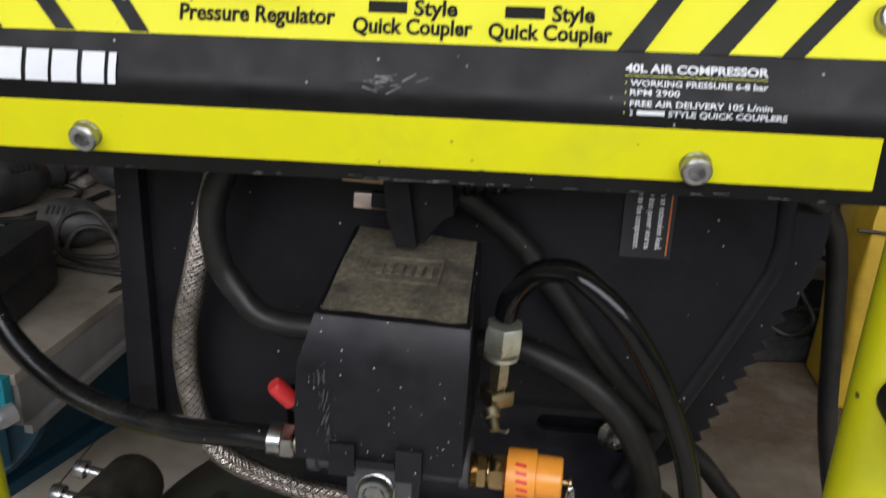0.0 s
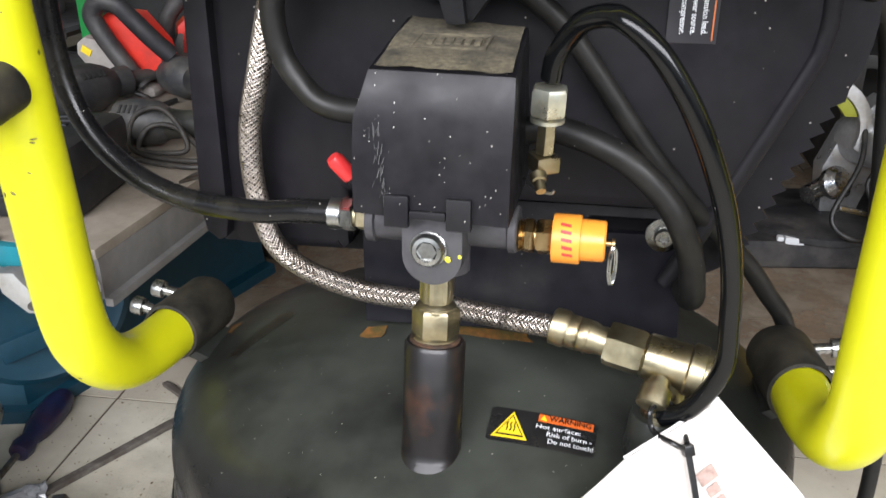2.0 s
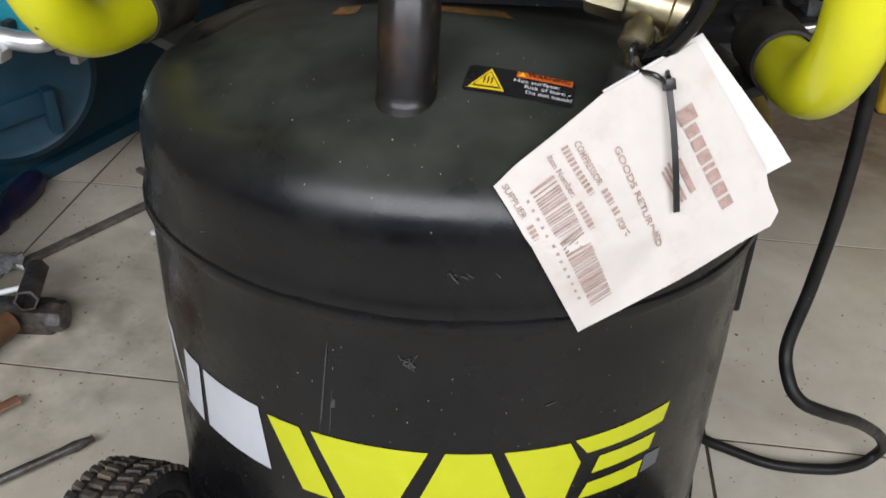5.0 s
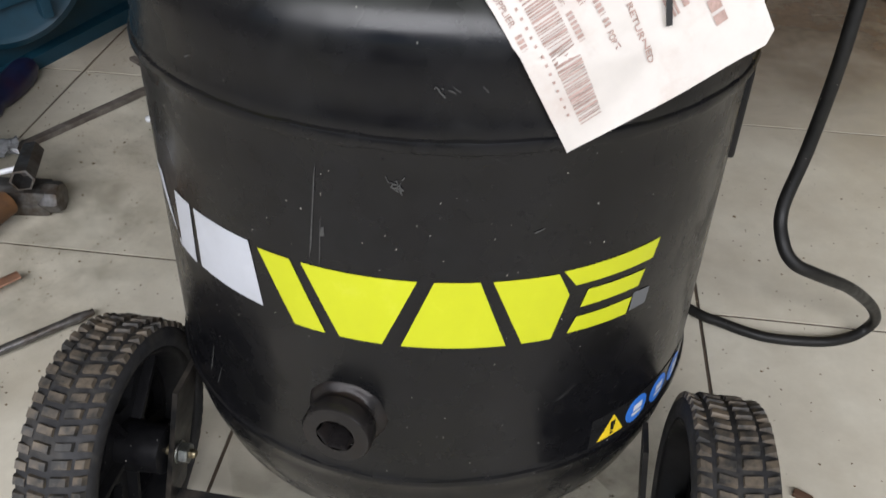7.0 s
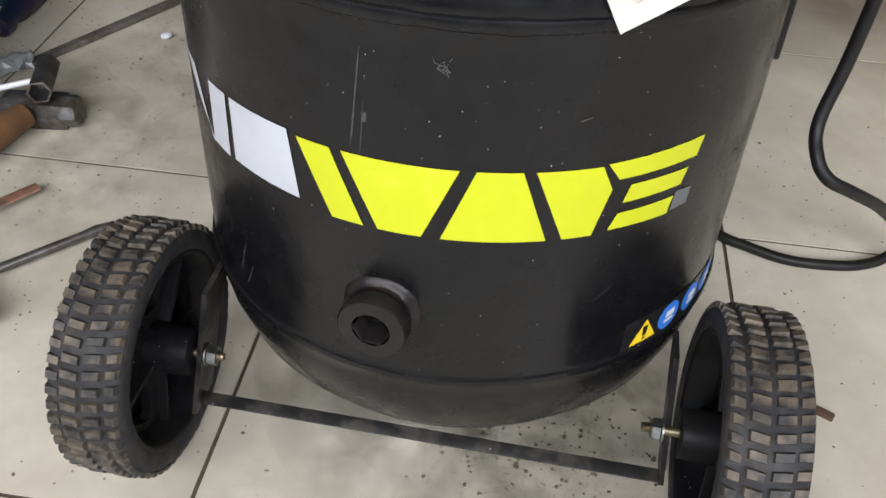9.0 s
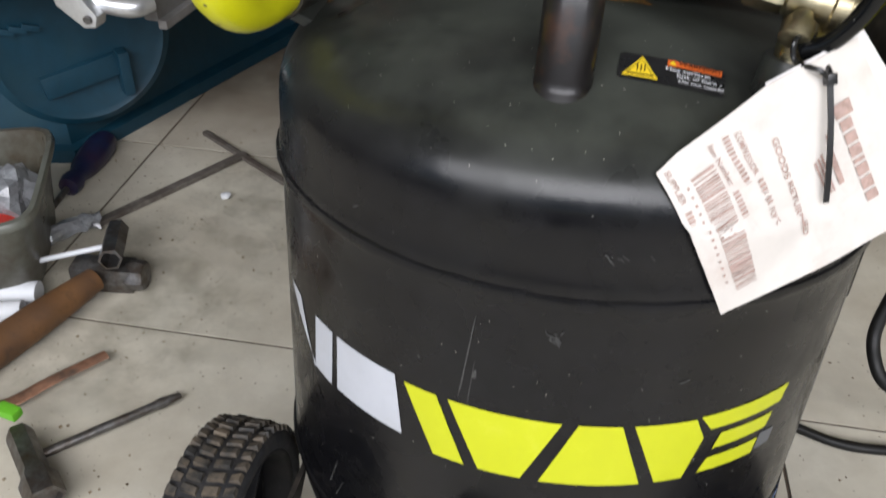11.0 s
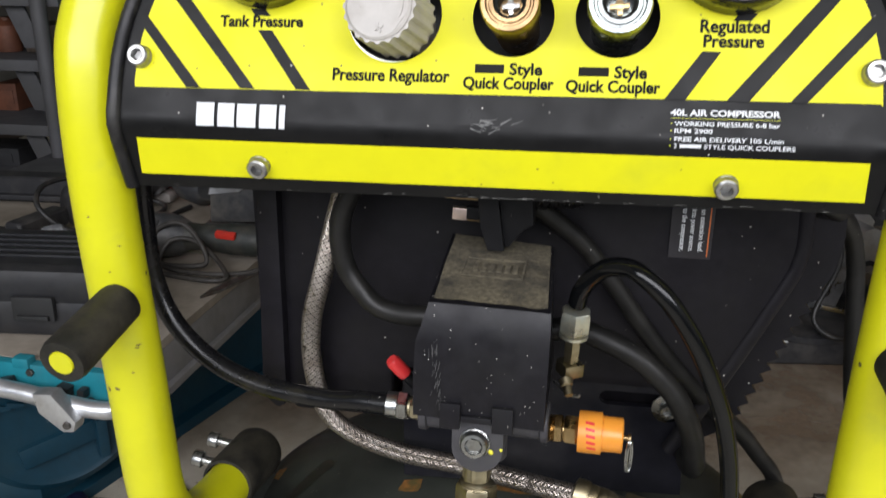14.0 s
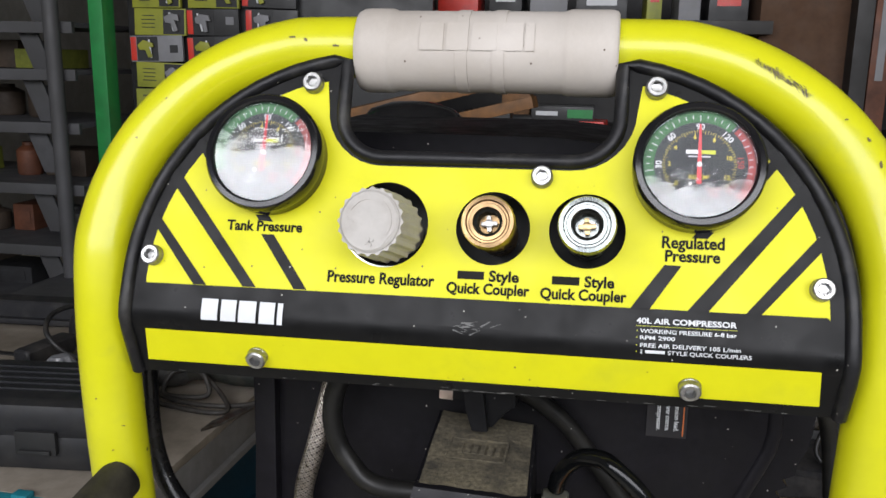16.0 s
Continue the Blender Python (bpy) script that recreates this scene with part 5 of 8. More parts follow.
hose("outlet_hose", [(-0.046, 0.018, 0.5580), (-0.063, 0.022, 0.556), (-0.085, 0.028, 0.552), (-0.121, 0.036, 0.552), (-0.150, 0.042, 0.561), (-0.1715, 0.046, 0.580), (-0.1815, 0.048, 0.605), (-0.1830, 0.048, 0.637), (-0.180, 0.046, 0.67), (-0.170, 0.045, 0.72), (-0.13, 0.05, 0.76)], 0.0053, M_HOSE, "black rubber air hose with dusty streaks")
hose("motor_cable", [(-0.020, 0.045, 0.5955), (-0.044, 0.046, 0.5945), (-0.058, 0.047, 0.5975), (-0.0670, 0.049, 0.6050), (-0.0745, 0.050, 0.6155), (-0.0775, 0.049, 0.6300), (-0.0760, 0.048, 0.6450), (-0.0700, 0.048, 0.6590), (-0.062, 0.052, 0.672), (-0.035, 0.06, 0.690)], 0.0054, M_CABLE, "thick black rubber cable in a loop")
hose("unloader_tube", [(0.0430, 0.0215, 0.618), (0.0445, 0.018, 0.626), (0.0485, 0.014, 0.634), (0.0545, 0.008, 0.6415), (0.063, 0.002, 0.6445), (0.0695, -0.003, 0.6430), (0.079, -0.006, 0.6355), (0.0875, -0.006, 0.6245), (0.0955, -0.005, 0.611), (0.1035, -0.003, 0.5935), (0.1105, 0.000, 0.574), (0.116, 0.004, 0.550), (0.1185, 0.007, 0.529), (0.119, 0.009, 0.504), (0.109, 0.012, 0.482), (0.098, 0.016, 0.4735)], 0.0042, material("glossy_black_nylon", (0.003, 0.0033, 0.0036), 0.12, spec=0.32, rough_var=0.04, grain=0.2, scale=120, second=(0.012, 0.012, 0.011), patch=30, amount=0.3, specks=0.03, speck_scale=455), "glossy black nylon tube in a high arch")
hose("switch_cable", [(0.028, 0.060, 0.585), (0.0391, 0.060, 0.5872), (0.0480, 0.060, 0.5860), (0.0610, 0.058, 0.5822), (0.0765, 0.056, 0.5748), (0.0912, 0.055, 0.5620), (0.1002, 0.055, 0.5488), (0.1074, 0.060, 0.5300), (0.1102, 0.064, 0.5150), (0.1112, 0.068, 0.5065), (0.110, 0.080, 0.502), (0.108, 0.100, 0.506)], 0.0060, M_CABLE, "thick black rubber cable")
hose("power_cord", [(0.019, 0.066, 0.6510), (0.0325, 0.072, 0.6395), (0.0462, 0.076, 0.6265), (0.0622, 0.079, 0.6050), (0.0785, 0.081, 0.5822), (0.0945, 0.083, 0.5618), (0.1155, 0.089, 0.5375), (0.1412, 0.108, 0.5079), (0.1557, 0.120, 0.4867), (0.172, 0.135, 0.460), (0.188, 0.175, 0.405), (0.178, 0.235, 0.30), (0.140, 0.290, 0.18), (0.090, 0.320, 0.08), (0.04, 0.34, 0.0065), (-0.06, 0.38, 0.0065)], 0.0050, M_CABLE, "black rubber power cord that runs down behind the tank")
hose("hanging_hose", [(0.100, 0.045, 0.690), (0.132, 0.070, 0.672), (0.163, 0.100, 0.651), (0.186, 0.128, 0.632), (0.1975, 0.140, 0.607), (0.2045, 0.142, 0.560), (0.2130, 0.150, 0.515), (0.2330, 0.178, 0.458), (0.2500, 0.198, 0.4164), (0.2575, 0.205, 0.386), (0.2598, 0.200, 0.3142), (0.2580, 0.198, 0.2413), (0.2505, 0.185, 0.195), (0.2540, 0.168, 0.1755), (0.2640, 0.160, 0.1645), (0.2825, 0.164, 0.1540), (0.3027, 0.178, 0.138), (0.3220, 0.195, 0.120), (0.3476, 0.2214, 0.090), (0.3735, 0.2500, 0.055), (0.3875, 0.2650, 0.029), (0.3850, 0.2685, 0.012), (0.3700, 0.2600, 0.0065), (0.3420, 0.2492, 0.0065), (0.2940, 0.2460, 0.0065), (0.254, 0.258, 0.0065), (0.225, 0.272, 0.0065), (0.15, 0.33, 0.0065), (0.05, 0.40, 0.0065)], 0.0050, M_CABLE, "black rubber hose that hangs down to the floor")

# braided hose: steel wires wound both ways round a core
BR = [(0.051, 0.044, 0.4975), (0.030, 0.054, 0.4940), (0.018, 0.060, 0.492), (-0.015, 0.070, 0.491), (-0.052, 0.078, 0.490), (-0.082, 0.078, 0.500), (-0.098, 0.076, 0.516), (-0.104, 0.074, 0.545), (-0.1015, 0.069, 0.577), (-0.0920, 0.064, 0.608), (-0.084, 0.063, 0.637), (-0.0785, 0.065, 0.657), (-0.074, 0.067, 0.675), (-0.068, 0.065, 0.70)]
bm = bmesh.new()
sweep(bm, smooth_path(BR, 10), 0.0050, 16)
braid = part("braided_hose", bm, material("braid_core", (0.012, 0.011, 0.010), 0.8, metal=0.0, grain=0.3, scale=300), comp, "stainless steel braided hose")
M_WIRE = material("stainless_wire", (0.46, 0.41, 0.365), 0.38, metal=1.0, grain=0.25, scale=500, second=(0.26, 0.22, 0.18), patch=70, amount=0.42)
core = smooth_path(BR, 40)
up = None
frames = []
dist = 0.0
for i, p in enumerate(core):
    t = (core[min(i + 1, len(core) - 1)] - core[max(i - 1, 0)]).normalized()
    up = t.orthogonal().normalized() if up is None else (up - t * up.dot(t)).normalized()
    if i:
        dist += (p - core[i - 1]).length
    frames.append((p, up.copy(), t.cross(up), dist))
reach = [f[3] for f in frames]


def on_braid(d, a, r):
    """The place at length d, turned by a, at radius r from the hose's axis."""
    i = max(1, min(int(np.searchsorted(reach, d)), len(frames) - 1))
    k = (d - reach[i - 1]) / (reach[i] - reach[i - 1])
    p, u_, s_ = (frames[i - 1][j].lerp(frames[i][j], k) for j in range(3))
    return p + (u_ * math.cos(a) + s_ * math.sin(a)) * r


# plaits of two wires that dive under one another in turn
AROUND, CELL, R_BRAID = 14, 0.0021, 0.0051
bm = bmesh.new()
for i in range(1, int(dist / CELL) - 1):
    for j in range(AROUND):
        way = 1 if (i + j) % 2 else -1
        for w in (-0.5, 0.5):
            prev = None
            for k in (-1.0, -0.4, 0.4, 1.0):
                along_, across = k * 0.74, w * 0.40
                dd, aa = (along_ - across) * CELL, way * (along_ + across) * 2 * math.pi / AROUND
                d, a = i * CELL + dd, 2 * math.pi * j / AROUND + aa
                r = R_BRAID + 0.00036 * math.cos(k * 1.45)
                ring = [bm.verts.new(on_braid(d - e * CELL * 0.13, a + way * e * 0.13 * 2 * math.pi / AROUND, r + h)) for e, h in ((-1, -0.00008), (0, 0.00012), (1, -0.00008))]
                if prev:
                    bm.faces.new((prev[0], prev[1], ring[1], ring[0]))
                    bm.faces.new((prev[1], prev[2], ring[2], ring[1]))
                prev = ring
tagged(part("steel_braid", bm, M_WIRE, braid, "woven stainless wire"), kind="stuff")
# crimp, hexagon and check valve at the tank's shoulder
CR = along((0.0475, 0.0455, 0.4980), (0.1190, 0.0305, 0.4875))
bm = bmesh.new()
lathe(bm, [(0.0064, 0.0), (0.0086, 0.001), (0.0088, 0.007), (0.0078, 0.0085)], 32, CR)
lathe(bm, [(0.0080, 0.0085), (0.0082, 0.0095), (0.0082, 0.0125), (0.0076, 0.0132), (0.0082, 0.0140), (0.0082, 0.0175), (0.0072, 0.0190)], 9, CR)
lathe(bm, [(0.0078, 0.0185), (0.0072, 0.0215), (0.0068, 0.0225), (0.0068, 0.027)], 32, CR)
crimp = part("crimp_sleeve", bm, M_BRASS, braid, "crimped zinc hose end")
bm = bmesh.new()
hexa(bm, 0.0185, 0.017, CR @ T(0, 0, 0.0265) @ pose(0, 0, 0, 0, 0, 17), 0.06)
part("union_nut", bm, M_BRASS, braid, "yellow zinc union nut")
bm = bmesh.new()
lathe(bm, [(0.0085, 0.043), (0.0105, 0.045), (0.0108, 0.063), (0.0120, 0.064), (0.0122, 0.0700), (0.0112, 0.0705), (0.0112, 0.0725), (0.0085, 0.073), (0, 0.073)], 36, CR)
TV = CR @ Vector((0, 0, 0.054))
lathe(bm, [(0.0095, -0.028), (0.0095, -0.006), (0.008, 0.0)], 32, along(TV, TV + UPV))
lathe(bm, [(0.0050, 0.0), (0.0050, 0.006), (0.0070, 0.0065), (0.0070, 0.0150), (0.0050, 0.016)], 24, along(TV + Vector((-0.002, -0.006, -0.004)), TV + Vector((-0.008, -0.022, -0.016))))
check = part("check_valve", bm, M_BRASS, comp, "yellow zinc check valve body")
bm = bmesh.new()
lathe(bm, [(0.0165, -0.045), (0.0150, -0.038), (0.0140, -0.028), (0.0130, -0.026), (0, -0.026)], 36, along(TV, TV + UPV))
part("tank_socket", bm, M_TANK, tank, "black welded tank socket")

# ---- motor shroud, mounting plate, mains plug, labels, tag ----
teeth = []
n = 11
for i in range(n):
    a, b_ = i / n, (i + 0.70) / n
    p, q = (0.1360 + 0.0355 * a, 0.5120 + 0.0830 * a), (0.1360 + 0.0355 * b_, 0.5120 + 0.0830 * b_)
    teeth += [(p[0], p[1]), (q[0] + 0.0042, q[1] - 0.0018)]
outline = [(-0.148, 0.500), (-0.142, 0.4965), (0.121, 0.4965), (0.129, 0.501)] + teeth + [(0.1755, 0.597), (0.1795, 0.606), (0.1818, 0.617), (0.1825, 0.628), (0.1815, 0.645), (0.176, 0.69), (0.158, 0.730), (0.122, 0.759), (0.075, 0.774), (0.030, 0.778), (-0.12, 0.778), (-0.142, 0.770), (-0.150, 0.755), (-0.150, 0.51)]
M_SHROUD = material("black_shroud_plastic", (0.0078, 0.0071, 0.0094), 0.50, spec=0.19, grain=0.25, scale=160, second=(0.0095, 0.0090, 0.0098), patch=9, amount=0.45, specks=0.05, speck_scale=298, bump=0.05)
bm = bmesh.new()
prism(bm, outline, 0.15, T(0, 0.265, 0) @ XZ, 0.0)
shroud = part("motor_shroud", bm, M_SHROUD, comp, "black plastic motor shroud with a toothed vent edge", smooth=25)
face = [(-0.1268, 0.520), (-0.121, 0.508), (-0.064, 0.508), (-0.060, 0.512), (-0.060, 0.542), (0.1125, 0.542), (0.1215, 0.546), (0.1475, 0.604), (0.1530, 0.622), (0.1540, 0.638), (0.150, 0.676), (0.131, 0.72), (0.09, 0.750), (-0.118, 0.755), (-0.1268, 0.747)]
bm = bmesh.new()
prism(bm, face, 0.030, T(0, 0.1155, 0) @ XZ, 0.006)
part("raised_face", bm, M_SHROUD, shroud, "", smooth=60)
bm = bmesh.new()
sweep(bm, smooth_path([(0.100, 0.0886, 0.5030), (0.122, 0.0886, 0.5480), (0.1490, 0.0886, 0.6080), (0.1535, 0.0886, 0.6220), (0.1545, 0.0886, 0.637), (0.150, 0.0886, 0.672), (0.131, 0.0886, 0.716)], 8), 0.0045, 20)
part("moulded_ridge", bm, M_SHROUD, shroud)
bm = bmesh.new()
prism(bm, [(-0.1370, 0.530), (-0.1350, 0.518), (-0.1285, 0.5125), (-0.1240, 0.515), (-0.1225, 0.524), (-0.1200, 0.765), (-0.1285, 0.765)], 0.038, T(0, 0.116, 0) @ XZ, 0.002)
part("side_flange", bm, M_SHROUD, shroud, "", smooth=60)
bm = bmesh.new()
lathe(bm, [(0.045, 0.70), (0.045, 0.760), (0.042, 0.772), (0.032, 0.782), (0.016, 0.787), (0, 0.788)], 40, T(-0.086, 0.285, 0))
part("filter_dome", bm, M_GLOSSBLACK, comp, "black domed air filter")
bm = bmesh.new()
lathe(bm, [(0.085, -0.13), (0.095, -0.12), (0.095, 0.10), (0.06, 0.12), (0, 0.12)], 48, T(0.0, 0.22, 0.585) @ pose(0, 0, 0, 0, 90, 0))
part("motor", bm, M_SHROUD, comp, "black motor housing")

PLY = 0.0965
bm = plate([(-0.056, 0.462), (0.1105, 0.4680), (0.1065, 0.5385), (0.060, 0.5385), (0.0, 0.538), (-0.056, 0.534)], [[(0.064 + 0.0045 * math.cos(a) + (0.036 if math.cos(a) > 0 else 0), 0.5290 + 0.0045 * math.sin(a)) for a in np.linspace(0, 2 * math.pi, 24, endpoint=False)]], 0.004)
plate_ob = part("mounting_plate", bm, material("black_plate_paint", (0.008, 0.008, 0.011), 0.4, spec=0.25, grain=0.2, scale=140, second=(0.026, 0.025, 0.026), patch=16, amount=0.4, specks=0.02, speck_scale=455), comp, "black sheet mounting plate", T(0, PLY, 0) @ XZ, smooth=0)
bm = bmesh.new()
SCR = T(0.0978, PLY, 0.5255) @ pose(0, 0, 0, 90, 0, 0)
lathe(bm, [(0.0088, 0), (0.0088, 0.0014), (0.0048, 0.0016), (0.0046, 0.0055), (0.0040, 0.0062), (0.0026, 0.0062)], 28, SCR, cap=False)
lathe(bm, [(0.0026, 0.0062), (0.0024, 0.003), (0, 0.003)], 6, SCR, cap=False)
part("plate_screw", bm, M_STEEL, plate_ob, "zinc socket screw with washer")

# mains plug with its cable guard and pins
bm = bmesh.new()
prism(bm, [(-0.0095, 0.678), (0.0005, 0.678), (0.0066, 0.6326), (-0.0020, 0.6326), (-0.0055, 0.6440)], 0.036, T(0, 0.080, 0) @ XZ, 0.002)
mplug = part("mains_plug", bm, M_BLACK, comp, "black rubber mains plug hung under the panel")
bm = bmesh.new()
prism(bm, [(-0.002, 0.676), (0.018, 0.674), (0.0205, 0.6450), (0.0155, 0.6428), (0.0085, 0.6330), (0.0030, 0.6330)], 0.026, T(0, 0.075, 0) @ XZ, 0.003)
part("plug_back", bm, M_BLACK, mplug)
bm = bmesh.new()
GD = along((0.017, 0.063, 0.6575), (0.043, 0.066, 0.6565))
ribs = [(0.0066, 0.0)]
for i in range(6):
    ribs += [(0.0066 - i * 0.0003, 0.0018 + i * 0.0040), (0.0080 - i * 0.0004, 0.0020 + i * 0.0040), (0.0080 - i * 0.0004, 0.0042 + i * 0.0040), (0.0066 - i * 0.0003, 0.0044 + i * 0.0040)]
lathe(bm, ribs + [(0.0050, 0.026), (0, 0.026)], 20, GD)
part("cable_guard", bm, M_BLACK, mplug, "ribbed cable guard")
M_PIN = material("worn_pin_metal", (0.72, 0.58, 0.50), 0.35, metal=0.9, grain=0.1, scale=200)
bm = bmesh.new()
add_box(bm, 0.0075, 0.0040, 0.0063, T(-0.0177, 0.0600, 0.6464) @ pose(0, 0, 0, 0, 3, 0), 0.0007)
part("plug_pin", bm, M_PIN, mplug, "pale metal plug pin")
bm = bmesh.new()
add_box(bm, 0.0090, 0.0042, 0.0064, T(-0.0098, 0.0600, 0.6468) @ pose(0, 0, 0, 0, 3, 0), 0.0006)
part("pin_collar", bm, M_BLACK, mplug)
bm = bmesh.new()
add_box(bm, 0.0150, 0.0040, 0.0042, T(-0.0130, 0.0720, 0.6412) @ pose(0, 0, 0, 0, 3, 0), 0.0006)
part("plug_pin", bm, M_BRASSY, mplug, "brass plug pin")
bm = bmesh.new()
add_box(bm, 0.0200, 0.0042, 0.0062, T(-0.0170, 0.0640, 0.6560) @ pose(0, 0, 0, 0, 2, 0), 0.0006)
part("plug_pin", bm, M_BRASSY, mplug, "brass plug pin")

# instruction sticker on the shroud, its lines running downwards
SK = T(0.0988, 0.0845, 0.6210) @ XZ
M_SKICK = material("grey_sticker", (0.018, 0.017, 0.020), 0.4, grain=0.15, scale=120)
stk = part("instruction_sticker", plate([(-0.0106, 0), (0.0106, 0), (0.0106, 0.09), (-0.0106, 0.09)], [], 0.0), M_SKICK, shroud, "dark instruction sticker with white writing", SK, smooth=0)
for x, words, top in ((0.0042, "use with an extension lead.", 0.0385), (-0.0004, "directly into power source.", 0.0365), (-0.0050, "damage to the compressor.", 0.0365)):
    me = text_mesh(words, 0.0036, bold=0.00009, depth=0.00005)
    xs = [v.co.x for v in me.vertices]
    me.transform(Matrix.Diagonal(((top - 0.004) / (max(xs) - min(xs)), 1, 1, 1)))
    me.materials.append(M_WHITE)
    part("writing", me, None, stk, m=SK @ T(x - 0.0003, top, 0.0004) @ pose(0, 0, 0, 0, 0, -90))
bar(0.0083, 0.0089, 0.0015, 0.089, material("orange_line", (0.6, 0.16, 0.04), 0.5), stk, SK, 0.0004, "orange_line")

# warning label on the dome
def dome_place(x, y, lift):
    r = math.hypot(x, y)
    return Vector((x, y, dome(r) + lift))


LB, LX, LY = Vector((0.0182, -0.1177)), Vector((0.0493, 0.0011)), Vector((0.0011, 0.0210))


def dome_part(name, poly, mat_, parent, lift, label=""):
    """Outline in the label's own 0 to 1 coordinates laid on the dome."""
    b = bmesh.new()
    prism(b, poly, 0.0)
    for ax in range(2):
        for k in range(1, 8):
            co, no = [0, 0, 0], [0, 0, 0]
            co[ax], no[ax] = k / 8, 1
            bmesh.ops.bisect_plane(b, geom=b.verts[:] + b.edges[:] + b.faces[:], plane_co=co, plane_no=no)
    for v in b.verts:
        p = LB + LX * v.co.x + LY * v.co.y
        v.co = dome_place(p.x, p.y, lift)
    return part(name, b, mat_, parent, label, ROOT, smooth=0)


wl = dome_part("warning_label", [(0.03, 0), (0.97, 0), (1, 0.06), (1, 0.94), (0.97, 1), (0.03, 1), (0, 0.94), (0, 0.06)], M_STICK, tank, 0.0005, "black hot surface warning label")
dome_part("triangle", [(0.04, 0.10), (0.38, 0.10), (0.21, 0.90)], M_SIGNY, wl, 0.0009, "yellow hot surface triangle")
dome_part("triangle_line", [(0.075, 0.16), (0.345, 0.16), (0.21, 0.78)], M_INK, wl, 0.0011)
dome_part("triangle_field", [(0.095, 0.20), (0.325, 0.20), (0.21, 0.73)], M_SIGNY, wl, 0.0013)
for k in (0.175, 0.21, 0.245):
    dome_part("heat_wave", [(k - 0.008, 0.28), (k + 0.004, 0.28), (k + 0.012, 0.38), (k + 0.002, 0.46), (k + 0.010, 0.54), (k - 0.002, 0.54), (k - 0.010, 0.46), (k, 0.38)], M_INK, wl, 0.0015)
dome_part("orange_band", [(0.45, 0.72), (0.97, 0.72), (0.97, 0.95), (0.45, 0.95)], material("orange_label_print", (0.62, 0.12, 0.02), 0.4, grain=0.1, scale=200), wl, 0.0009)


def dome_text(words, x0, x1, y, h, mat_):
    me = text_mesh(words, 1.0, bold=0.012, depth=0.0)
    xs = [v.co.x for v in me.vertices]
    lo, w = min(xs), max(xs) - min(xs)
    for v in me.vertices:
        p = LB + LX * (x0 + (v.co.x - lo) / w * (x1 - x0)) + LY * (y + v.co.y / 0.7 * h)
        v.co = dome_place(p.x, p.y, 0.0015)
    me.materials.append(mat_)
    part("writing", me, None, wl, m=ROOT)


dome_text("WARNING", 0.55, 0.95, 0.76, 0.15, M_INK)
dome_part("small_triangle", [(0.465, 0.75), (0.535, 0.75), (0.50, 0.92)], M_SIGNY, wl, 0.0012)
for k, (words, x0, x1) in enumerate((("Hot surface:", 0.44, 0.86), ("Risk of burn -", 0.55, 0.97), ("Do not touch!", 0.57, 0.99))):
    dome_text(words, x0, x1, 0.49 - k * 0.19, 0.125, M_WHITE)


def stain(name, pts, mat_, lift=0.0004, label=""):
    """An uneven patch on the dome from local outline points."""
    b = bmesh.new()
    c = sum((Vector(p) for p in pts), Vector((0, 0))) / len(pts)
    ring = []
    m_ = len(pts)
    for i in range(m_ * 5):
        p, q = Vector(pts[i // 5]), Vector(pts[(i // 5 + 1) % m_])
        v = p.lerp(q, (i % 5) / 5)
        v = c + (v - c) * (1 + 0.22 * noise.noise(Vector((v.x * 160, v.y * 160, 3))))
        ring.append(v)
    prev = [b.verts.new(dome_place(c.x, c.y, lift))]
    for k in (0.35, 0.7, 1.0):
        cur = [b.verts.new(dome_place(*(c + (v - c) * k), lift)) for v in ring]
        for i in range(len(cur)):
            j = (i + 1) % len(cur)
            b.faces.new((prev[0], cur[i], cur[j]) if len(prev) == 1 else (prev[i], cur[i], cur[j], prev[j]))
        prev = cur
    return part(name, b, mat_, tank, label, ROOT, smooth=60)


stain("water_stain", [(-0.112, -0.004), (-0.121, 0.002), (-0.130, -0.022), (-0.140, -0.050), (-0.132, -0.052), (-0.122, -0.028)], material("dark_damp_stain", (0.016, 0.014, 0.011), 0.35, grain=0.3, scale=150), 0.0003, "dark damp stain")
M_RUSTSPOT = material("orange_rust", (0.26, 0.10, 0.02), 0.7, grain=0.5, scale=200, second=(0.09, 0.07, 0.02), patch=80, amount=0.5)
stain("rust_spot", [(-0.062, -0.046), (-0.048, -0.047), (-0.048, -0.034), (-0.060, -0.034)], M_RUSTSPOT, 0.0005, "orange rust mark at the plate's foot")
stain("rust_spot", [(-0.012, -0.040), (0.012, -0.042), (0.032, -0.040), (0.030, -0.032), (-0.010, -0.032)], M_RUSTSPOT, 0.0005, "orange rust mark at the plate's foot")
stain("rust_spot", [(-0.156, -0.012), (-0.150, -0.016), (-0.149, -0.002), (-0.155, 0.0)], M_RUSTSPOT, 0.0006, "orange rust mark at the plate's foot")

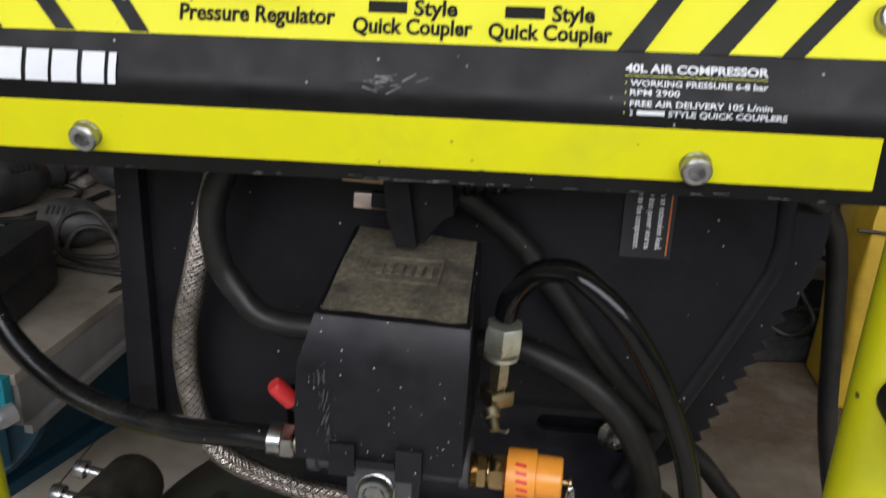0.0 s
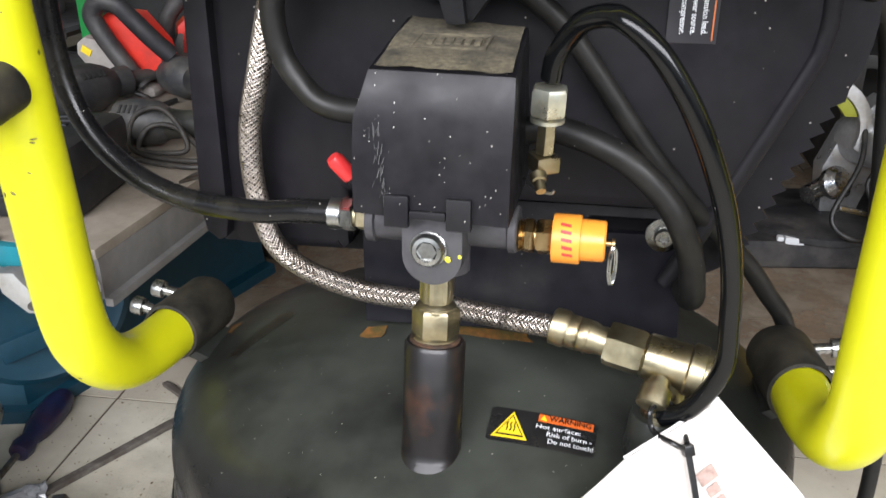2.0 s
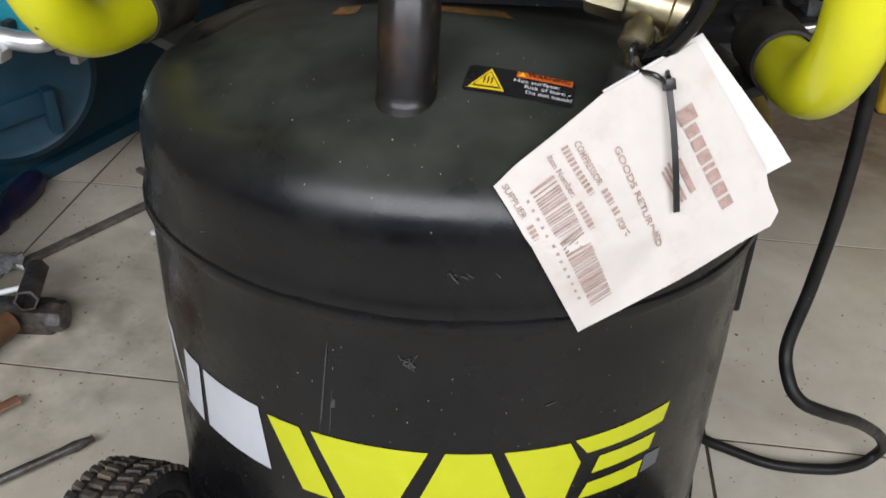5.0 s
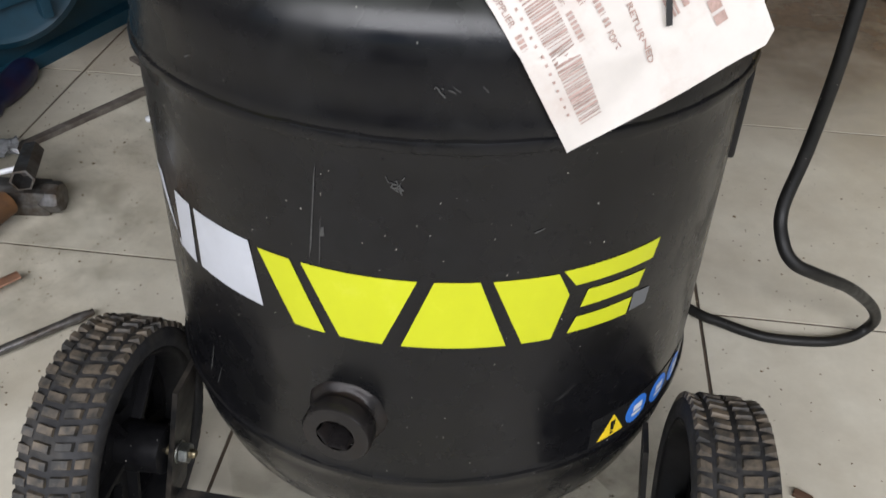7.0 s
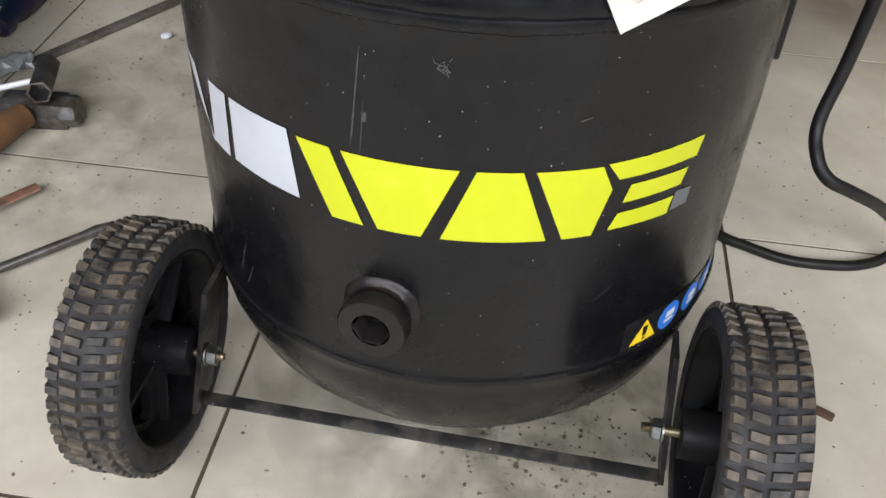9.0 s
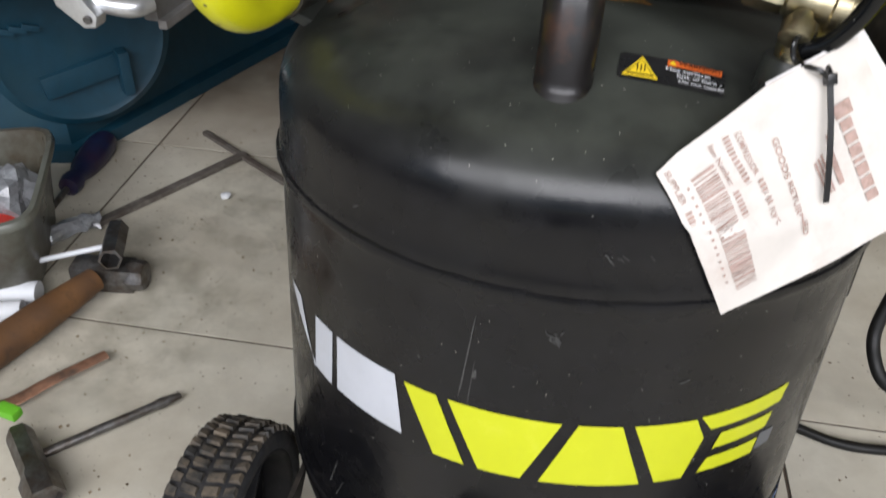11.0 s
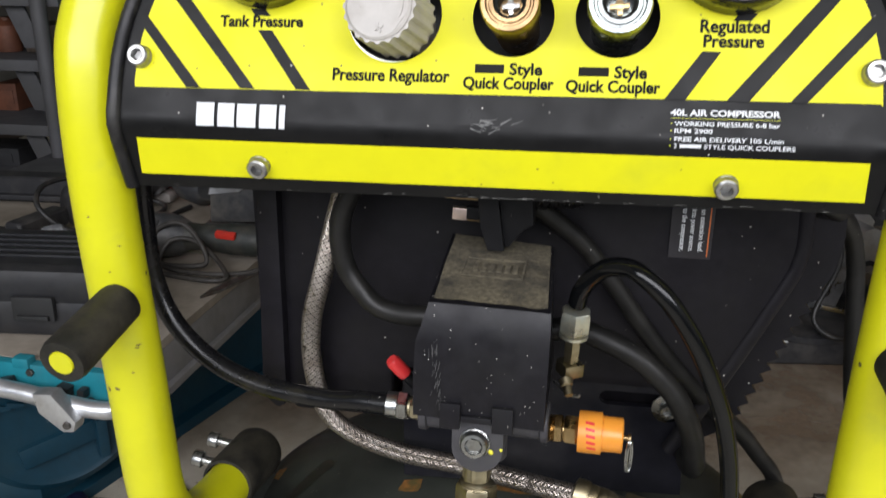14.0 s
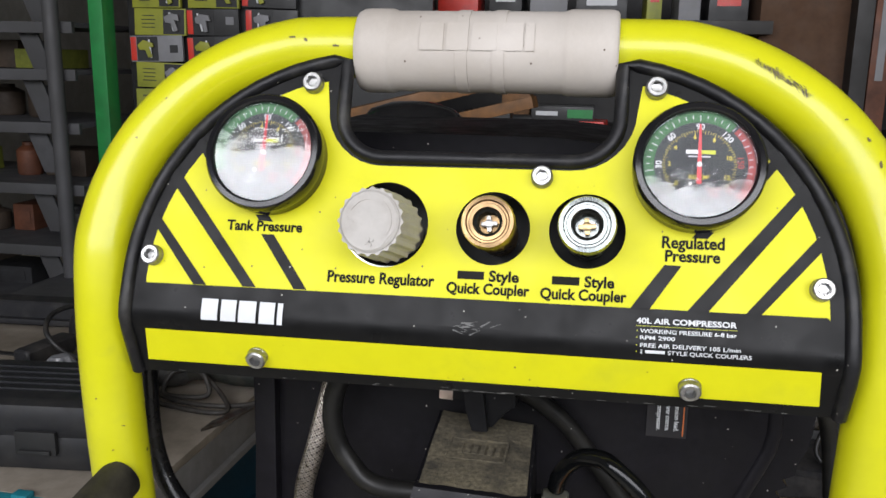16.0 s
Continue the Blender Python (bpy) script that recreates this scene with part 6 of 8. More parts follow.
# dust specks and scratches on the tank's wall
rs = random.Random(11)
M_SPECK = material("pale_dust", (0.42, 0.40, 0.35), 0.9)
bm = bmesh.new()
for i in range(110):
    a, z = rs.uniform(-75, 75), rs.uniform(0.15, 0.36)
    s = rs.uniform(0.00022, 0.00055)
    b = wrap([(a, z), (a + math.degrees(s / R_TANK), z + s * 0.3), (a + math.degrees(s * 0.8 / R_TANK), z + s * rs.uniform(1, 2.4)), (a - math.degrees(s * 0.2 / R_TANK), z + s)], 0.0003, 0.05)
    merge(bm, b)
for i in range(260):
    a, r = rs.uniform(0, 2 * math.pi), 0.175 * math.sqrt(rs.random())
    s = rs.uniform(0.00018, 0.00050)
    x, y = r * math.cos(a), r * math.sin(a)
    vs = [bm.verts.new(dome_place(x + dx * s, y + dy * s, 0.0004)) for dx, dy in ((0, 0), (1, 0.3), (0.8, 1.5), (-0.2, 1.0))]
    bm.faces.new(vs)
tagged(part("dust_specks", bm, M_SPECK, tank, "pale dust specks", ROOT, smooth=0), kind="stuff")
M_RUB = material("grey_rub_mark", (0.040, 0.040, 0.038), 0.6, grain=0.4, scale=300)
for (a, z, l, w, t) in ((-10.5, 0.315, 0.055, 0.0005, 6), (-9.5, 0.300, 0.030, 0.0003, 4), (-36, 0.37, 0.035, 0.0006, 60), (24, 0.312, 0.006, 0.0005, 70), (-40, 0.175, 0.03, 0.0006, 20), (-38, 0.165, 0.022, 0.0004, 25), (-9, 0.306, 0.006, 0.0012, 3), (-52, 0.20, 0.025, 0.0004, 12), (-48, 0.235, 0.018, 0.0004, 8), (-62, 0.335, 0.03, 0.0005, -30), (33, 0.20, 0.014, 0.0003, 50)):
    c, s_ = math.cos(radians(t)), math.sin(radians(t))
    quad = [(-w, -l / 2), (w, -l / 2 * 0.7), (w * 0.6, l / 2), (-w * 0.5, l / 2 * 0.8)]
    part("scratch", wrap([(a + math.degrees((x * c + y * s_) / R_TANK), z + (-x * s_ + y * c)) for x, y in quad], 0.00035, 0.05), M_RUB, tank, "", ROOT, smooth=0)
bm = bmesh.new()
for k in range(26):
    a0, z0 = (2.6 + rs.gauss(0, 0.75), 0.3365 + rs.gauss(0, 0.0022)) if k % 3 else (9.5 + rs.gauss(0, 1.5), 0.384 + rs.gauss(0, 0.0012))
    l, w, tn = rs.uniform(0.0012, 0.0045), rs.uniform(0.0001, 0.00035), rs.uniform(-1.4, 1.4)
    c, s_ = math.cos(tn), math.sin(tn)
    merge(bm, wrap([(a0 + math.degrees((x * c + y * s_) / R_TANK), z0 + (-x * s_ + y * c)) for x, y in ((-w, -l / 2), (w, -l / 2), (w, l / 2), (-w, l / 2))], (0.00035 if k % 3 else 0.0009) + k * 0.00001, 0.05))
tagged(part("rub_mark", bm, M_RUB, tank, "pale rub marks", ROOT, smooth=0), kind="stuff")

# returned-goods tag tied to the check valve
TG = Matrix(((0.5418, 0.7711, 0.335, 0.0414), (-0.0871, 0.4474, -0.8902, -0.0325), (-0.8360, 0.4531, 0.3088, 0.4321), (0, 0, 0, 1)))
M_PAPER = material("worn_white_card", (0.55, 0.515, 0.475), 0.75, grain=0.03, scale=90, second=(0.47, 0.395, 0.35), patch=28, amount=0.36, bump=0.06)
M_PAPER2 = material("worn_white_card_back", (0.62, 0.60, 0.585), 0.75, grain=0.03, scale=90, second=(0.68, 0.65, 0.62), patch=25, amount=0.36, bump=0.06)
M_BROWNINK = material("faded_brown_ink", (0.33, 0.225, 0.19), 0.7, grain=0.3, scale=300, second=(0.38, 0.27, 0.24), patch=120, amount=0.45)


def sheet(outline_, lift, curl, mat_, name, parent, label):
    b = bmesh.new()
    prism(b, outline_, 0.0)
    for ax, lo, hi, k in ((0, -0.02, 0.10, 30), (1, -0.01, 0.13, 30)):
        for i in range(1, k):
            co, no = [0, 0, 0], [0, 0, 0]
            co[ax], no[ax] = lo + (hi - lo) * i / k, 1
            bmesh.ops.bisect_plane(b, geom=b.verts[:] + b.edges[:] + b.faces[:], plane_co=co, plane_no=no)
    for v in b.verts:
        v.co.z = lift + curl(v.co.x, v.co.y)
    g_ = bmesh.ops.extrude_face_region(b, geom=b.faces[:])
    bmesh.ops.translate(b, vec=(0, 0, -0.0004), verts=[v for v in g_["geom"] if isinstance(v, bmesh.types.BMVert)])
    if parent is None:
        return solo(name, b, mat_, label, "tag", m=TG, smooth=60)
    return part(name, b, mat_, parent, label, TG, smooth=60)


INV_ROOT = ROOT.inverted()


def bend(x, y):
    """The card's height over its own plane: a soft wave, pushed out where the tank's shoulder stands under it."""
    z = 0.0012 * noise.noise(Vector((x * 30, y * 30, 1))) + 0.002 * math.sin(y * 40)
    for k in range(80):
        p = INV_ROOT @ (TG @ Vector((x, y, z)))
        r = math.hypot(p.x, p.y)
        if r > R_TANK + 0.004 or p.z > dome(min(r, R_TANK - 0.0001)) + 0.004:
            break
        z += 0.0005
    return z


tag = thing("goods_tag", TG, "worn white returned-goods card tied on with a black cable tie", "tag")
sheet([(-0.0086, 0.0594), (0.030, 0.06), (0.064, 0.100), (0.0659, 0.1205), (0.050, 0.1185), (-0.0055, 0.1082)], -0.0015, bend, M_PAPER2, "back_card", tag, "white card behind")
front = sheet([(-0.0006, 0.0006), (0.0785, 0.0007), (0.0865, 0.0992), (0.0826, 0.1053), (0.0696, 0.1059), (0.060, 0.1085), (-0.0045, 0.1035), (-0.0080, 0.0590)], 0.0, bend, M_PAPER, "front_card", tag, "white printed card")


def on_tag(me, mat_, name="writing"):
    for v in me.vertices:
        v.co.z = bend(v.co.x, v.co.y) + 0.0008
    me.materials.append(mat_)
    return part(name, me, None, front, m=TG)


def tag_bar(x0, x1, y0, y1, name="word_bar"):
    b = bmesh.new()
    nseg = max(1, int((x1 - x0) / 0.004))
    for i in range(nseg):
        xa, xb = x0 + (x1 - x0) * i / nseg, x0 + (x1 - x0) * (i + 1) / nseg
        b.faces.new([b.verts.new((x, y, 0)) for x, y in ((xa, y0), (xb, y0), (xb, y1), (xa, y1))])
    me = bpy.data.meshes.new(name)
    b.to_mesh(me)
    b.free()
    return on_tag(me, M_BROWNINK, name)


for i, w in enumerate((0.0068, 0.0050, 0.0052, 0.0052, 0.0018, 0.0052, 0.0056, 0.0046)):
    x = 0.0165 + sum((0.0068, 0.0050, 0.0052, 0.0052, 0.0018, 0.0052, 0.0056, 0.0046)[:i]) + i * 0.0015
    tag_bar(x, x + w, 0.0832 - (0.0006 if i else 0.0015), 0.0885 + (0 if i else 0.002), "name_block")
tag_bar(0.0265, 0.0310, 0.0745, 0.0770)
tag_bar(0.0345, 0.0510, 0.0728, 0.0757)
for k in range(3):
    tag_bar(0.033 + k * 0.001, 0.052, 0.0690 - k * 0.0019, 0.0702 - k * 0.0019)
me = text_mesh("GOODS RETURNED", 0.0042, bold=0.00006, depth=0.0)
xs = [v.co.x for v in me.vertices]
me.transform(Matrix.Diagonal((0.0490 / (max(xs) - min(xs)), 1, 1, 1)))
me.transform(T(0.0139, 0.0518, 0) @ pose(0, 0, 0, 0, 0, -4))
on_tag(me, M_BROWNINK)
def tag_words(words, x0, x1, y, h):
    me = text_mesh(words, h / 0.7, bold=0.00003, depth=0.0)
    xs = [v.co.x for v in me.vertices]
    me.transform(T(-min(xs), 0, 0))
    me.transform(Matrix.Diagonal(((x1 - x0) / (max(xs) - min(xs)), 1, 1, 1)))
    me.transform(T(x0, y - h / 2, 0))
    return on_tag(me, M_BROWNINK)


tag_words("COMPRESSOR", 0.003, 0.0235, 0.0395, 0.0030)
tag_words("PORT", 0.0405, 0.0487, 0.0390, 0.0030)
tag_words("Item Number:", 0.002, 0.0205, 0.0270, 0.0028)
tag_words("SUPPLIER", 0.001, 0.0165, 0.0046, 0.0028)
for y, segs in ((0.0395, ((0.026, 0.033), (0.035, 0.0385))), (0.0340, ((0.002, 0.0245),)), (0.0270, ((0.0240, 0.0371),)), (0.0046, ((0.0205, 0.0275),))):
    for x0, x1 in segs:
        x = x0
        while x < x1:
            w = min(rs.uniform(0.0012, 0.0018), x1 - x)
            tag_bar(x, x + w * 0.82, y - 0.0016, y + 0.0014, "letter_bar")
            x += w + 0.0006
x = 0.0090
while x < 0.0706:
    w = rs.choice((0.0004, 0.0007, 0.0012))
    tag_bar(x, x + w, 0.0110 + 0.001 * (1 - x / 0.07), 0.0215 + 0.003 * (1 - x / 0.07), "barcode_bar")
    x += w + rs.choice((0.0005, 0.0006, 0.0011))
for i in range(13):
    tag_bar(0.011 + i * 0.0042, 0.0122 + i * 0.0042, 0.0085 - i * 0.0001, 0.0097 - i * 0.0001, "digit_bar")
M_TIE = material("black_nylon_tie", (0.008, 0.008, 0.008), 0.3)
bm = bmesh.new()
zp = [TG @ Vector((0.0035, 0.0834, 0.0035)), TG @ Vector((0.02, 0.0770, 0.0045)), TG @ Vector((0.036, 0.0700, 0.0050)), TG @ Vector((0.0531, 0.0625, 0.0042))]
prev = None
for p in smooth_path(zp, 6):
    side = (TG.to_3x3() @ Vector((0.36, 0.93, 0))).normalized() * 0.0013
    nn = (TG.to_3x3() @ Vector((0, 0, 1))) * 0.0008
    vs = [bm.verts.new(q) for q in (p - side, p + side, p + side + nn, p - side + nn)]
    if prev:
        for i in range(4):
            bm.faces.new((prev[i], prev[(i + 1) % 4], vs[(i + 1) % 4], vs[i]))
    prev = vs
bm.faces.new(prev)
add_box(bm, 0.0048, 0.0046, 0.0040, TG @ T(0.0030, 0.0836, 0.004) @ pose(0, 0, 0, 0, 0, -20), 0.0006)
sweep(bm, smooth_path([TG @ Vector((0.0025, 0.0830, 0.004)), TG @ Vector((-0.004, 0.0795, 0.006)), (0.0945, 0.0075, 0.4720), (0.0930, 0.0110, 0.4800), (0.1000, 0.0190, 0.4800), (0.1060, 0.0160, 0.4740), TG @ Vector((0.001, 0.0850, 0.003))], 6), 0.0012, 8)
part("cable_tie", bm, M_TIE, tag, "black nylon cable tie")

# ---- room shell ----
bm = bmesh.new()
add_box(bm, 0.15, 6.0, 2.9, T(-2.5, 1.4, 1.40))
solo("wall_west", bm, M_WALL, "dim workshop wall behind shelves", "wall", kind="structure", smooth=0)
bm = bmesh.new()
add_box(bm, 0.15, 6.0, 2.9, T(2.8, 1.4, 1.40))
solo("wall_east", bm, M_WALL, "dim workshop wall", "wall", kind="structure", smooth=0)
bm = bmesh.new()
add_box(bm, 5.45, 0.15, 2.9, T(0.15, 4.3, 1.40))
solo("wall_north", bm, M_WALL, "dim workshop back wall", "wall", kind="structure", smooth=0)
bm = bmesh.new()
add_box(bm, 5.45, 6.0, 0.12, T(0.15, 1.4, 2.90))
solo("ceiling", bm, M_WALL, "dim workshop ceiling", "ceiling", kind="structure", smooth=0)
bm = bmesh.new()
add_box(bm, 5.45, 0.15, 0.78, T(0.15, -1.68, 2.51))
solo("wall_south", bm, M_WALL, "dim workshop wall over the open door", "wall", kind="structure", smooth=0)
bm = bmesh.new()
add_box(bm, 60, 60, 0.1, T(0, -34.1, -0.07))
solo("ground", bm, material("pale_concrete", (0.36, 0.35, 0.32), 0.8, grain=0.1, scale=6, second=(0.28, 0.27, 0.25), patch=0.8, amount=0.4), "pale concrete yard outside the open door", "ground", kind="structure", smooth=0)

M_TEAL = material("teal_saw_plastic", (0.003, 0.036, 0.060), 0.5, grain=0.12, scale=60, second=(0.010, 0.043, 0.06), patch=9, amount=0.36, bump=0.04)
M_TEALLT = material("teal_saw_paint", (0.008, 0.20, 0.25), 0.45, grain=0.1, scale=60, second=(0.04, 0.18, 0.21), patch=12, amount=0.36)
M_TABLE = material("dusty_saw_table", (0.27, 0.235, 0.19), 0.6, grain=0.12, scale=50, second=(0.15, 0.125, 0.095), patch=6, amount=0.42)
M_TABLESIDE = material("grey_table_side", (0.20, 0.195, 0.19), 0.5, grain=0.1, scale=50, second=(0.14, 0.13, 0.12), patch=9, amount=0.42)
M_ALUM = material("brushed_aluminium", (0.66, 0.67, 0.68), 0.38, metal=0.85, grain=0.08, scale=120, second=(0.5, 0.49, 0.47), patch=25, amount=0.4)
M_DARK = material("dusty_black_case", (0.014, 0.014, 0.016), 0.6, grain=0.25, scale=90, second=(0.06, 0.055, 0.05), patch=12, amount=0.42, bump=0.06)
M_GREYTOOL = material("dusty_grey_tool", (0.030, 0.031, 0.033), 0.55, grain=0.2, scale=90, second=(0.085, 0.08, 0.07), patch=25, amount=0.45)
M_REDTOOL = material("red_tool_plastic", (0.62, 0.035, 0.02), 0.4, grain=0.1, scale=60, second=(0.4, 0.04, 0.03), patch=20, amount=0.36)
M_SHELF = material("grey_shelf_steel", (0.072, 0.072, 0.076), 0.6, grain=0.15, scale=40, second=(0.05, 0.05, 0.05), patch=5, amount=0.45)
M_GREEN = material("green_post_paint", (0.012, 0.22, 0.05), 0.45, grain=0.1, scale=40, second=(0.015, 0.15, 0.04), patch=8, amount=0.4)
M_CARD = material("brown_cardboard", (0.085, 0.044, 0.024), 0.85, grain=0.12, scale=60, second=(0.10, 0.055, 0.03), patch=7, amount=0.42)
M_WOOD = material("orange_brown_wood", (0.19, 0.085, 0.024), 0.6, grain=0.35, scale=35, second=(0.12, 0.06, 0.025), patch=25, amount=0.42, bump=0.1)
M_PRINTBLACK = material("package_black", (0.02, 0.02, 0.02), 0.45, grain=0.2, scale=50)
M_PACKLIME = material("package_lime", (0.30, 0.31, 0.03), 0.45, grain=0.1, scale=40, second=(0.2, 0.22, 0.03), patch=20, amount=0.42)
M_PACKGREY = material("package_grey", (0.20, 0.20, 0.21), 0.45, grain=0.1, scale=40, second=(0.2, 0.2, 0.2), patch=25, amount=0.42)
M_CORD = material("black_cord", (0.014, 0.014, 0.014), 0.5, grain=0.3, scale=150, second=(0.05, 0.045, 0.04), patch=30, amount=0.4)
M_YCAN = material("yellow_plastic_can", (0.62, 0.40, 0.03), 0.45, grain=0.08, scale=40, second=(0.45, 0.28, 0.03), patch=8, amount=0.42)
M_IRON = material("dark_tool_steel", (0.16, 0.155, 0.15), 0.42, metal=0.85, grain=0.3, scale=150, second=(0.09, 0.065, 0.045), patch=40, amount=0.45)
M_CHROME = material("bright_tool_chrome", (0.6, 0.6, 0.6), 0.25, metal=1.0, grain=0.1, scale=150, second=(0.35, 0.33, 0.3), patch=50, amount=0.4)

# ---- table saw beside the compressor ----
SAWM = T(-0.435, 0.402, 0) @ pose(0, 0, 0, 0, 0, -2.5)
saw = thing("table_saw", SAWM, "teal table saw with a dusty beige top standing on the tiles", "table saw")
bm = bmesh.new()
add_box(bm, 0.80, 0.66, 0.012, SAWM @ T(-0.40, 0.34, 0.328), 0.002)
top = part("table_top", bm, M_TABLE, saw, "dusty beige table top")
bm = bmesh.new()
add_box(bm, 0.016, 0.655, 0.047, SAWM @ T(-0.008, 0.34, 0.2985), 0.002)
add_box(bm, 0.010, 0.655, 0.010, SAWM @ T(0.004, 0.34, 0.272), 0.002)
part("side_rail", bm, M_TABLESIDE, saw, "grey extruded side rail")
for y in (0.20, 0.30):
    bm = bmesh.new()
    add_box(bm, 0.6, 0.012, 0.002, SAWM @ T(-0.44, y + 0.1, 0.3352))
    part("table_slot", bm, M_PRINTBLACK, top)
bm = bmesh.new()
add_box(bm, 0.78, 0.012, 0.034, SAWM @ T(-0.395, 0.004, 0.3165), 0.001)
add_box(bm, 0.02, 0.014, 0.012, SAWM @ T(-0.12, 0.002, 0.335), 0.002)
part("front_plate", bm, M_TEALLT, saw, "bright teal front strip")
for x in (-0.012, -0.11, -0.30):
    bm = bmesh.new()
    hexa(bm, 0.008, 0.004, SAWM @ T(x, -0.002, 0.325) @ pose(0, 0, 0, 90, 0, 0))
    part("strip_bolt", bm, M_IRON, saw)
bm = bmesh.new()
sweep(bm, smooth_path([SAWM @ Vector(p) for p in ((-0.80, -0.030, 0.322), (-0.40, -0.030, 0.3205), (-0.14, -0.030, 0.3185), (-0.05, -0.030, 0.3085), (-0.005, -0.026, 0.3035), (0.008, -0.008, 0.305))], 6), 0.010, 14)
part("guide_rail", bm, M_ALUM, saw, "brushed aluminium guide rail")
bm = bmesh.new()
prism(bm, [(-0.026, 0.020), (-0.004, 0.022), (0.021, -0.008), (0.017, -0.020), (0.004, -0.022), (-0.022, -0.002)], 0.018, SAWM @ T(-0.047, -0.032, 0.308) @ XZ, 0.002)
clip = part("rail_clip", bm, M_ALUM, saw, "pale aluminium rail clip")
bm = bmesh.new()
lathe(bm, [(0.0045, 0), (0.004, 0.003), (0, 0.0035)], 16, SAWM @ T(-0.036, -0.050, 0.296) @ pose(0, 0, 0, 90, 0, 0))
part("clip_screw", bm, M_IRON, clip)
rs = random.Random(3)
bm = bmesh.new()
for i in range(22):
    add_box(bm, rs.uniform(0.006, 0.018), 0.012, rs.uniform(0.004, 0.012), SAWM @ T(rs.uniform(-0.24, -0.035), -0.010, 0.307 + rs.uniform(-0.010, 0.006)) @ pose(0, 0, 0, 0, rs.uniform(-40, 40), 0), 0.002)
tagged(part("rail_clutter", bm, M_PRINTBLACK, saw, "dark caked sawdust and fittings behind the rail"), kind="stuff")
# moulded stand: flared plastic body with a sloping skirt
def loft(bm, rings):
    prev = None
    for ring in rings:
        vs = [bm.verts.new(p) for p in ring]
        if prev:
            for i in range(len(vs)):
                j = (i + 1) % len(vs)
                bm.faces.new((prev[i], prev[j], vs[j], vs[i]))
        prev = vs
    return bm


def foot(k, z, out=0.0):
    pts = [(-0.36 - out * 0.4, 0.105 - out), (-0.245 + out * 0.5, 0.135 - out * 0.5), (-0.185 + out, 0.40 - out * 0.4), (-0.12 + out, 0.64), (-0.85, 0.66), (-0.85, 0.105 - out)]
    return [SAWM @ Vector((x, y, z)) for x, y in pts]


bm = bmesh.new()
loft(bm, [foot(1, 0.0, 0.02), foot(1, 0.018, 0.018), foot(1, 0.022, 0.0), foot(1, 0.11, -0.012), foot(1, 0.26, -0.03), foot(1, 0.275, -0.02)])
bm.faces.new([v for v in bm.verts[-6:]])
stand = part("stand", bm, M_TEAL, saw, "dark teal moulded stand", smooth=30)
a_, b_ = SAWM @ Vector((-0.22, 0.105, 0.14)), SAWM @ Vector((-0.22 + 0.3, 0.105 - 0.27 * 0.35, 0.14))
DS = SAWM @ T(-0.225, 0.172, 0.165) @ pose(0, 0, 0, 90, 0, 50)
bm = bmesh.new()
lathe(bm, [(0.118, -0.05), (0.118, 0.010), (0.108, 0.016), (0.100, 0.012), (0.03, 0.012), (0, 0.012)], 48, DS)
part("round_cover", bm, M_TEAL, stand, "round teal cover", smooth=30)
for sx, sy, sz, q in ((0.10, 0.030, 0.012, T(-0.01, -0.045, 0.016) @ pose(0, 0, 0, 0, 0, 8)), (0.014, 0.060, 0.026, T(0.045, -0.050, 0.020)), (0.008, 0.022, 0.008, T(-0.085, 0.03, 0.014) @ pose(0, 0, 0, 0, 0, 70)), (0.008, 0.022, 0.008, T(-0.07, 0.03, 0.014) @ pose(0, 0, 0, 0, 0, 70)), (0.008, 0.022, 0.008, T(-0.055, 0.03, 0.014) @ pose(0, 0, 0, 0, 0, 70))):
    bm = bmesh.new()
    add_box(bm, sx, sy, sz, DS @ q, 0.002)
    part("cover_rib", bm, M_TEAL, stand)

# ---- things on the saw table ----
CS = T(-0.635, 0.535, 0.334) @ pose(0, 0, 0, 0, 0, 6)
case = thing("tool_case", CS, "black rounded plastic tool case on the saw table", "tool case")
M_CASE = material("dusty_black_case_shell", (0.012, 0.0125, 0.015), 0.5, grain=0.25, scale=90, second=(0.03, 0.029, 0.028), patch=12, amount=0.42, bump=0.05)
bm = bmesh.new()
add_box(bm, 0.28, 0.15, 0.052, CS @ T(0.0, 0, 0.0262), 0.022, 4)
part("case_base", bm, M_CASE, case)
bm = bmesh.new()
add_box(bm, 0.282, 0.152, 0.046, CS @ T(0.0, 0, 0.0640), 0.022, 4)
lid = part("case_lid", bm, M_CASE, case)
for i in range(5):
    bm = bmesh.new()
    add_box(bm, 0.22, 0.008, 0.005, CS @ T(-0.01, -0.030 + i * 0.018, 0.0868), 0.0018)
    part("lid_rib", bm, M_CASE, lid)
for x in (-0.065, 0.055):
    bm = bmesh.new()
    add_box(bm, 0.050, 0.008, 0.030, CS @ T(x, -0.078, 0.040), 0.004)
    add_box(bm, 0.038, 0.006, 0.006, CS @ T(x, -0.083, 0.030), 0.002)
    part("latch", bm, M_PRINTBLACK, case)
FN = T(-1.02, 0.98, 0.334)
bm = bmesh.new()
add_box(bm, 0.50, 0.045, 0.046, FN @ T(0, 0, 0.0235) @ pose(0, 0, 0, 0, 0, 3), 0.010, 3)
add_box(bm, 0.48, 0.020, 0.010, FN @ T(0, -0.025, 0.012) @ pose(0, 0, 0, 0, 0, 3), 0.003)
solo("rip_fence", bm, M_DARK, "black rip fence lying on the saw table", "saw fence")
bm = bmesh.new()
lathe(bm, [(0.018, 0), (0.024, 0.01), (0.022, 0.045), (0.012, 0.055), (0, 0.056)], 14, T(-0.700, 0.70, 0.334) @ pose(0, 0, 0, 0, 0, 20))
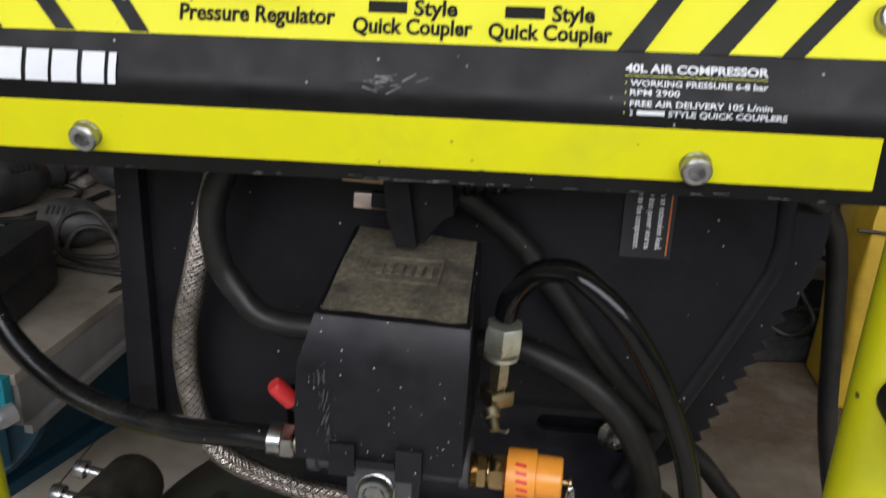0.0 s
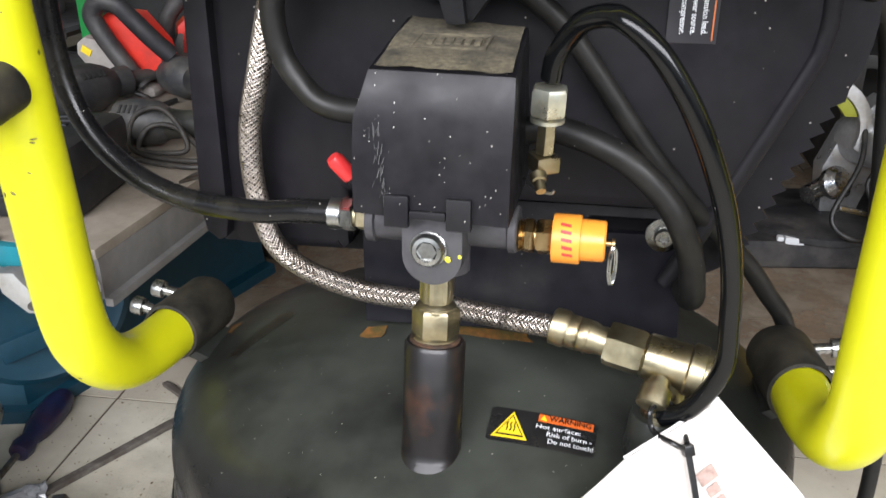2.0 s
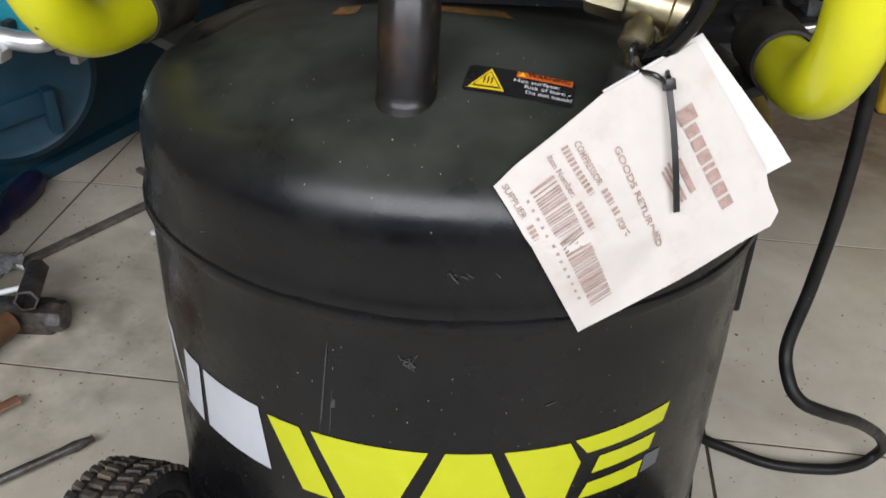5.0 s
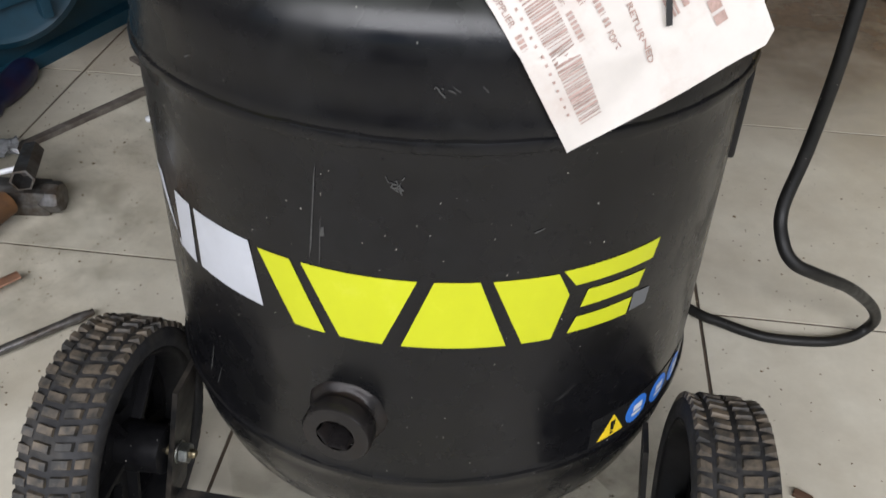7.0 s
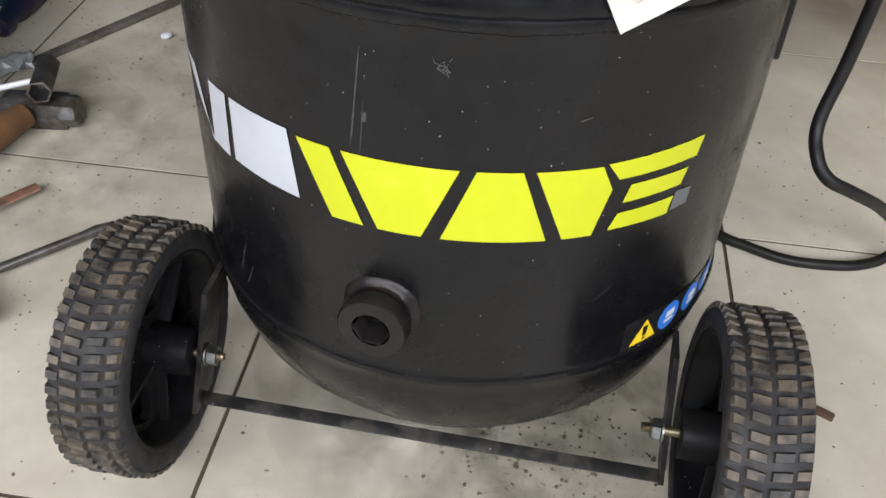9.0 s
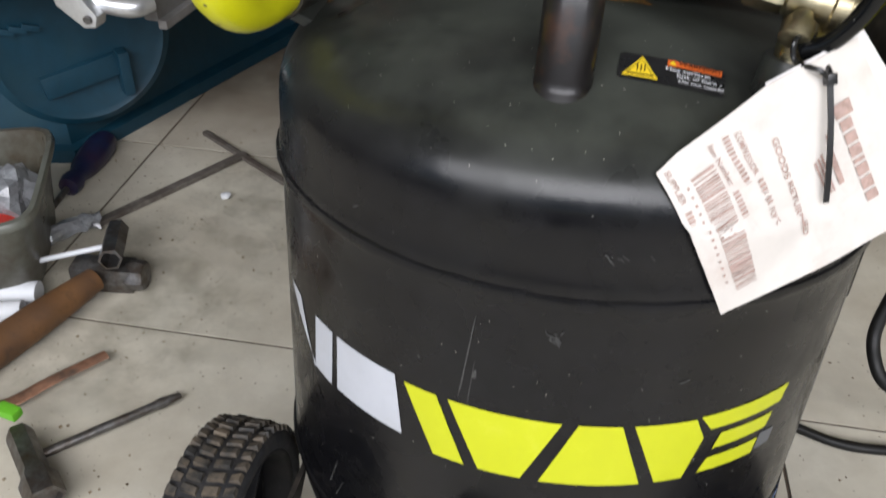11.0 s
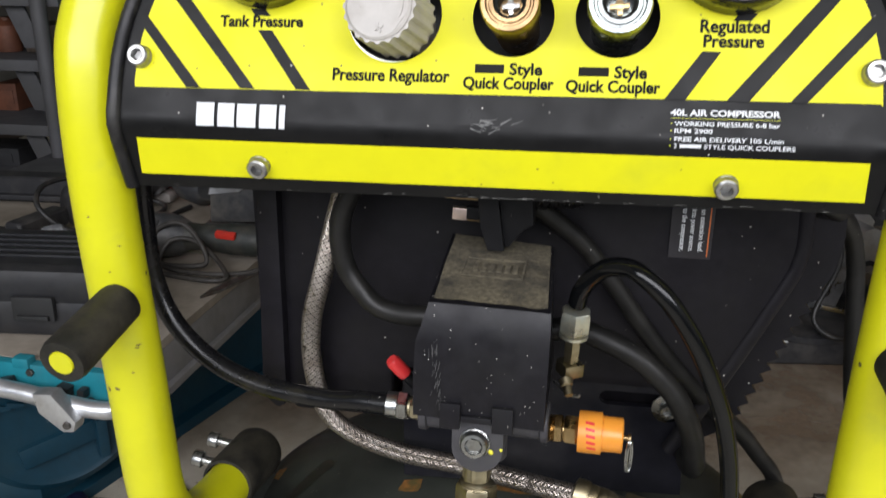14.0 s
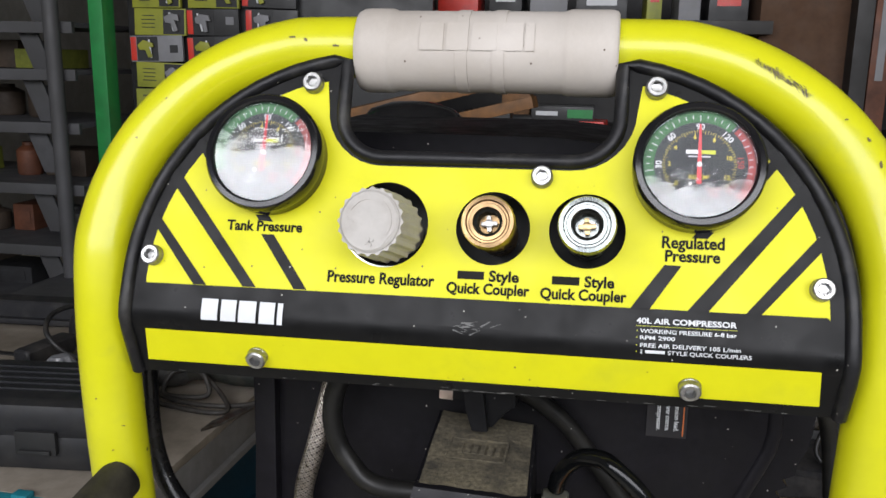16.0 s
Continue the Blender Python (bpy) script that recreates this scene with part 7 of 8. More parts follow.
for v in bm.verts:
    v.co += Vector((noise.noise(v.co * 60), noise.noise(v.co * 60 + Vector((5, 0, 0))), 0)) * 0.008
M_FOIL = material("crumpled_clear_plastic", (0.22, 0.23, 0.24), 0.22, grain=0.3, scale=90, second=(0.2, 0.2, 0.21), patch=50, amount=0.45, spec=0.8)
solo("plastic_wrap", bm, M_FOIL, "crumpled clear plastic on the saw table", "plastic wrap", smooth=0)


def drill(m, label, mat_body, long=0.13):
    """A corded power tool: motor body with vents, gear head, handle and cord."""
    t = thing("power_tool", m, label, "power tool", "power tools on the saw table")
    b = bmesh.new()
    lathe(b, [(0.022, 0), (0.034, 0.008), (0.039, 0.03), (0.038, long * 0.7), (0.030, long * 0.88), (0.021, long)], 28, m @ T(0, 0, 0.040) @ pose(0, 0, 0, 0, 90, 0))
    bd = part("motor_body", b, mat_body, t)
    b = bmesh.new()
    for i in range(5):
        add_box(b, 0.0045, 0.012, 0.004, m @ T(0.050 + i * 0.009, -0.0285, 0.0665) @ pose(0, 0, 0, 44, 0, 0), 0.001)
    part("vent_slots", b, M_PRINTBLACK, bd)
    b = bmesh.new()
    lathe(b, [(0.021, 0), (0.024, 0.01), (0.024, 0.028), (0.014, 0.036), (0.012, 0.06), (0.009, 0.085), (0, 0.085)], 24, m @ T(long - 0.005, 0, 0.040) @ pose(0, 0, 0, 0, 90, 0))
    part("gear_head", b, M_DARK, t)
    b = bmesh.new()
    add_box(b, 0.10, 0.032, 0.030, m @ T(-0.05, 0.006, 0.026) @ pose(0, 0, 0, 0, 0, 14), 0.010, 3)
    part("handle", b, M_DARK, t)
    b = bmesh.new()
    sweep(b, smooth_path([m @ Vector(p) for p in ((-0.09, 0.01, 0.02), (-0.13, -0.01, 0.010), (-0.12, -0.06, 0.006), (-0.02, -0.075, 0.006), (0.09, -0.060, 0.006), (0.16, -0.03, 0.008), (0.13, 0.01, 0.03), (0.05, 0.02, 0.075), (-0.02, 0.02, 0.080), (-0.06, -0.02, 0.06), (-0.03, -0.055, 0.02), (0.06, -0.085, 0.006), (0.19, -0.06, 0.006))], 7), 0.0042, 10)
    part("cord", b, M_CORD, t, "coiled black cord")
    return t


gd = thing("power_tool", T(-0.52, 0.75, 0.334), "dusty grey corded drill with an orange red trigger", "power tool", "power tools on the saw table")
GD = T(-0.600, 0.752, 0.368) @ pose(0, 0, 0, 0, 90, 0)
bm = bmesh.new()
lathe(bm, [(0.012, 0), (0.027, 0.006), (0.033, 0.026), (0.0335, 0.045), (0.030, 0.066), (0.0215, 0.082)], 32, GD)
gbody = part("motor_body", bm, M_GREYTOOL, gd)
bm = bmesh.new()
for i in range(4):
    add_box(bm, 0.0035, 0.012, 0.004, T(-0.5775 + i * 0.0075, 0.730, 0.3915) @ pose(0, 0, 0, 44, 0, 0), 0.001)
part("vent_slots", bm, M_PRINTBLACK, gbody)
bm = bmesh.new()
lathe(bm, [(0.0215, 0.080), (0.0195, 0.10), (0.0205, 0.125), (0.0235, 0.15), (0.0235, 0.185), (0.017, 0.205), (0, 0.206)], 24, GD)
part("handle", bm, material("dusty_green_black", (0.016, 0.019, 0.016), 0.6, grain=0.25, scale=90, second=(0.05, 0.046, 0.036), patch=30, amount=0.45), gd)
bm = bmesh.new()
add_box(bm, 0.030, 0.010, 0.009, T(-0.452, 0.730, 0.381) @ pose(0, 0, 0, 20, 4, 0), 0.003)
part("trigger", bm, M_REDTOOL, gd, "orange red trigger")
bm = bmesh.new()
sweep(bm, smooth_path([(-0.398, 0.752, 0.366), (-0.385, 0.735, 0.350), (-0.400, 0.705, 0.340), (-0.450, 0.682, 0.340), (-0.520, 0.690, 0.340), (-0.560, 0.712, 0.348), (-0.552, 0.722, 0.385), (-0.515, 0.722, 0.398), (-0.485, 0.712, 0.378), (-0.470, 0.700, 0.350), (-0.495, 0.690, 0.346), (-0.540, 0.700, 0.346), (-0.530, 0.718, 0.372), (-0.495, 0.722, 0.372), (-0.455, 0.705, 0.350), (-0.430, 0.670, 0.340), (-0.47, 0.660, 0.340), (-0.58, 0.690, 0.340), (-0.63, 0.74, 0.340)], 7), 0.0036, 10)
part("cord", bm, material("dusty_grey_cord", (0.045, 0.040, 0.034), 0.6, grain=0.3, scale=150, second=(0.02, 0.018, 0.016), patch=40, amount=0.45), gd, "coiled dusty cord")
drill(T(-0.760, 0.830, 0.334) @ pose(0, 0, 0, 0, 0, 65), "dusty black corded tool behind the grey drill", M_DARK, 0.12)
bm = bmesh.new()
prism(bm, [(-0.05, -0.006), (0.03, -0.008), (0.055, 0.0), (0.03, 0.007), (-0.05, 0.004)], 0.004, T(-0.416, 0.668, 0.3345) @ pose(0, 0, 0, 0, 0, 248) @ Matrix.Diagonal((1.15, 1.0, 1.0, 1.0)), 0.001)
solo("chisel_blade", bm, M_IRON, "dark flat tool blade on the saw table", "hand tool")
# a dark jigsaw with a silver band
JG = T(-0.530, 0.940, 0.334) @ Matrix.Scale(1.2, 4) @ T(0, 0, -0.0662)
jig = thing("jigsaw", T(-0.530, 0.940, 0.334), "dark jigsaw with a silver band on the saw table", "power tool")
bm = bmesh.new()
prism(bm, [(-0.022, 0.070), (0.060, 0.075), (0.062, 0.130), (0.040, 0.185), (0.006, 0.188), (-0.016, 0.140)], 0.055, JG @ T(0, 0.02, 0) @ XZ, 0.010)
part("body_shell", bm, M_GREYTOOL, jig, "", smooth=50)
bm = bmesh.new()
prism(bm, [(-0.018, 0.112), (0.026, 0.118), (0.062, 0.140), (0.058, 0.158), (0.022, 0.136), (-0.012, 0.130)], 0.004, JG @ T(0, -0.0345, 0) @ XZ, 0.001)
part("silver_band", bm, M_ALUM, jig, "pale silver band")
bm = bmesh.new()
add_box(bm, 0.034, 0.002, 0.010, JG @ T(0.020, -0.0365, 0.166), 0.0005)
part("name_block", bm, M_WHITE, jig)
bm = bmesh.new()
add_box(bm, 0.09, 0.07, 0.006, JG @ T(0.02, -0.005, 0.0692), 0.002)
part("sole", bm, M_IRON, jig, "steel sole")
# circular saws: guard, motor, loop handle
def circular_saw(m, label, mat_, base_mat):
    t = thing("circular_saw", m, label, "circular saw", "circular saws behind the table")
    b = bmesh.new()
    prism(b, [(0.085 * math.cos(radians(a)), 0.085 * math.sin(radians(a))) for a in range(-20, 201, 10)], 0.055, m @ T(0, 0, 0.085) @ XZ, 0.008)
    part("blade_guard", b, base_mat, t, "", smooth=50)
    b = bmesh.new()
    add_box(b, 0.24, 0.13, 0.006, m @ T(0.02, -0.02, 0.046), 0.002)
    part("sole_plate", b, M_ALUM, t, "pale metal sole plate")
    b = bmesh.new()
    lathe(b, [(0.042, 0), (0.045, 0.02), (0.043, 0.08), (0.030, 0.10), (0, 0.10)], 28, m @ T(0.01, -0.03, 0.105) @ pose(0, 0, 0, 90, 0, 0))
    part("motor", b, mat_, t, "")
    b = bmesh.new()
    sweep(b, smooth_path([m @ Vector(p) for p in ((-0.085, -0.03, 0.10), (-0.075, -0.035, 0.165), (-0.02, -0.04, 0.205), (0.05, -0.04, 0.195), (0.10, -0.035, 0.14), (0.115, -0.03, 0.09))], 6), 0.0155, 14)
    part("loop_handle", b, M_DARK, t, "black loop handle")
    b = bmesh.new()
    prism(b, [(-0.075, 0.10), (-0.06, 0.155), (-0.01, 0.185), (0.045, 0.175), (0.085, 0.13), (0.09, 0.09), (0.0, 0.085)], 0.05, m @ T(0, -0.005, 0) @ XZ, 0.010)
    part("body_shell", b, mat_, t, "", smooth=50)
    return t


RS = T(-0.71, 1.0, 0.334)
rsaw = thing("circular_saw", RS, "red and black circular saw with a pale dusty guard", "circular saw", "circular saws behind the table")
bm = bmesh.new()
prism(bm, [(-0.777, 0.440), (-0.772, 0.458), (-0.740, 0.476), (-0.700, 0.472), (-0.660, 0.425), (-0.652, 0.390), (-0.690, 0.368), (-0.725, 0.385)], 0.060, T(0, 1.060, 0) @ XZ, 0.010)
part("body_shell", bm, M_REDTOOL, rsaw, "red plastic body", smooth=50)
bm = bmesh.new()
prism(bm, [(-0.806, 0.405), (-0.803, 0.425), (-0.786, 0.436), (-0.768, 0.430), (-0.735, 0.392), (-0.700, 0.366), (-0.672, 0.352), (-0.672, 0.337), (-0.735, 0.3345), (-0.762, 0.350)], 0.045, T(0, 1.040, 0) @ XZ, 0.008)
part("blade_guard", bm, material("pale_grey_guard", (0.30, 0.275, 0.25), 0.6, grain=0.12, scale=60, second=(0.20, 0.18, 0.155), patch=20, amount=0.4), rsaw, "pale dusty blade guard", smooth=50)
bm = bmesh.new()
sweep(bm, smooth_path([(-0.686, 0.985, 0.358), (-0.715, 0.982, 0.400), (-0.744, 0.980, 0.446), (-0.755, 0.980, 0.474), (-0.738, 0.981, 0.494), (-0.712, 0.984, 0.490), (-0.693, 0.990, 0.468), (-0.664, 1.000, 0.432), (-0.640, 1.010, 0.405)], 6), 0.0155, 14)
part("loop_handle", bm, M_DARK, rsaw, "black loop handle")
bm = bmesh.new()
lathe(bm, [(0.030, 0), (0.034, 0.012), (0.034, 0.060), (0.022, 0.075), (0, 0.075)], 24, along((-0.655, 1.03, 0.372), (-0.590, 0.985, 0.372)))
part("motor", bm, M_GREYTOOL, rsaw, "grey motor end")
bm = bmesh.new()
add_box(bm, 0.018, 0.002, 0.012, T(-0.785, 0.9935, 0.412) @ pose(0, 0, 0, 0, 30, 0), 0.0005)
part("warning_patch", bm, M_SIGNY, rsaw, "small yellow sticker")
circular_saw(T(-0.640, 1.22, 0.290) @ pose(0, 0, 0, 0, -10, 30), "red circular saw with a silver sole", M_REDTOOL, M_GREYTOOL)
bench = thing("low_bench", T(-0.85, 1.30, 0), "dark low bench behind the table saw", "bench")
bm = bmesh.new()
add_box(bm, 0.75, 0.45, 0.030, T(-0.85, 1.30, 0.2755), 0.004)
part("bench_top", bm, M_SHELF, bench)
bm = bmesh.new()
add_box(bm, 0.72, 0.42, 0.20, T(-0.85, 1.30, 0.160), 0.006)
part("bench_body", bm, M_DARK, bench)
for x in (-1.18, -0.52):
    for y in (1.12, 1.48):
        bm = bmesh.new()
        add_box(bm, 0.045, 0.045, 0.060, T(x, y, 0.030), 0.004)
        part("bench_foot", bm, M_DARK, bench)

# ---- steel rack and hanging packages at the back left ----
RK = T(-1.184, 1.45, 0)
rack = thing("steel_rack", RK, "grey stepped steel rack full of dark clutter", "rack")
for x, y, r in ((0.0, 0.0, 0.018), (0.065, 0.12, 0.011), (-0.62, 0.0, 0.018), (-0.62, 0.4, 0.018)):
    bm = bmesh.new()
    lathe(bm, [(r, 0.0), (r, 1.75), (0, 1.752)], 14, RK @ T(x, y, 0))
    part("post", bm, M_SHELF, rack, "grey round post")
for i, z in enumerate((0.205, 0.352, 0.505, 0.652, 0.776, 0.884, 1.01, 1.14)):
    bm = bmesh.new()
    add_box(bm, 0.68, 0.38, 0.012, RK @ T(-0.30, 0.21, z), 0.002)
    add_box(bm, 0.68, 0.012, 0.026, RK @ T(-0.30, 0.022, z - 0.006), 0.002)
    part("shelf", bm, M_SHELF, rack, "grey steel shelf")
    for sx in (-0.085, -0.36):
        bm = bmesh.new()
        prism(bm, [(-0.04, -0.005), (0.01, -0.005), (0.05, -0.105), (0.0, -0.105)], 0.008, RK @ T(sx, 0.06, z - 0.012) @ XZ, 0.001)
        part("brace", bm, M_SHELF, rack, "slanted grey brace")
rs = random.Random(21)
M_CLUT = [material("clutter_" + n_, c, 0.6, grain=0.2, scale=50, second=tuple(v * 0.5 for v in c), patch=14, amount=0.45) for n_, c in (("charcoal", (0.03, 0.03, 0.032)), ("brown", (0.07, 0.05, 0.035)), ("grey", (0.10, 0.10, 0.10)), ("olive", (0.20, 0.22, 0.03)), ("rust", (0.14, 0.05, 0.025)))]


def clutter_box(name, m, sx, sy, sz, mat_, label, category):
    b = bmesh.new()
    add_box(b, sx, sy, sz, T(0, 0, sz / 2), min(sx, sy, sz) * 0.08)
    add_box(b, sx * 0.7, 0.002, sz * 0.5, T(0, -sy / 2 - 0.0012, sz / 2), 0.0004)
    return solo(name, b, mat_, label, category, "things on the steel rack", m=m)


for z in (0.211, 0.358, 0.511, 0.658, 0.782):
    x = -0.60
    while x < -0.10:
        w = rs.uniform(0.06, 0.15)
        if rs.random() < 0.75:
            h = rs.uniform(0.04, 0.085)
            m = RK @ T(x + w / 2, 0.20 + rs.uniform(-0.03, 0.05), z + 0.0005)
            if rs.random() < 0.45:
                b = bmesh.new()
                r = min(w * 0.42, 0.045)
                lathe(b, [(r * 0.9, 0), (r, 0.006), (r, h * 0.75), (r * 0.5, h * 0.9), (r * 0.5, h), (0, h)], 18)
                solo("tin", b, rs.choice(M_CLUT), "dull tin on a grey steel shelf", "tin", "things on the steel rack", m=m)
            else:
                clutter_box("parts_box", m, w * 0.9, 0.12, h, rs.choice(M_CLUT), "dull parts box on a grey steel shelf", "box")
        x += w + 0.01
bm = bmesh.new()
add_box(bm, 0.036, 0.05, 1.9, T(-1.100, 1.52, 0.95), 0.003)
solo("green_post", bm, M_GREEN, "bright green painted steel post", "post")
bm = bmesh.new()
add_box(bm, 0.75, 0.015, 1.5, T(-0.70, 1.60, 0.88), 0.003)
add_box(bm, 0.75, 0.30, 0.08, T(-0.70, 1.66, 0.04), 0.003)
solo("display_board", bm, M_PRINTBLACK, "dark hook board for packaged tools", "display board")
for ci, x in enumerate((-0.985, -0.845, -0.70)):
    for ri in range(9):
        z = 1.02 - ri * 0.062
        mm = T(x + rs.uniform(-0.006, 0.006), 1.575 - 0.004 * (ri % 2), z) @ pose(0, 0, 0, rs.uniform(-4, 4), rs.uniform(-2, 2), rs.uniform(-4, 4))
        lime = (ci == 0 and ri % 3 != 0) or (ci == 1 and ri % 4 == 1)
        dark = ci > 0 and not lime and rs.random() < 0.75
        p = thing("tool_package", mm, ("lime yellow and black carded tool package" if lime else "black carded tool package with a red end" if dark else "grey carded tool package with a red end") + " on a hook", "package", "hanging tool packages")
        wd, ht = 0.134 * rs.uniform(0.92, 1.0), 0.062 * rs.uniform(0.94, 1.0)
        b = bmesh.new()
        add_box(b, wd, 0.010, ht, mm, 0.0015)
        part("card", b, M_PACKLIME if lime else M_PRINTBLACK if dark else M_PACKGREY, p)
        # the dark part of the print, with the tool's pale shape on it
        x0, x1 = (0.008, wd / 2 - 0.004) if lime else (-wd / 2 + 0.017, 0.004)
        b = bmesh.new()
        add_box(b, x1 - x0, 0.0008, ht * 0.92, mm @ T((x0 + x1) / 2, -0.0052, 0))
        part("dark_print", b, M_PRINTBLACK, p)
        if not lime:
            b = bmesh.new()
            add_box(b, 0.014, 0.0108, ht * 0.9, mm @ T(-wd / 2 + 0.0085, -0.0008, 0), 0.001)
            part("red_end", b, M_REDTOOL, p, "red end band")
            b = bmesh.new()
            add_box(b, 0.020, 0.0008, 0.018, mm @ T(wd / 2 - 0.022, -0.0053, rs.uniform(-0.01, 0.01)))
            part("print_bar", b, M_PRINTBLACK if not dark else M_PACKGREY, p)
        else:
            for q in range(4):
                b = bmesh.new()
                add_box(b, rs.uniform(0.026, 0.040), 0.0005, 0.0022, mm @ T(-0.030, -0.0053, 0.014 - q * 0.009))
                part("print_bar", b, M_PRINTBLACK, p)
        cx = (x0 + x1) / 2
        b = bmesh.new()
        prism(b, [(cx + px * 0.62 + rs.uniform(-0.002, 0.002), pz * 0.9 + rs.uniform(-0.002, 0.002)) for px, pz in ((-0.032, 0.010), (-0.010, 0.022), (0.024, 0.016), (0.030, 0.004), (0.012, 0.002), (0.022, -0.022), (0.006, -0.024), (-0.006, -0.004), (-0.028, -0.002))], 0.006, mm @ T(0, -0.0085, 0) @ XZ, 0.0015)
        part("blister", b, M_PACKLIME if ri % 2 else M_PACKGREY, p, "tool in its blister")
        b = bmesh.new()
        add_box(b, 0.004, 0.0016, ht * 0.7, mm @ T(cx + rs.uniform(-0.012, 0.012), -0.012, 0) @ pose(0, 0, 0, 0, rs.uniform(-25, 25), 0), 0.0004)
        part("tool_bit", b, M_WHITE, p, "pale metal bit")

# ---- shelves and boxes across the back ----
M_BOARD = material("black_shelf_board", (0.018, 0.017, 0.016), 0.6, grain=0.2, scale=30, second=(0.03, 0.026, 0.022), patch=5, amount=0.4)
shelves = thing("back_shelves", T(0.62, 1.95, 0), "dark shelving along the back", "shelves")
for z in (0.30, 0.632, 0.90, 1.20):
    bm = bmesh.new()
    if z == 0.90:
        add_box(bm, 0.86, 0.5, 0.03, T(0.0, 1.95, z), 0.003)
    else:
        add_box(bm, 2.1, 0.5, 0.03, T(0.62, 1.95, z), 0.003)
    part("shelf", bm, M_BOARD, shelves)
for x in (-0.45, 0.62, 1.69):
    bm = bmesh.new()
    add_box(bm, 0.036, 0.506, 1.5, T(x, 1.95, 0.75), 0.003)
    part("upright", bm, M_BOARD, shelves)
bm = bmesh.new()
add_box(bm, 2.1, 0.02, 1.5, T(0.62, 2.211, 0.75), 0.003)
part("back_panel", bm, M_BOARD, shelves)


def carton(name, x, y, z, sx, sy, sz, mat_, label, turn=0, bars=()):
    m = T(x, y, z) @ pose(0, 0, 0, 0, 0, turn)
    t = thing(name, m, label, "box", "boxes on the back shelves")
    b = bmesh.new()
    add_box(b, sx, sy, sz, m @ T(0, 0, sz / 2), 0.002)
    part("box_body", b, mat_, t)
    b = bmesh.new()
    add_box(b, sx * 0.98, 0.004, 0.002, m @ T(0, -sy * 0.2, sz + 0.0005))
    part("flap_edge", b, M_PRINTBLACK, t)
    for bx, bz, bw, bh, bmat in bars:
        b = bmesh.new()
        add_box(b, bw * sx, 0.0012, bh * sz, m @ T(bx * sx, -sy / 2 - 0.0005, (0.5 + bz) * sz))
        part("print_bar", b, bmat, t)
    return t


carton("printed_carton", -0.030, 1.78, 0.6475, 0.135, 0.12, 0.030, M_PRINTBLACK, "black printed carton with white label", 4, ((0.0, 0.0, 0.8, 0.3, M_WHITE),))
carton("printed_carton", 0.045, 1.77, 0.6475, 0.06, 0.10, 0.032, M_REDTOOL, "red and white printed carton", -6, ((0.1, 0, 0.5, 0.7, M_WHITE),))
carton("printed_carton", -0.030, 1.79, 0.679, 0.150, 0.12, 0.034, M_PRINTBLACK, "black carton with a green label", 0, ((0.28, 0.0, 0.4, 0.6, M_GREEN), (-0.25, 0, 0.35, 0.3, M_WHITE)))
carton("printed_carton", -0.150, 1.86, 0.6475, 0.07, 0.12, 0.115, M_WOOD, "plain orange brown carton", 0)
for sx, sy, sz, m in ((0.42, 0.06, 0.03, T(-0.38, 1.50, 0.722) @ pose(0, 0, 0, 0, -14, 10)), (0.30, 0.05, 0.025, T(-0.22, 1.46, 0.700) @ pose(0, 0, 0, 0, -14, -8)), (0.05, 0.05, 0.70, T(-0.30, 1.56, 0.35))):
    bm = bmesh.new()
    add_box(bm, sx, sy, sz, m, 0.003)
    solo("timber_offcut", bm, M_WOOD, "orange brown timber offcut leaning at the back", "timber", "timber offcuts")
bm = bmesh.new()
add_box(bm, 0.12, 0.08, 0.05, T(-0.215, 1.76, 0.6735), 0.006)
lathe(bm, [(0.016, 0), (0.016, 0.05), (0, 0.05)], 14, T(-0.15, 1.74, 0.675) @ pose(0, 0, 0, 0, 90, 0))
solo("shelf_tool", bm, M_GREYTOOL, "small grey tool on the back shelf", "power tool")
carton("cardboard_box", 0.500, 1.90, 0.6475, 0.195, 0.30, 0.50, M_CARD, "tall plain brown cardboard box", 2)
carton("red_carton", 0.660, 1.74, 0.6475, 0.042, 0.07, 0.40, M_CLUT[4], "tall narrow dull red carton with pale bars", 5, ((0, 0.1, 0.4, 0.5, M_PACKGREY),))
carton("grey_carton", 0.860, 1.82, 0.6475, 0.10, 0.12, 0.22, M_PACKGREY, "plain pale grey carton", 0, ((0, 0, 0.6, 0.3, M_PRINTBLACK),))
carton("lime_carton", 0.905, 1.73, 0.6475, 0.05, 0.10, 0.06, M_PACKLIME, "small plain lime carton", 0)
for i, (x, mat_, w) in enumerate(((-0.30, M_REDTOOL, 0.10), (-0.18, M_PRINTBLACK, 0.08), (-0.08, M_PACKGREY, 0.09), (0.05, M_PRINTBLACK, 0.12), (0.17, M_PACKLIME, 0.035), (0.25, M_PACKGREY, 0.05), (0.34, M_PRINTBLACK, 0.09))):
    carton("upper_carton", x, 1.85, 0.9155, w, 0.12, 0.09 + 0.02 * (i % 3), mat_, "small carton on the upper back shelf", rs.uniform(-5, 5), ((0, 0.0, 0.6, 0.2, M_WHITE if i % 2 else M_REDTOOL),))
bm = bmesh.new()
sweep(bm, smooth_path([(0.74, 1.62, 0.93), (0.76, 1.60, 0.87), (0.80, 1.60, 0.86), (0.77, 1.60, 0.75), (0.78, 1.60, 0.62), (0.79, 1.60, 0.40), (0.79, 1.62, 0.0)], 6), 0.012, 12)
solo("bent_bar", bm, M_SHELF, "dark bent metal bar standing before the shelves", "bar")

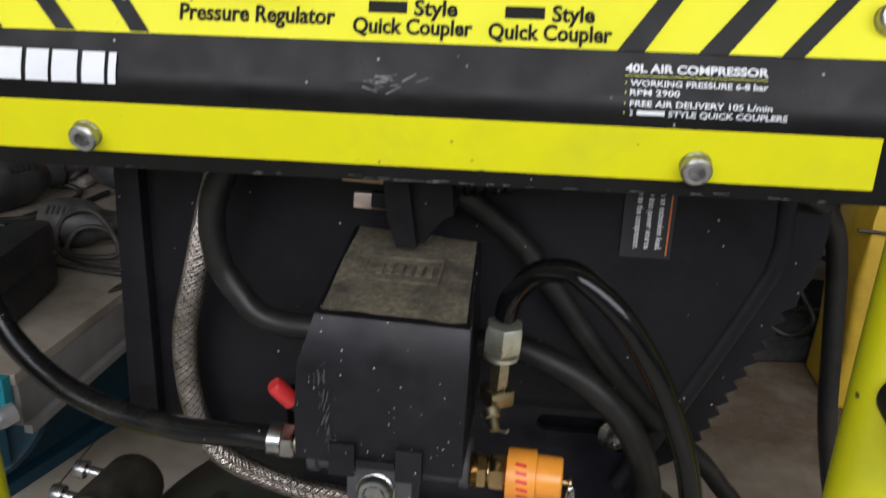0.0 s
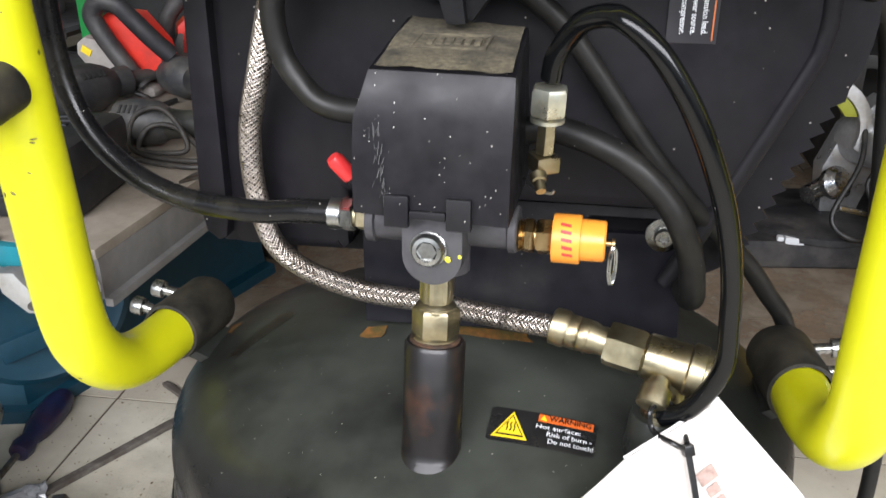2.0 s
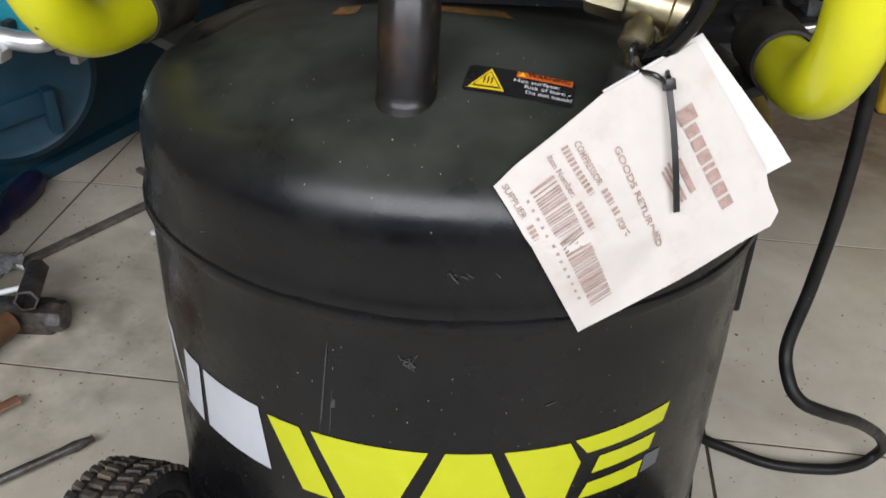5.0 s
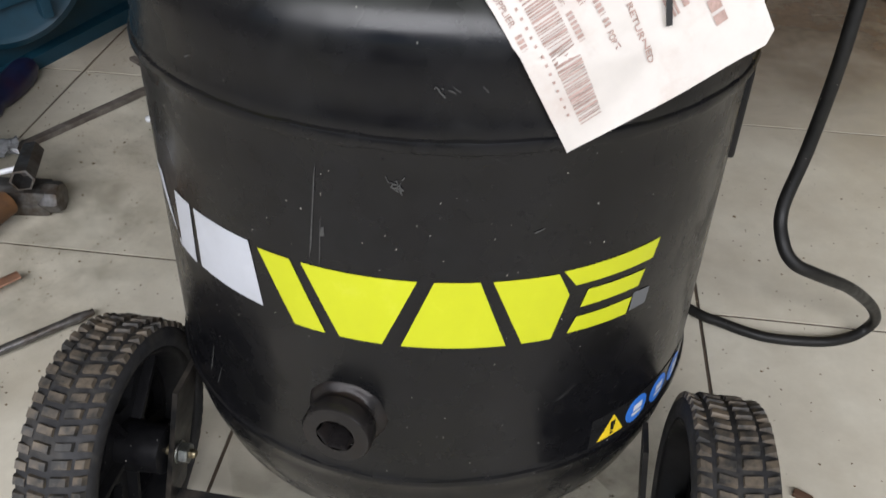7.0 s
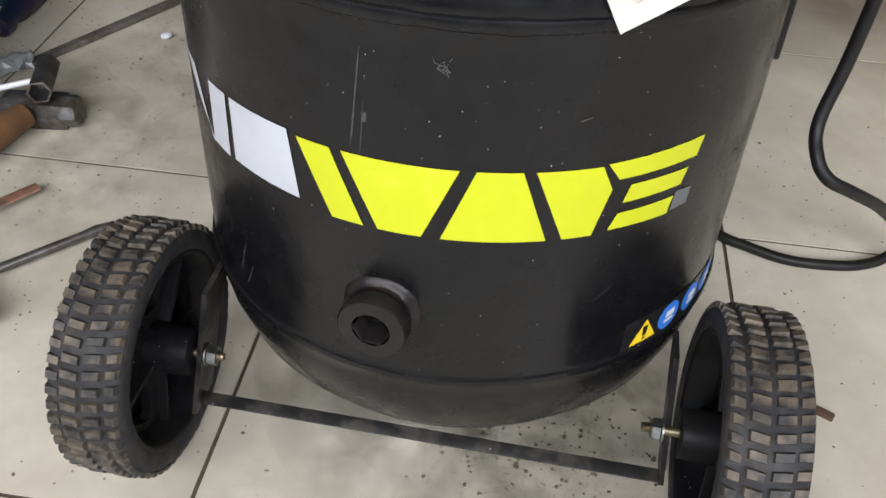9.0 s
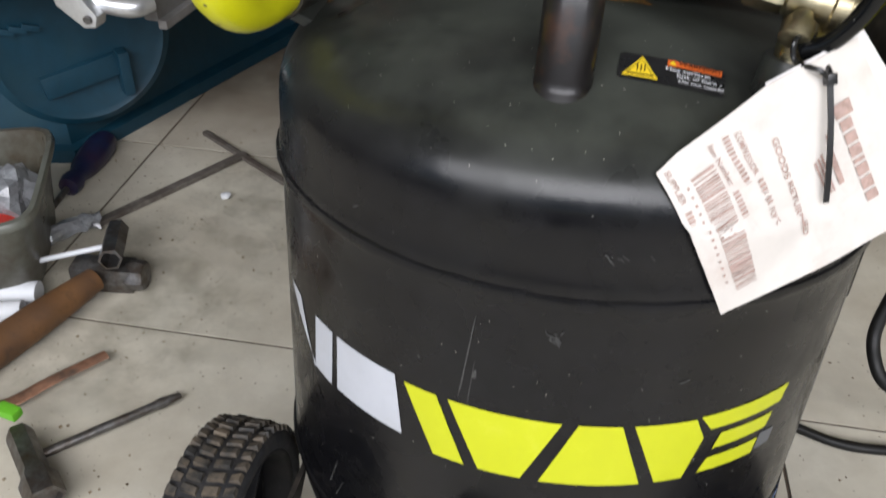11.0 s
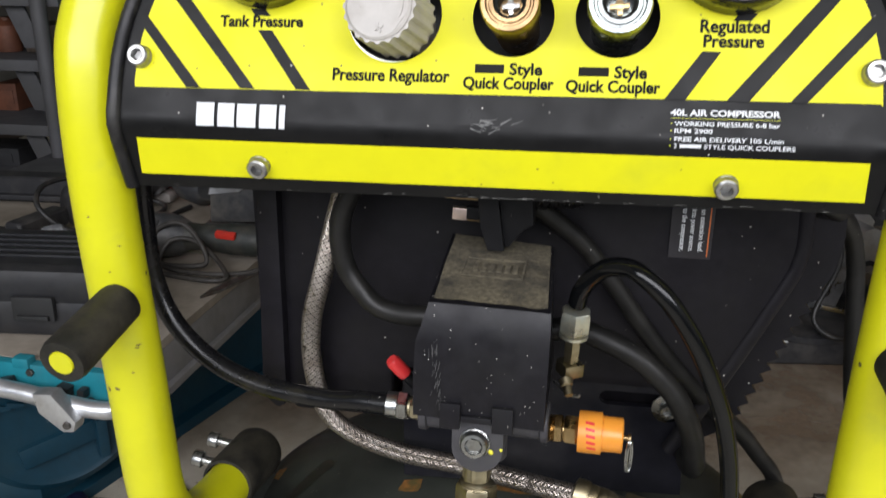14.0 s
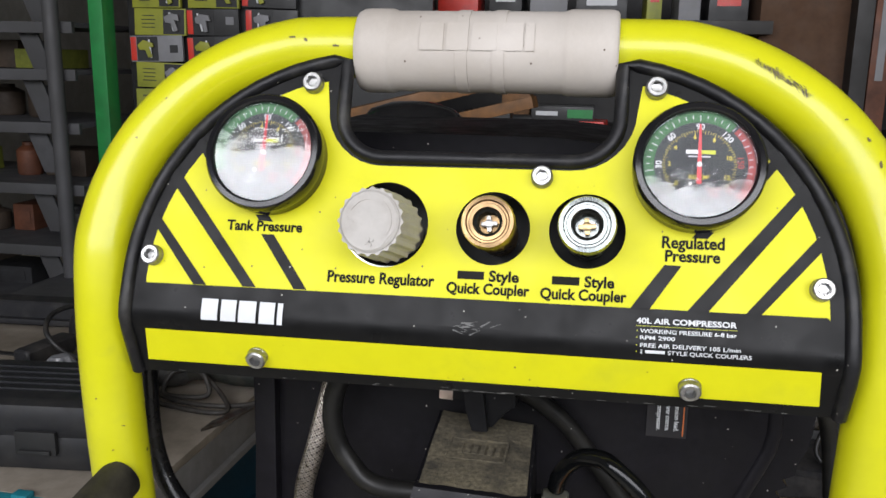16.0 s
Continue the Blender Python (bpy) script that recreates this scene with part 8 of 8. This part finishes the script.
# ---- mitre saw and yellow can on the floor at the right ----
MS = T(0.50, 1.33, 0) @ pose(0, 0, 0, 0, 0, 8)
msaw = thing("mitre_saw", MS, "silver and lime mitre saw on a black base on the floor", "mitre saw")
bm = bmesh.new()
add_box(bm, 0.52, 0.30, 0.055, MS @ T(0.02, 0.06, 0.0278), 0.012, 3)
lathe(bm, [(0.13, 0), (0.13, 0.012), (0.12, 0.016), (0, 0.016)], 36, MS @ T(0, 0.02, 0.055))
part("base", bm, M_DARK, msaw, "black cast base")
bm = bmesh.new()
prism(bm, [(-0.02, 0.07), (0.05, 0.07), (0.075, 0.16), (0.10, 0.26), (0.06, 0.30), (0.0, 0.24), (-0.03, 0.16)], 0.05, MS @ T(0.03, 0.08, 0) @ XZ, 0.008)
lathe(bm, [(0.045, 0), (0.050, 0.02), (0.045, 0.10), (0.02, 0.11), (0, 0.11)], 24, MS @ T(0.06, 0.06, 0.22) @ pose(0, 0, 0, 90, 0, 20))
part("arm", bm, M_ALUM, msaw, "silver cast arm", smooth=50)
bm = bmesh.new()
GUARD = T(0.455, 1.36, 0.245)
prism(bm, [(0.105 * math.cos(radians(a)), 0.105 * math.sin(radians(a))) for a in range(-25, 76, 8)] + [(0.082 * math.cos(radians(a)), 0.082 * math.sin(radians(a))) for a in range(75, -26, -8)], 0.045, GUARD @ XZ, 0.006)
guard = part("blade_guard", bm, M_ALUM, msaw, "silver curved blade guard", smooth=50)
bm = bmesh.new()
prism(bm, [(0.081 * math.cos(radians(a)), 0.081 * math.sin(radians(a))) for a in range(20, 76, 8)] + [(0.060 * math.cos(radians(a)), 0.060 * math.sin(radians(a))) for a in range(75, 19, -8)], 0.035, GUARD @ T(0, -0.004, 0) @ XZ, 0.004)
part("lime_band", bm, M_PACKLIME, guard, "lime yellow inner band", smooth=50)
bm = bmesh.new()
lathe(bm, [(0.018, 0), (0.018, 0.05), (0, 0.052)], 16, MS @ T(-0.035, -0.01, 0.12) @ pose(0, 0, 0, 0, 75, 30))
lathe(bm, [(0.030, 0), (0.032, 0.015), (0.020, 0.03), (0, 0.031)], 20, MS @ T(0.00, -0.03, 0.15) @ pose(0, 0, 0, 60, 0, 20))
add_box(bm, 0.10, 0.012, 0.010, MS @ T(0.06, -0.05, 0.10) @ pose(0, 0, 0, 0, 12, 0), 0.003)
part("clamp", bm, M_CHROME, msaw, "bright clamp fittings")
bm = bmesh.new()
sweep(bm, smooth_path([MS @ Vector(p) for p in ((0.05, 0.0, 0.27), (0.03, -0.06, 0.20), (-0.02, -0.10, 0.11), (0.02, -0.12, 0.075), (0.08, -0.09, 0.09), (0.05, -0.06, 0.16), (0.10, -0.05, 0.20), (0.14, -0.08, 0.10))], 7), 0.005, 10)
part("cord", bm, M_CORD, msaw, "black coiled cord")
bm = bmesh.new()
add_box(bm, 0.035, 0.02, 0.014, T(0.44, 1.24, 0.0568), 0.004)
add_box(bm, 0.012, 0.014, 0.012, T(0.415, 1.24, 0.0568), 0.003)
solo("white_plug", bm, M_WHITE, "small white plug lying on the black base", "plug")
YC = T(0.69, 1.16, 0)
can = thing("yellow_can", YC, "yellow plastic fuel can on the tiled floor", "fuel can")
bm = bmesh.new()
b = bmesh.new()
bmesh.ops.create_cube(b, size=1.0)
bmesh.ops.scale(b, vec=(0.21, 0.16, 0.46), verts=b.verts)
bmesh.ops.subdivide_edges(b, edges=b.edges[:], cuts=3, use_grid_fill=True)
for v in b.verts:
    v.co.x *= 1 + 0.06 * math.sin(v.co.z * 14)
    if v.co.z > 0.2:
        v.co.x *= 0.72
        v.co.y *= 0.8
bmesh.ops.bevel(b, geom=[e for e in b.edges if e.calc_face_angle(0) > 0.8], offset=0.014, segments=3, profile=0.6, affect='EDGES')
merge(bm, b, YC @ T(0, 0, 0.2305))
part("can_body", bm, M_YCAN, can, smooth=60)
bm = bmesh.new()
sweep(bm, smooth_path([YC @ Vector(p) for p in ((-0.06, 0, 0.455), (-0.05, 0, 0.50), (0.03, 0, 0.505), (0.06, 0, 0.455))], 6), 0.013, 12)
part("can_handle", bm, M_YCAN, can)
bm = bmesh.new()
for z in (0.33, 0.43):
    sweep(bm, smooth_path([YC @ Vector(p) for p in ((-0.125, -0.088, z), (0.0, -0.094, z - 0.004), (0.125, -0.088, z + 0.004))], 6), 0.003, 8)
part("strap", bm, M_CORD, can, "black strap line")

# ---- things on the floor at the left ----
M_BARGREY = material("dull_brown_grey_bar", (0.13, 0.115, 0.10), 0.6, grain=0.3, scale=120, second=(0.07, 0.055, 0.045), patch=40, amount=0.45)
sd = thing("floor_screwdriver", T(-0.636, 0.530, 0.0), "navy handled screwdriver lying on the tiles", "screwdriver")
SDM = along((-0.642, 0.585, 0.0170), (-0.628, 0.455, 0.0140))
bm = bmesh.new()
lathe(bm, [(0.0, 0.0), (0.014, 0.003), (0.0190, 0.018), (0.0195, 0.050), (0.0165, 0.080), (0.0110, 0.098), (0.0150, 0.112), (0.0130, 0.126), (0.006, 0.130), (0, 0.130)], 10, SDM)
part("handle", bm, material("navy_handle", (0.010, 0.013, 0.045), 0.4, grain=0.2, scale=90, second=(0.03, 0.012, 0.03), patch=30, amount=0.4), sd, "navy plastic handle")
bm = bmesh.new()
lathe(bm, [(0.0042, 0.126), (0.0042, 0.172), (0.002, 0.178), (0, 0.178)], 12, SDM)
part("shaft", bm, M_IRON, sd, "dark steel shaft")
TB = T(-0.645, 0.311, 0) @ pose(0, 0, 0, 0, 0, 25)
M_TUB = material("grimy_clear_tub", (0.125, 0.13, 0.108), 0.35, grain=0.1, scale=60, second=(0.06, 0.048, 0.032), patch=14, amount=0.47)
tub = thing("plastic_tub", TB, "grimy grey plastic tub of loose hardware on the tiles", "tub")


def tub_ring(profile):
    """A round profile turned into a box with rounded corners."""
    b = bmesh.new()
    lathe(b, profile, 48, None, cap=False)
    for v in b.verts:
        a = math.atan2(v.co.y, v.co.x)
        r = math.hypot(v.co.x, v.co.y)
        k = (abs(math.cos(a)) ** 7 + abs(math.sin(a)) ** 7) ** (-1 / 7)
        v.co.x, v.co.y = r * k * math.cos(a) * 0.76, r * k * math.sin(a) * 0.915
    return b


part("tub_wall", tub_ring([(0.0, 0.0), (0.085, 0.0), (0.093, 0.010), (0.1095, 0.110), (0.1080, 0.110), (0.0915, 0.011), (0.0, 0.006)]), M_TUB, tub, m=TB)
part("tub_rim", tub_ring([(0.1075, 0.109), (0.1150, 0.109), (0.1180, 0.107), (0.1185, 0.112), (0.1160, 0.1155), (0.1090, 0.1155), (0.1075, 0.109)]), M_TUB, tub, "rolled plastic rim", TB)
for i, (x, y, z, s) in enumerate(((0.028, 0.012, 0.078, 0.046), (-0.030, 0.035, 0.080, 0.046), (-0.02, -0.040, 0.070, 0.046))):
    b = bmesh.new()
    bmesh.ops.create_icosphere(b, subdivisions=3, radius=s)
    for v in b.verts:
        v.co *= 1 + 0.35 * noise.noise(v.co * 42 + Vector((i * 7, 0, 0)))
        v.co.z *= 0.8
    solo("plastic_bag", b, M_FOIL, "crumpled clear plastic bag in the tub", "plastic bag", "bags in the tub", m=TB @ T(x, y, z), smooth=0)
bm = bmesh.new()
add_box(bm, 0.05, 0.045, 0.05, TB @ T(0.040, -0.045, 0.055) @ pose(0, 0, 0, 10, 20, 30), 0.006)
solo("red_part", bm, M_REDTOOL, "red plastic part in the tub", "hardware")


def laid(name, a, b_, prof_, mat_, label, category, seg=20, parts=()):
    m = along(a, b_)
    t = thing(name, m, label, category)
    bm = bmesh.new()
    lathe(bm, prof_, seg, m)
    part("shank" if parts else "bar", bm, mat_, t)
    for nm, pr, mt, sg in parts:
        bm = bmesh.new()
        lathe(bm, pr, sg, m)
        part(nm, bm, mt, t)
    return t


laid("flat_screwdriver", (-0.431, 0.055, 0.008), (-0.334, 0.163, 0.006), [(0.0045, 0), (0.0045, 0.118), (0.0055, 0.128), (0.003, 0.145), (0, 0.146)], M_IRON, "worn steel screwdriver shank on the tiles", "screwdriver", 10)
laid("box_spanner", (-0.448, 0.078, 0.018), (-0.385, 0.020, 0.018), [(0.0105, 0), (0.0120, 0.006), (0.0120, 0.055), (0.0165, 0.064), (0.0165, 0.090), (0.0135, 0.0905), (0.0120, 0.084), (0, 0.084)], M_IRON, "dark steel box spanner on the tiles", "socket", 6)
bm = bmesh.new()
add_box(bm, 0.022, 0.012, 0.010, T(-0.4585, 0.0860, 0.0335) @ pose(0, 0, 0, 0, 0, -10), 0.003)
solo("green_clip", bm, material("bright_green_plastic", (0.12, 0.42, 0.02), 0.4, grain=0.1, scale=80), "bright green plastic clip on the spanner", "clip")
# hammer
hm = thing("hammer", T(-0.47, 0.30, 0), "hammer with a worn brown wooden handle and dark steel head", "hammer")
bm = bmesh.new()
sweep(bm, smooth_path([(-0.492, 0.288, 0.022), (-0.510, 0.235, 0.020), (-0.535, 0.160, 0.018), (-0.560, 0.075, 0.018), (-0.580, 0.0, 0.018)], 6), lambda t: 0.0135 + 0.006 * math.sin(t * 3.0), 18)
part("handle", bm, material("dark_worn_handle_wood", (0.14, 0.065, 0.023), 0.6, grain=0.4, scale=60, second=(0.06, 0.03, 0.015), patch=30, amount=0.45, bump=0.15), hm, "worn brown wooden handle")
bm = bmesh.new()
add_box(bm, 0.070, 0.030, 0.032, T(-0.490, 0.306, 0.0165) @ pose(0, 0, 0, 0, 0, 8), 0.006, 2)
lathe(bm, [(0.0145, 0), (0.0175, 0.006), (0.0175, 0.018), (0.0155, 0.022), (0, 0.022)], 8, along((-0.466, 0.309, 0.0178), (-0.42, 0.3155, 0.0178)))
part("head", bm, M_IRON, hm, "dark steel hammer head")
sk = thing("tube_socket", T(-0.475, 0.31, 0.03), "hexagon tube socket resting on the hammer head", "socket")
SKM = along((-0.500, 0.360, 0.040), (-0.468, 0.288, 0.050))
bm = bmesh.new()
lathe(bm, [(0.0125, 0), (0.0130, 0.05), (0.0130, 0.0745), (0.0105, 0.075), (0.0105, 0.045), (0, 0.045)], 6, SKM, cap=False)
part("socket_body", bm, M_IRON, sk)
bm = bmesh.new()
sweep(bm, smooth_path([(-0.490, 0.318, 0.046), (-0.53, 0.300, 0.040), (-0.59, 0.270, 0.032)], 5), 0.0032, 10)
part("tommy_bar", bm, M_WHITE, sk, "pale bar")
for a, b_, r in (((-0.545, 0.262, 0.0135), (-0.66, 0.235, 0.0135), 0.013), ((-0.545, 0.232, 0.0125), (-0.66, 0.190, 0.0125), 0.012)):
    laid("white_pipe", a, b_, [(r * 0.8, 0.0), (r, 0.0), (r, 0.12), (r * 0.8, 0.12), (r * 0.8, 0.02), (0, 0.02)], M_WHITE, "short white plastic pipe on the tiles", "pipe", 20)
bm = bmesh.new()
sweep(bm, smooth_path([(-0.60, 0.05, 0.010), (-0.53, 0.088, 0.010), (-0.488, 0.112, 0.009), (-0.462, 0.150, 0.011), (-0.430, 0.196, 0.010)], 6), lambda t: 0.0085 - 0.002 * t, 10)
for v in bm.verts:
    v.co.z = max(0.002, 0.4 * v.co.z + 0.004)
solo("copper_strip", bm, material("dull_copper", (0.36, 0.19, 0.12), 0.45, metal=0.6, grain=0.25, scale=120, second=(0.12, 0.09, 0.07), patch=45, amount=0.45), "dull copper strip on the tiles", "metal offcut")
for a, b_, w, mt, nm in (((-0.562, 0.405, 0.0045), (-0.449, 0.612, 0.0045), 0.0070, M_BARGREY, "flat_bar"), ((-0.530, 0.655, 0.0045), (-0.300, 0.510, 0.0045), 0.0055, M_BARGREY, "steel_rod")):
    m = along(a, b_)
    bm = bmesh.new()
    L_ = (Vector(b_) - Vector(a)).length
    add_box(bm, w * 1.6, w, L_, m @ T(0, 0, L_ / 2), 0.001)
    solo(nm, bm, mt, "dull steel bar lying across the tiles", "metal bar", "bars on the floor")
bm = bmesh.new()
sweep(bm, smooth_path([(-0.64, 0.300, 0.014), (-0.60, 0.335, 0.016), (-0.575, 0.385, 0.014), (-0.555, 0.405, 0.012)], 5), 0.010, 10)
for v in bm.verts:
    v.co += Vector((noise.noise(v.co * 90), noise.noise(v.co * 90 + Vector((3, 0, 0))), 0.5 * abs(noise.noise(v.co * 70)))) * 0.010
    v.co.z = max(0.001, v.co.z)
solo("twisted_wrap", bm, M_FOIL, "twisted clear plastic wrap on the floor", "plastic wrap", smooth=0)
b = bmesh.new()
bmesh.ops.create_icosphere(b, subdivisions=2, radius=0.007)
for v in b.verts:
    v.co *= 1 + 0.4 * noise.noise(v.co * 300)
    v.co.z *= 0.6
solo("white_crumb", b, M_WHITE, "small white crumb on the tiles", "crumb", m=T(-0.434, 0.506, 0.0042))
# floor grit
bm = bmesh.new()
rs = random.Random(5)
M_GRIT = material("brown_grit", (0.22, 0.165, 0.10), 0.9, grain=0.5, scale=200, second=(0.09, 0.07, 0.05), patch=120, amount=0.45)
for i in range(1500):
    x, y = (rs.gauss(-0.50, 0.12), rs.uniform(0.02, 0.70)) if i % 3 else (rs.uniform(-0.35, 0.55), rs.uniform(-0.15, 0.75))
    s = abs(rs.gauss(0, 0.0007)) + 0.0003
    vs = [bm.verts.new((x + s * math.cos(a) * rs.uniform(0.6, 1.3), y + s * math.sin(a) * rs.uniform(0.6, 1.3), 0.0003)) for a in (0.3, 1.9, 3.2, 4.9)]
    apex = bm.verts.new((x, y, s * 0.8))
    for k in range(4):
        bm.faces.new((vs[k], vs[(k + 1) % 4], apex))
solo("floor_grit", bm, M_GRIT, "brown grit and sawdust crumbs on the tiles", "grit", kind="stuff", smooth=0)
# oily grime under the compressor, with crumbs; shade there is painted into the film
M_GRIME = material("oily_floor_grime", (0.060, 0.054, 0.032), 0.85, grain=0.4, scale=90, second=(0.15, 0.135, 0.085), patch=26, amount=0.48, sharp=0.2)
M_FILM_SHADE = material("oily_film_and_shade", (0.085, 0.080, 0.048), 0.42, grain=0.35, scale=70, second=(0.14, 0.125, 0.08), patch=18, amount=0.48, sharp=0.2)
fn = M_FILM_SHADE.node_tree
# film and painted shade break up in blotches and thin out towards the edge
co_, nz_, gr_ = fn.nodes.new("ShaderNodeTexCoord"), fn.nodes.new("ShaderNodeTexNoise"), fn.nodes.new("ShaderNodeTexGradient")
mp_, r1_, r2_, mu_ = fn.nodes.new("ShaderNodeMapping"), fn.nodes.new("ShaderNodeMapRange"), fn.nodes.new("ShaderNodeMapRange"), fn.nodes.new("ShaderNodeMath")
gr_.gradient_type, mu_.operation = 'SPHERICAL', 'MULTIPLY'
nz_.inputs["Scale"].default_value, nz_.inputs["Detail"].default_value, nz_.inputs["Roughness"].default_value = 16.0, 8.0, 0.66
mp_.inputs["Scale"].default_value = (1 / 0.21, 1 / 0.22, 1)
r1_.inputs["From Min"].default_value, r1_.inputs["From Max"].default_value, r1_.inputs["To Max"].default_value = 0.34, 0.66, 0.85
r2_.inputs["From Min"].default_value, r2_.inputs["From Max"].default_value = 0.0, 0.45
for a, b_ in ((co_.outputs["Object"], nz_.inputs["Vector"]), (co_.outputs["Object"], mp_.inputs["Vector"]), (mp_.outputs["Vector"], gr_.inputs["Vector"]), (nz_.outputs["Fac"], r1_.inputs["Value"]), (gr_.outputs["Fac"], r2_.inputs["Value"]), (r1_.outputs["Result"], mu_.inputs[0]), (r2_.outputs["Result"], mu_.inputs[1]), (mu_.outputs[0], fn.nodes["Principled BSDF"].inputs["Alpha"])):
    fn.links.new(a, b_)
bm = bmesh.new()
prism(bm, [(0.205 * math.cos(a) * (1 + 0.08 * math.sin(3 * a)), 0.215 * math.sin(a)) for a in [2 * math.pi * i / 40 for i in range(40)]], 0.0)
solo("floor_grime", bm, M_FILM_SHADE, "thin oily brown green film and painted shade on the tiles under the compressor", "grime", kind="stuff", m=T(0.02, 0.12, 0.0006), smooth=0)
# blotchy brown film over the back of the floor, denser towards the rear
M_BROWNFILM = material("blotchy_brown_film", (0.20, 0.135, 0.085), 0.8, grain=0.3, scale=90, second=(0.12, 0.085, 0.055), patch=8, amount=0.47, sharp=0.2)
sn = M_BROWNFILM.node_tree
tc_, nz_, xy_ = sn.nodes.new("ShaderNodeTexCoord"), sn.nodes.new("ShaderNodeTexNoise"), sn.nodes.new("ShaderNodeSeparateXYZ")
r1_, r2_, mu_ = sn.nodes.new("ShaderNodeMapRange"), sn.nodes.new("ShaderNodeMapRange"), sn.nodes.new("ShaderNodeMath")
mu_.operation = 'MULTIPLY'
nz_.inputs["Scale"].default_value, nz_.inputs["Detail"].default_value, nz_.inputs["Roughness"].default_value = 9.0, 8.0, 0.66
for key, v1, v2 in (("From Min", 0.25, -0.62), ("From Max", 0.65, -0.20), ("To Min", 0.35, 0.0), ("To Max", 0.85, 1.0)):
    r1_.inputs[key].default_value, r2_.inputs[key].default_value = v1, v2
for a, b_ in ((tc_.outputs["Object"], nz_.inputs["Vector"]), (tc_.outputs["Object"], xy_.inputs[0]), (nz_.outputs["Fac"], r1_.inputs["Value"]), (xy_.outputs[1], r2_.inputs["Value"]), (r1_.outputs["Result"], mu_.inputs[0]), (r2_.outputs["Result"], mu_.inputs[1]), (mu_.outputs[0], sn.nodes["Principled BSDF"].inputs["Alpha"])):
    sn.links.new(a, b_)
bm = bmesh.new()
prism(bm, [(-2.4, -0.62), (2.4, -0.62), (2.4, 1.4), (-2.4, 1.4)], 0.0)
solo("floor_sawdust", bm, M_BROWNFILM, "thin brown film over the tiles at the back", "sawdust", kind="stuff", m=T(0.0, 1.18, 0.0004), smooth=0)
# dirt smudges round the tools; the one before the tank also paints shade there
M_SMUDGE_SHADE = M_FILM_SHADE.copy()
M_SMUDGE_SHADE.name = "brown_green_smudge"
for n_ in M_SMUDGE_SHADE.node_tree.nodes:
    if n_.type == 'MAP_RANGE' and abs(n_.inputs["To Max"].default_value - 0.85) < 0.01:
        n_.inputs["To Max"].default_value = 0.32
for x, y, k in ((-0.47, 0.27, 1.0), (-0.34, 0.52, 0.8), (0.05, -0.20, 1.5)):
    bm = bmesh.new()
    prism(bm, [(0.205 * math.cos(a), 0.215 * math.sin(a)) for a in [2 * math.pi * i / 40 for i in range(40)]], 0.0)
    solo("floor_smudge", bm, M_SMUDGE_SHADE, "faint brown green smudge and painted shade on the tiles", "grime", kind="stuff", m=T(x, y, 0.0006) @ pose(0, 0, 0, 0, 0, 60 * k) @ Matrix.Scale(k, 4), smooth=0)
bm = bmesh.new()
for i in range(420):
    x, y = rs.gauss(0.10, 0.05), rs.gauss(0.02, 0.05)
    r = abs(rs.gauss(0, 0.0008)) + 0.0003
    vs = [bm.verts.new((x + r * math.cos(a) * rs.uniform(0.5, 1.4), y + r * math.sin(a) * rs.uniform(0.5, 1.4), 0.0009)) for a in (0.2, 1.5, 2.9, 4.1, 5.3)]
    apex = bm.verts.new((x, y, 0.0009 + r * 0.5))
    for k in range(5):
        bm.faces.new((vs[k], vs[(k + 1) % 5], apex))
solo("floor_crumbs", bm, M_GRIME, "dark oily crumbs on the tiles under the compressor", "grime", kind="stuff", smooth=0)
bm = bmesh.new()
add_box(bm, 0.015, 0.0065, 0.005, T(0.302, 0.075, 0.0027) @ pose(0, 0, 0, 0, 0, -25), 0.002)
solo("wood_chip", bm, M_CARD, "small brown wood chip on the tiles", "wood chip")

# ---- floor tiles ----
tile_me = None
CA, SA = math.cos(TURN_F), math.sin(TURN_F)
tn = 0
for i in range(-6, 6):
    for j in range(-6, 10):
        if tile_me is None:
            b = bmesh.new()
            add_box(b, 0.3985, 0.3655, 0.008, T(0, 0, -0.004))
            tile_me = mesh_of("tile", b, M_TILE, 0)
        gx, gy = 0.2459 + (i + 0.5) * 0.402, 0.2658 + (j + 0.5) * 0.369
        part("tile", tile_me, None, FLOOR, m=T(gx * CA - gy * SA, gx * SA + gy * CA, 0.0) @ Matrix.Rotation(TURN_F, 4, 'Z'))
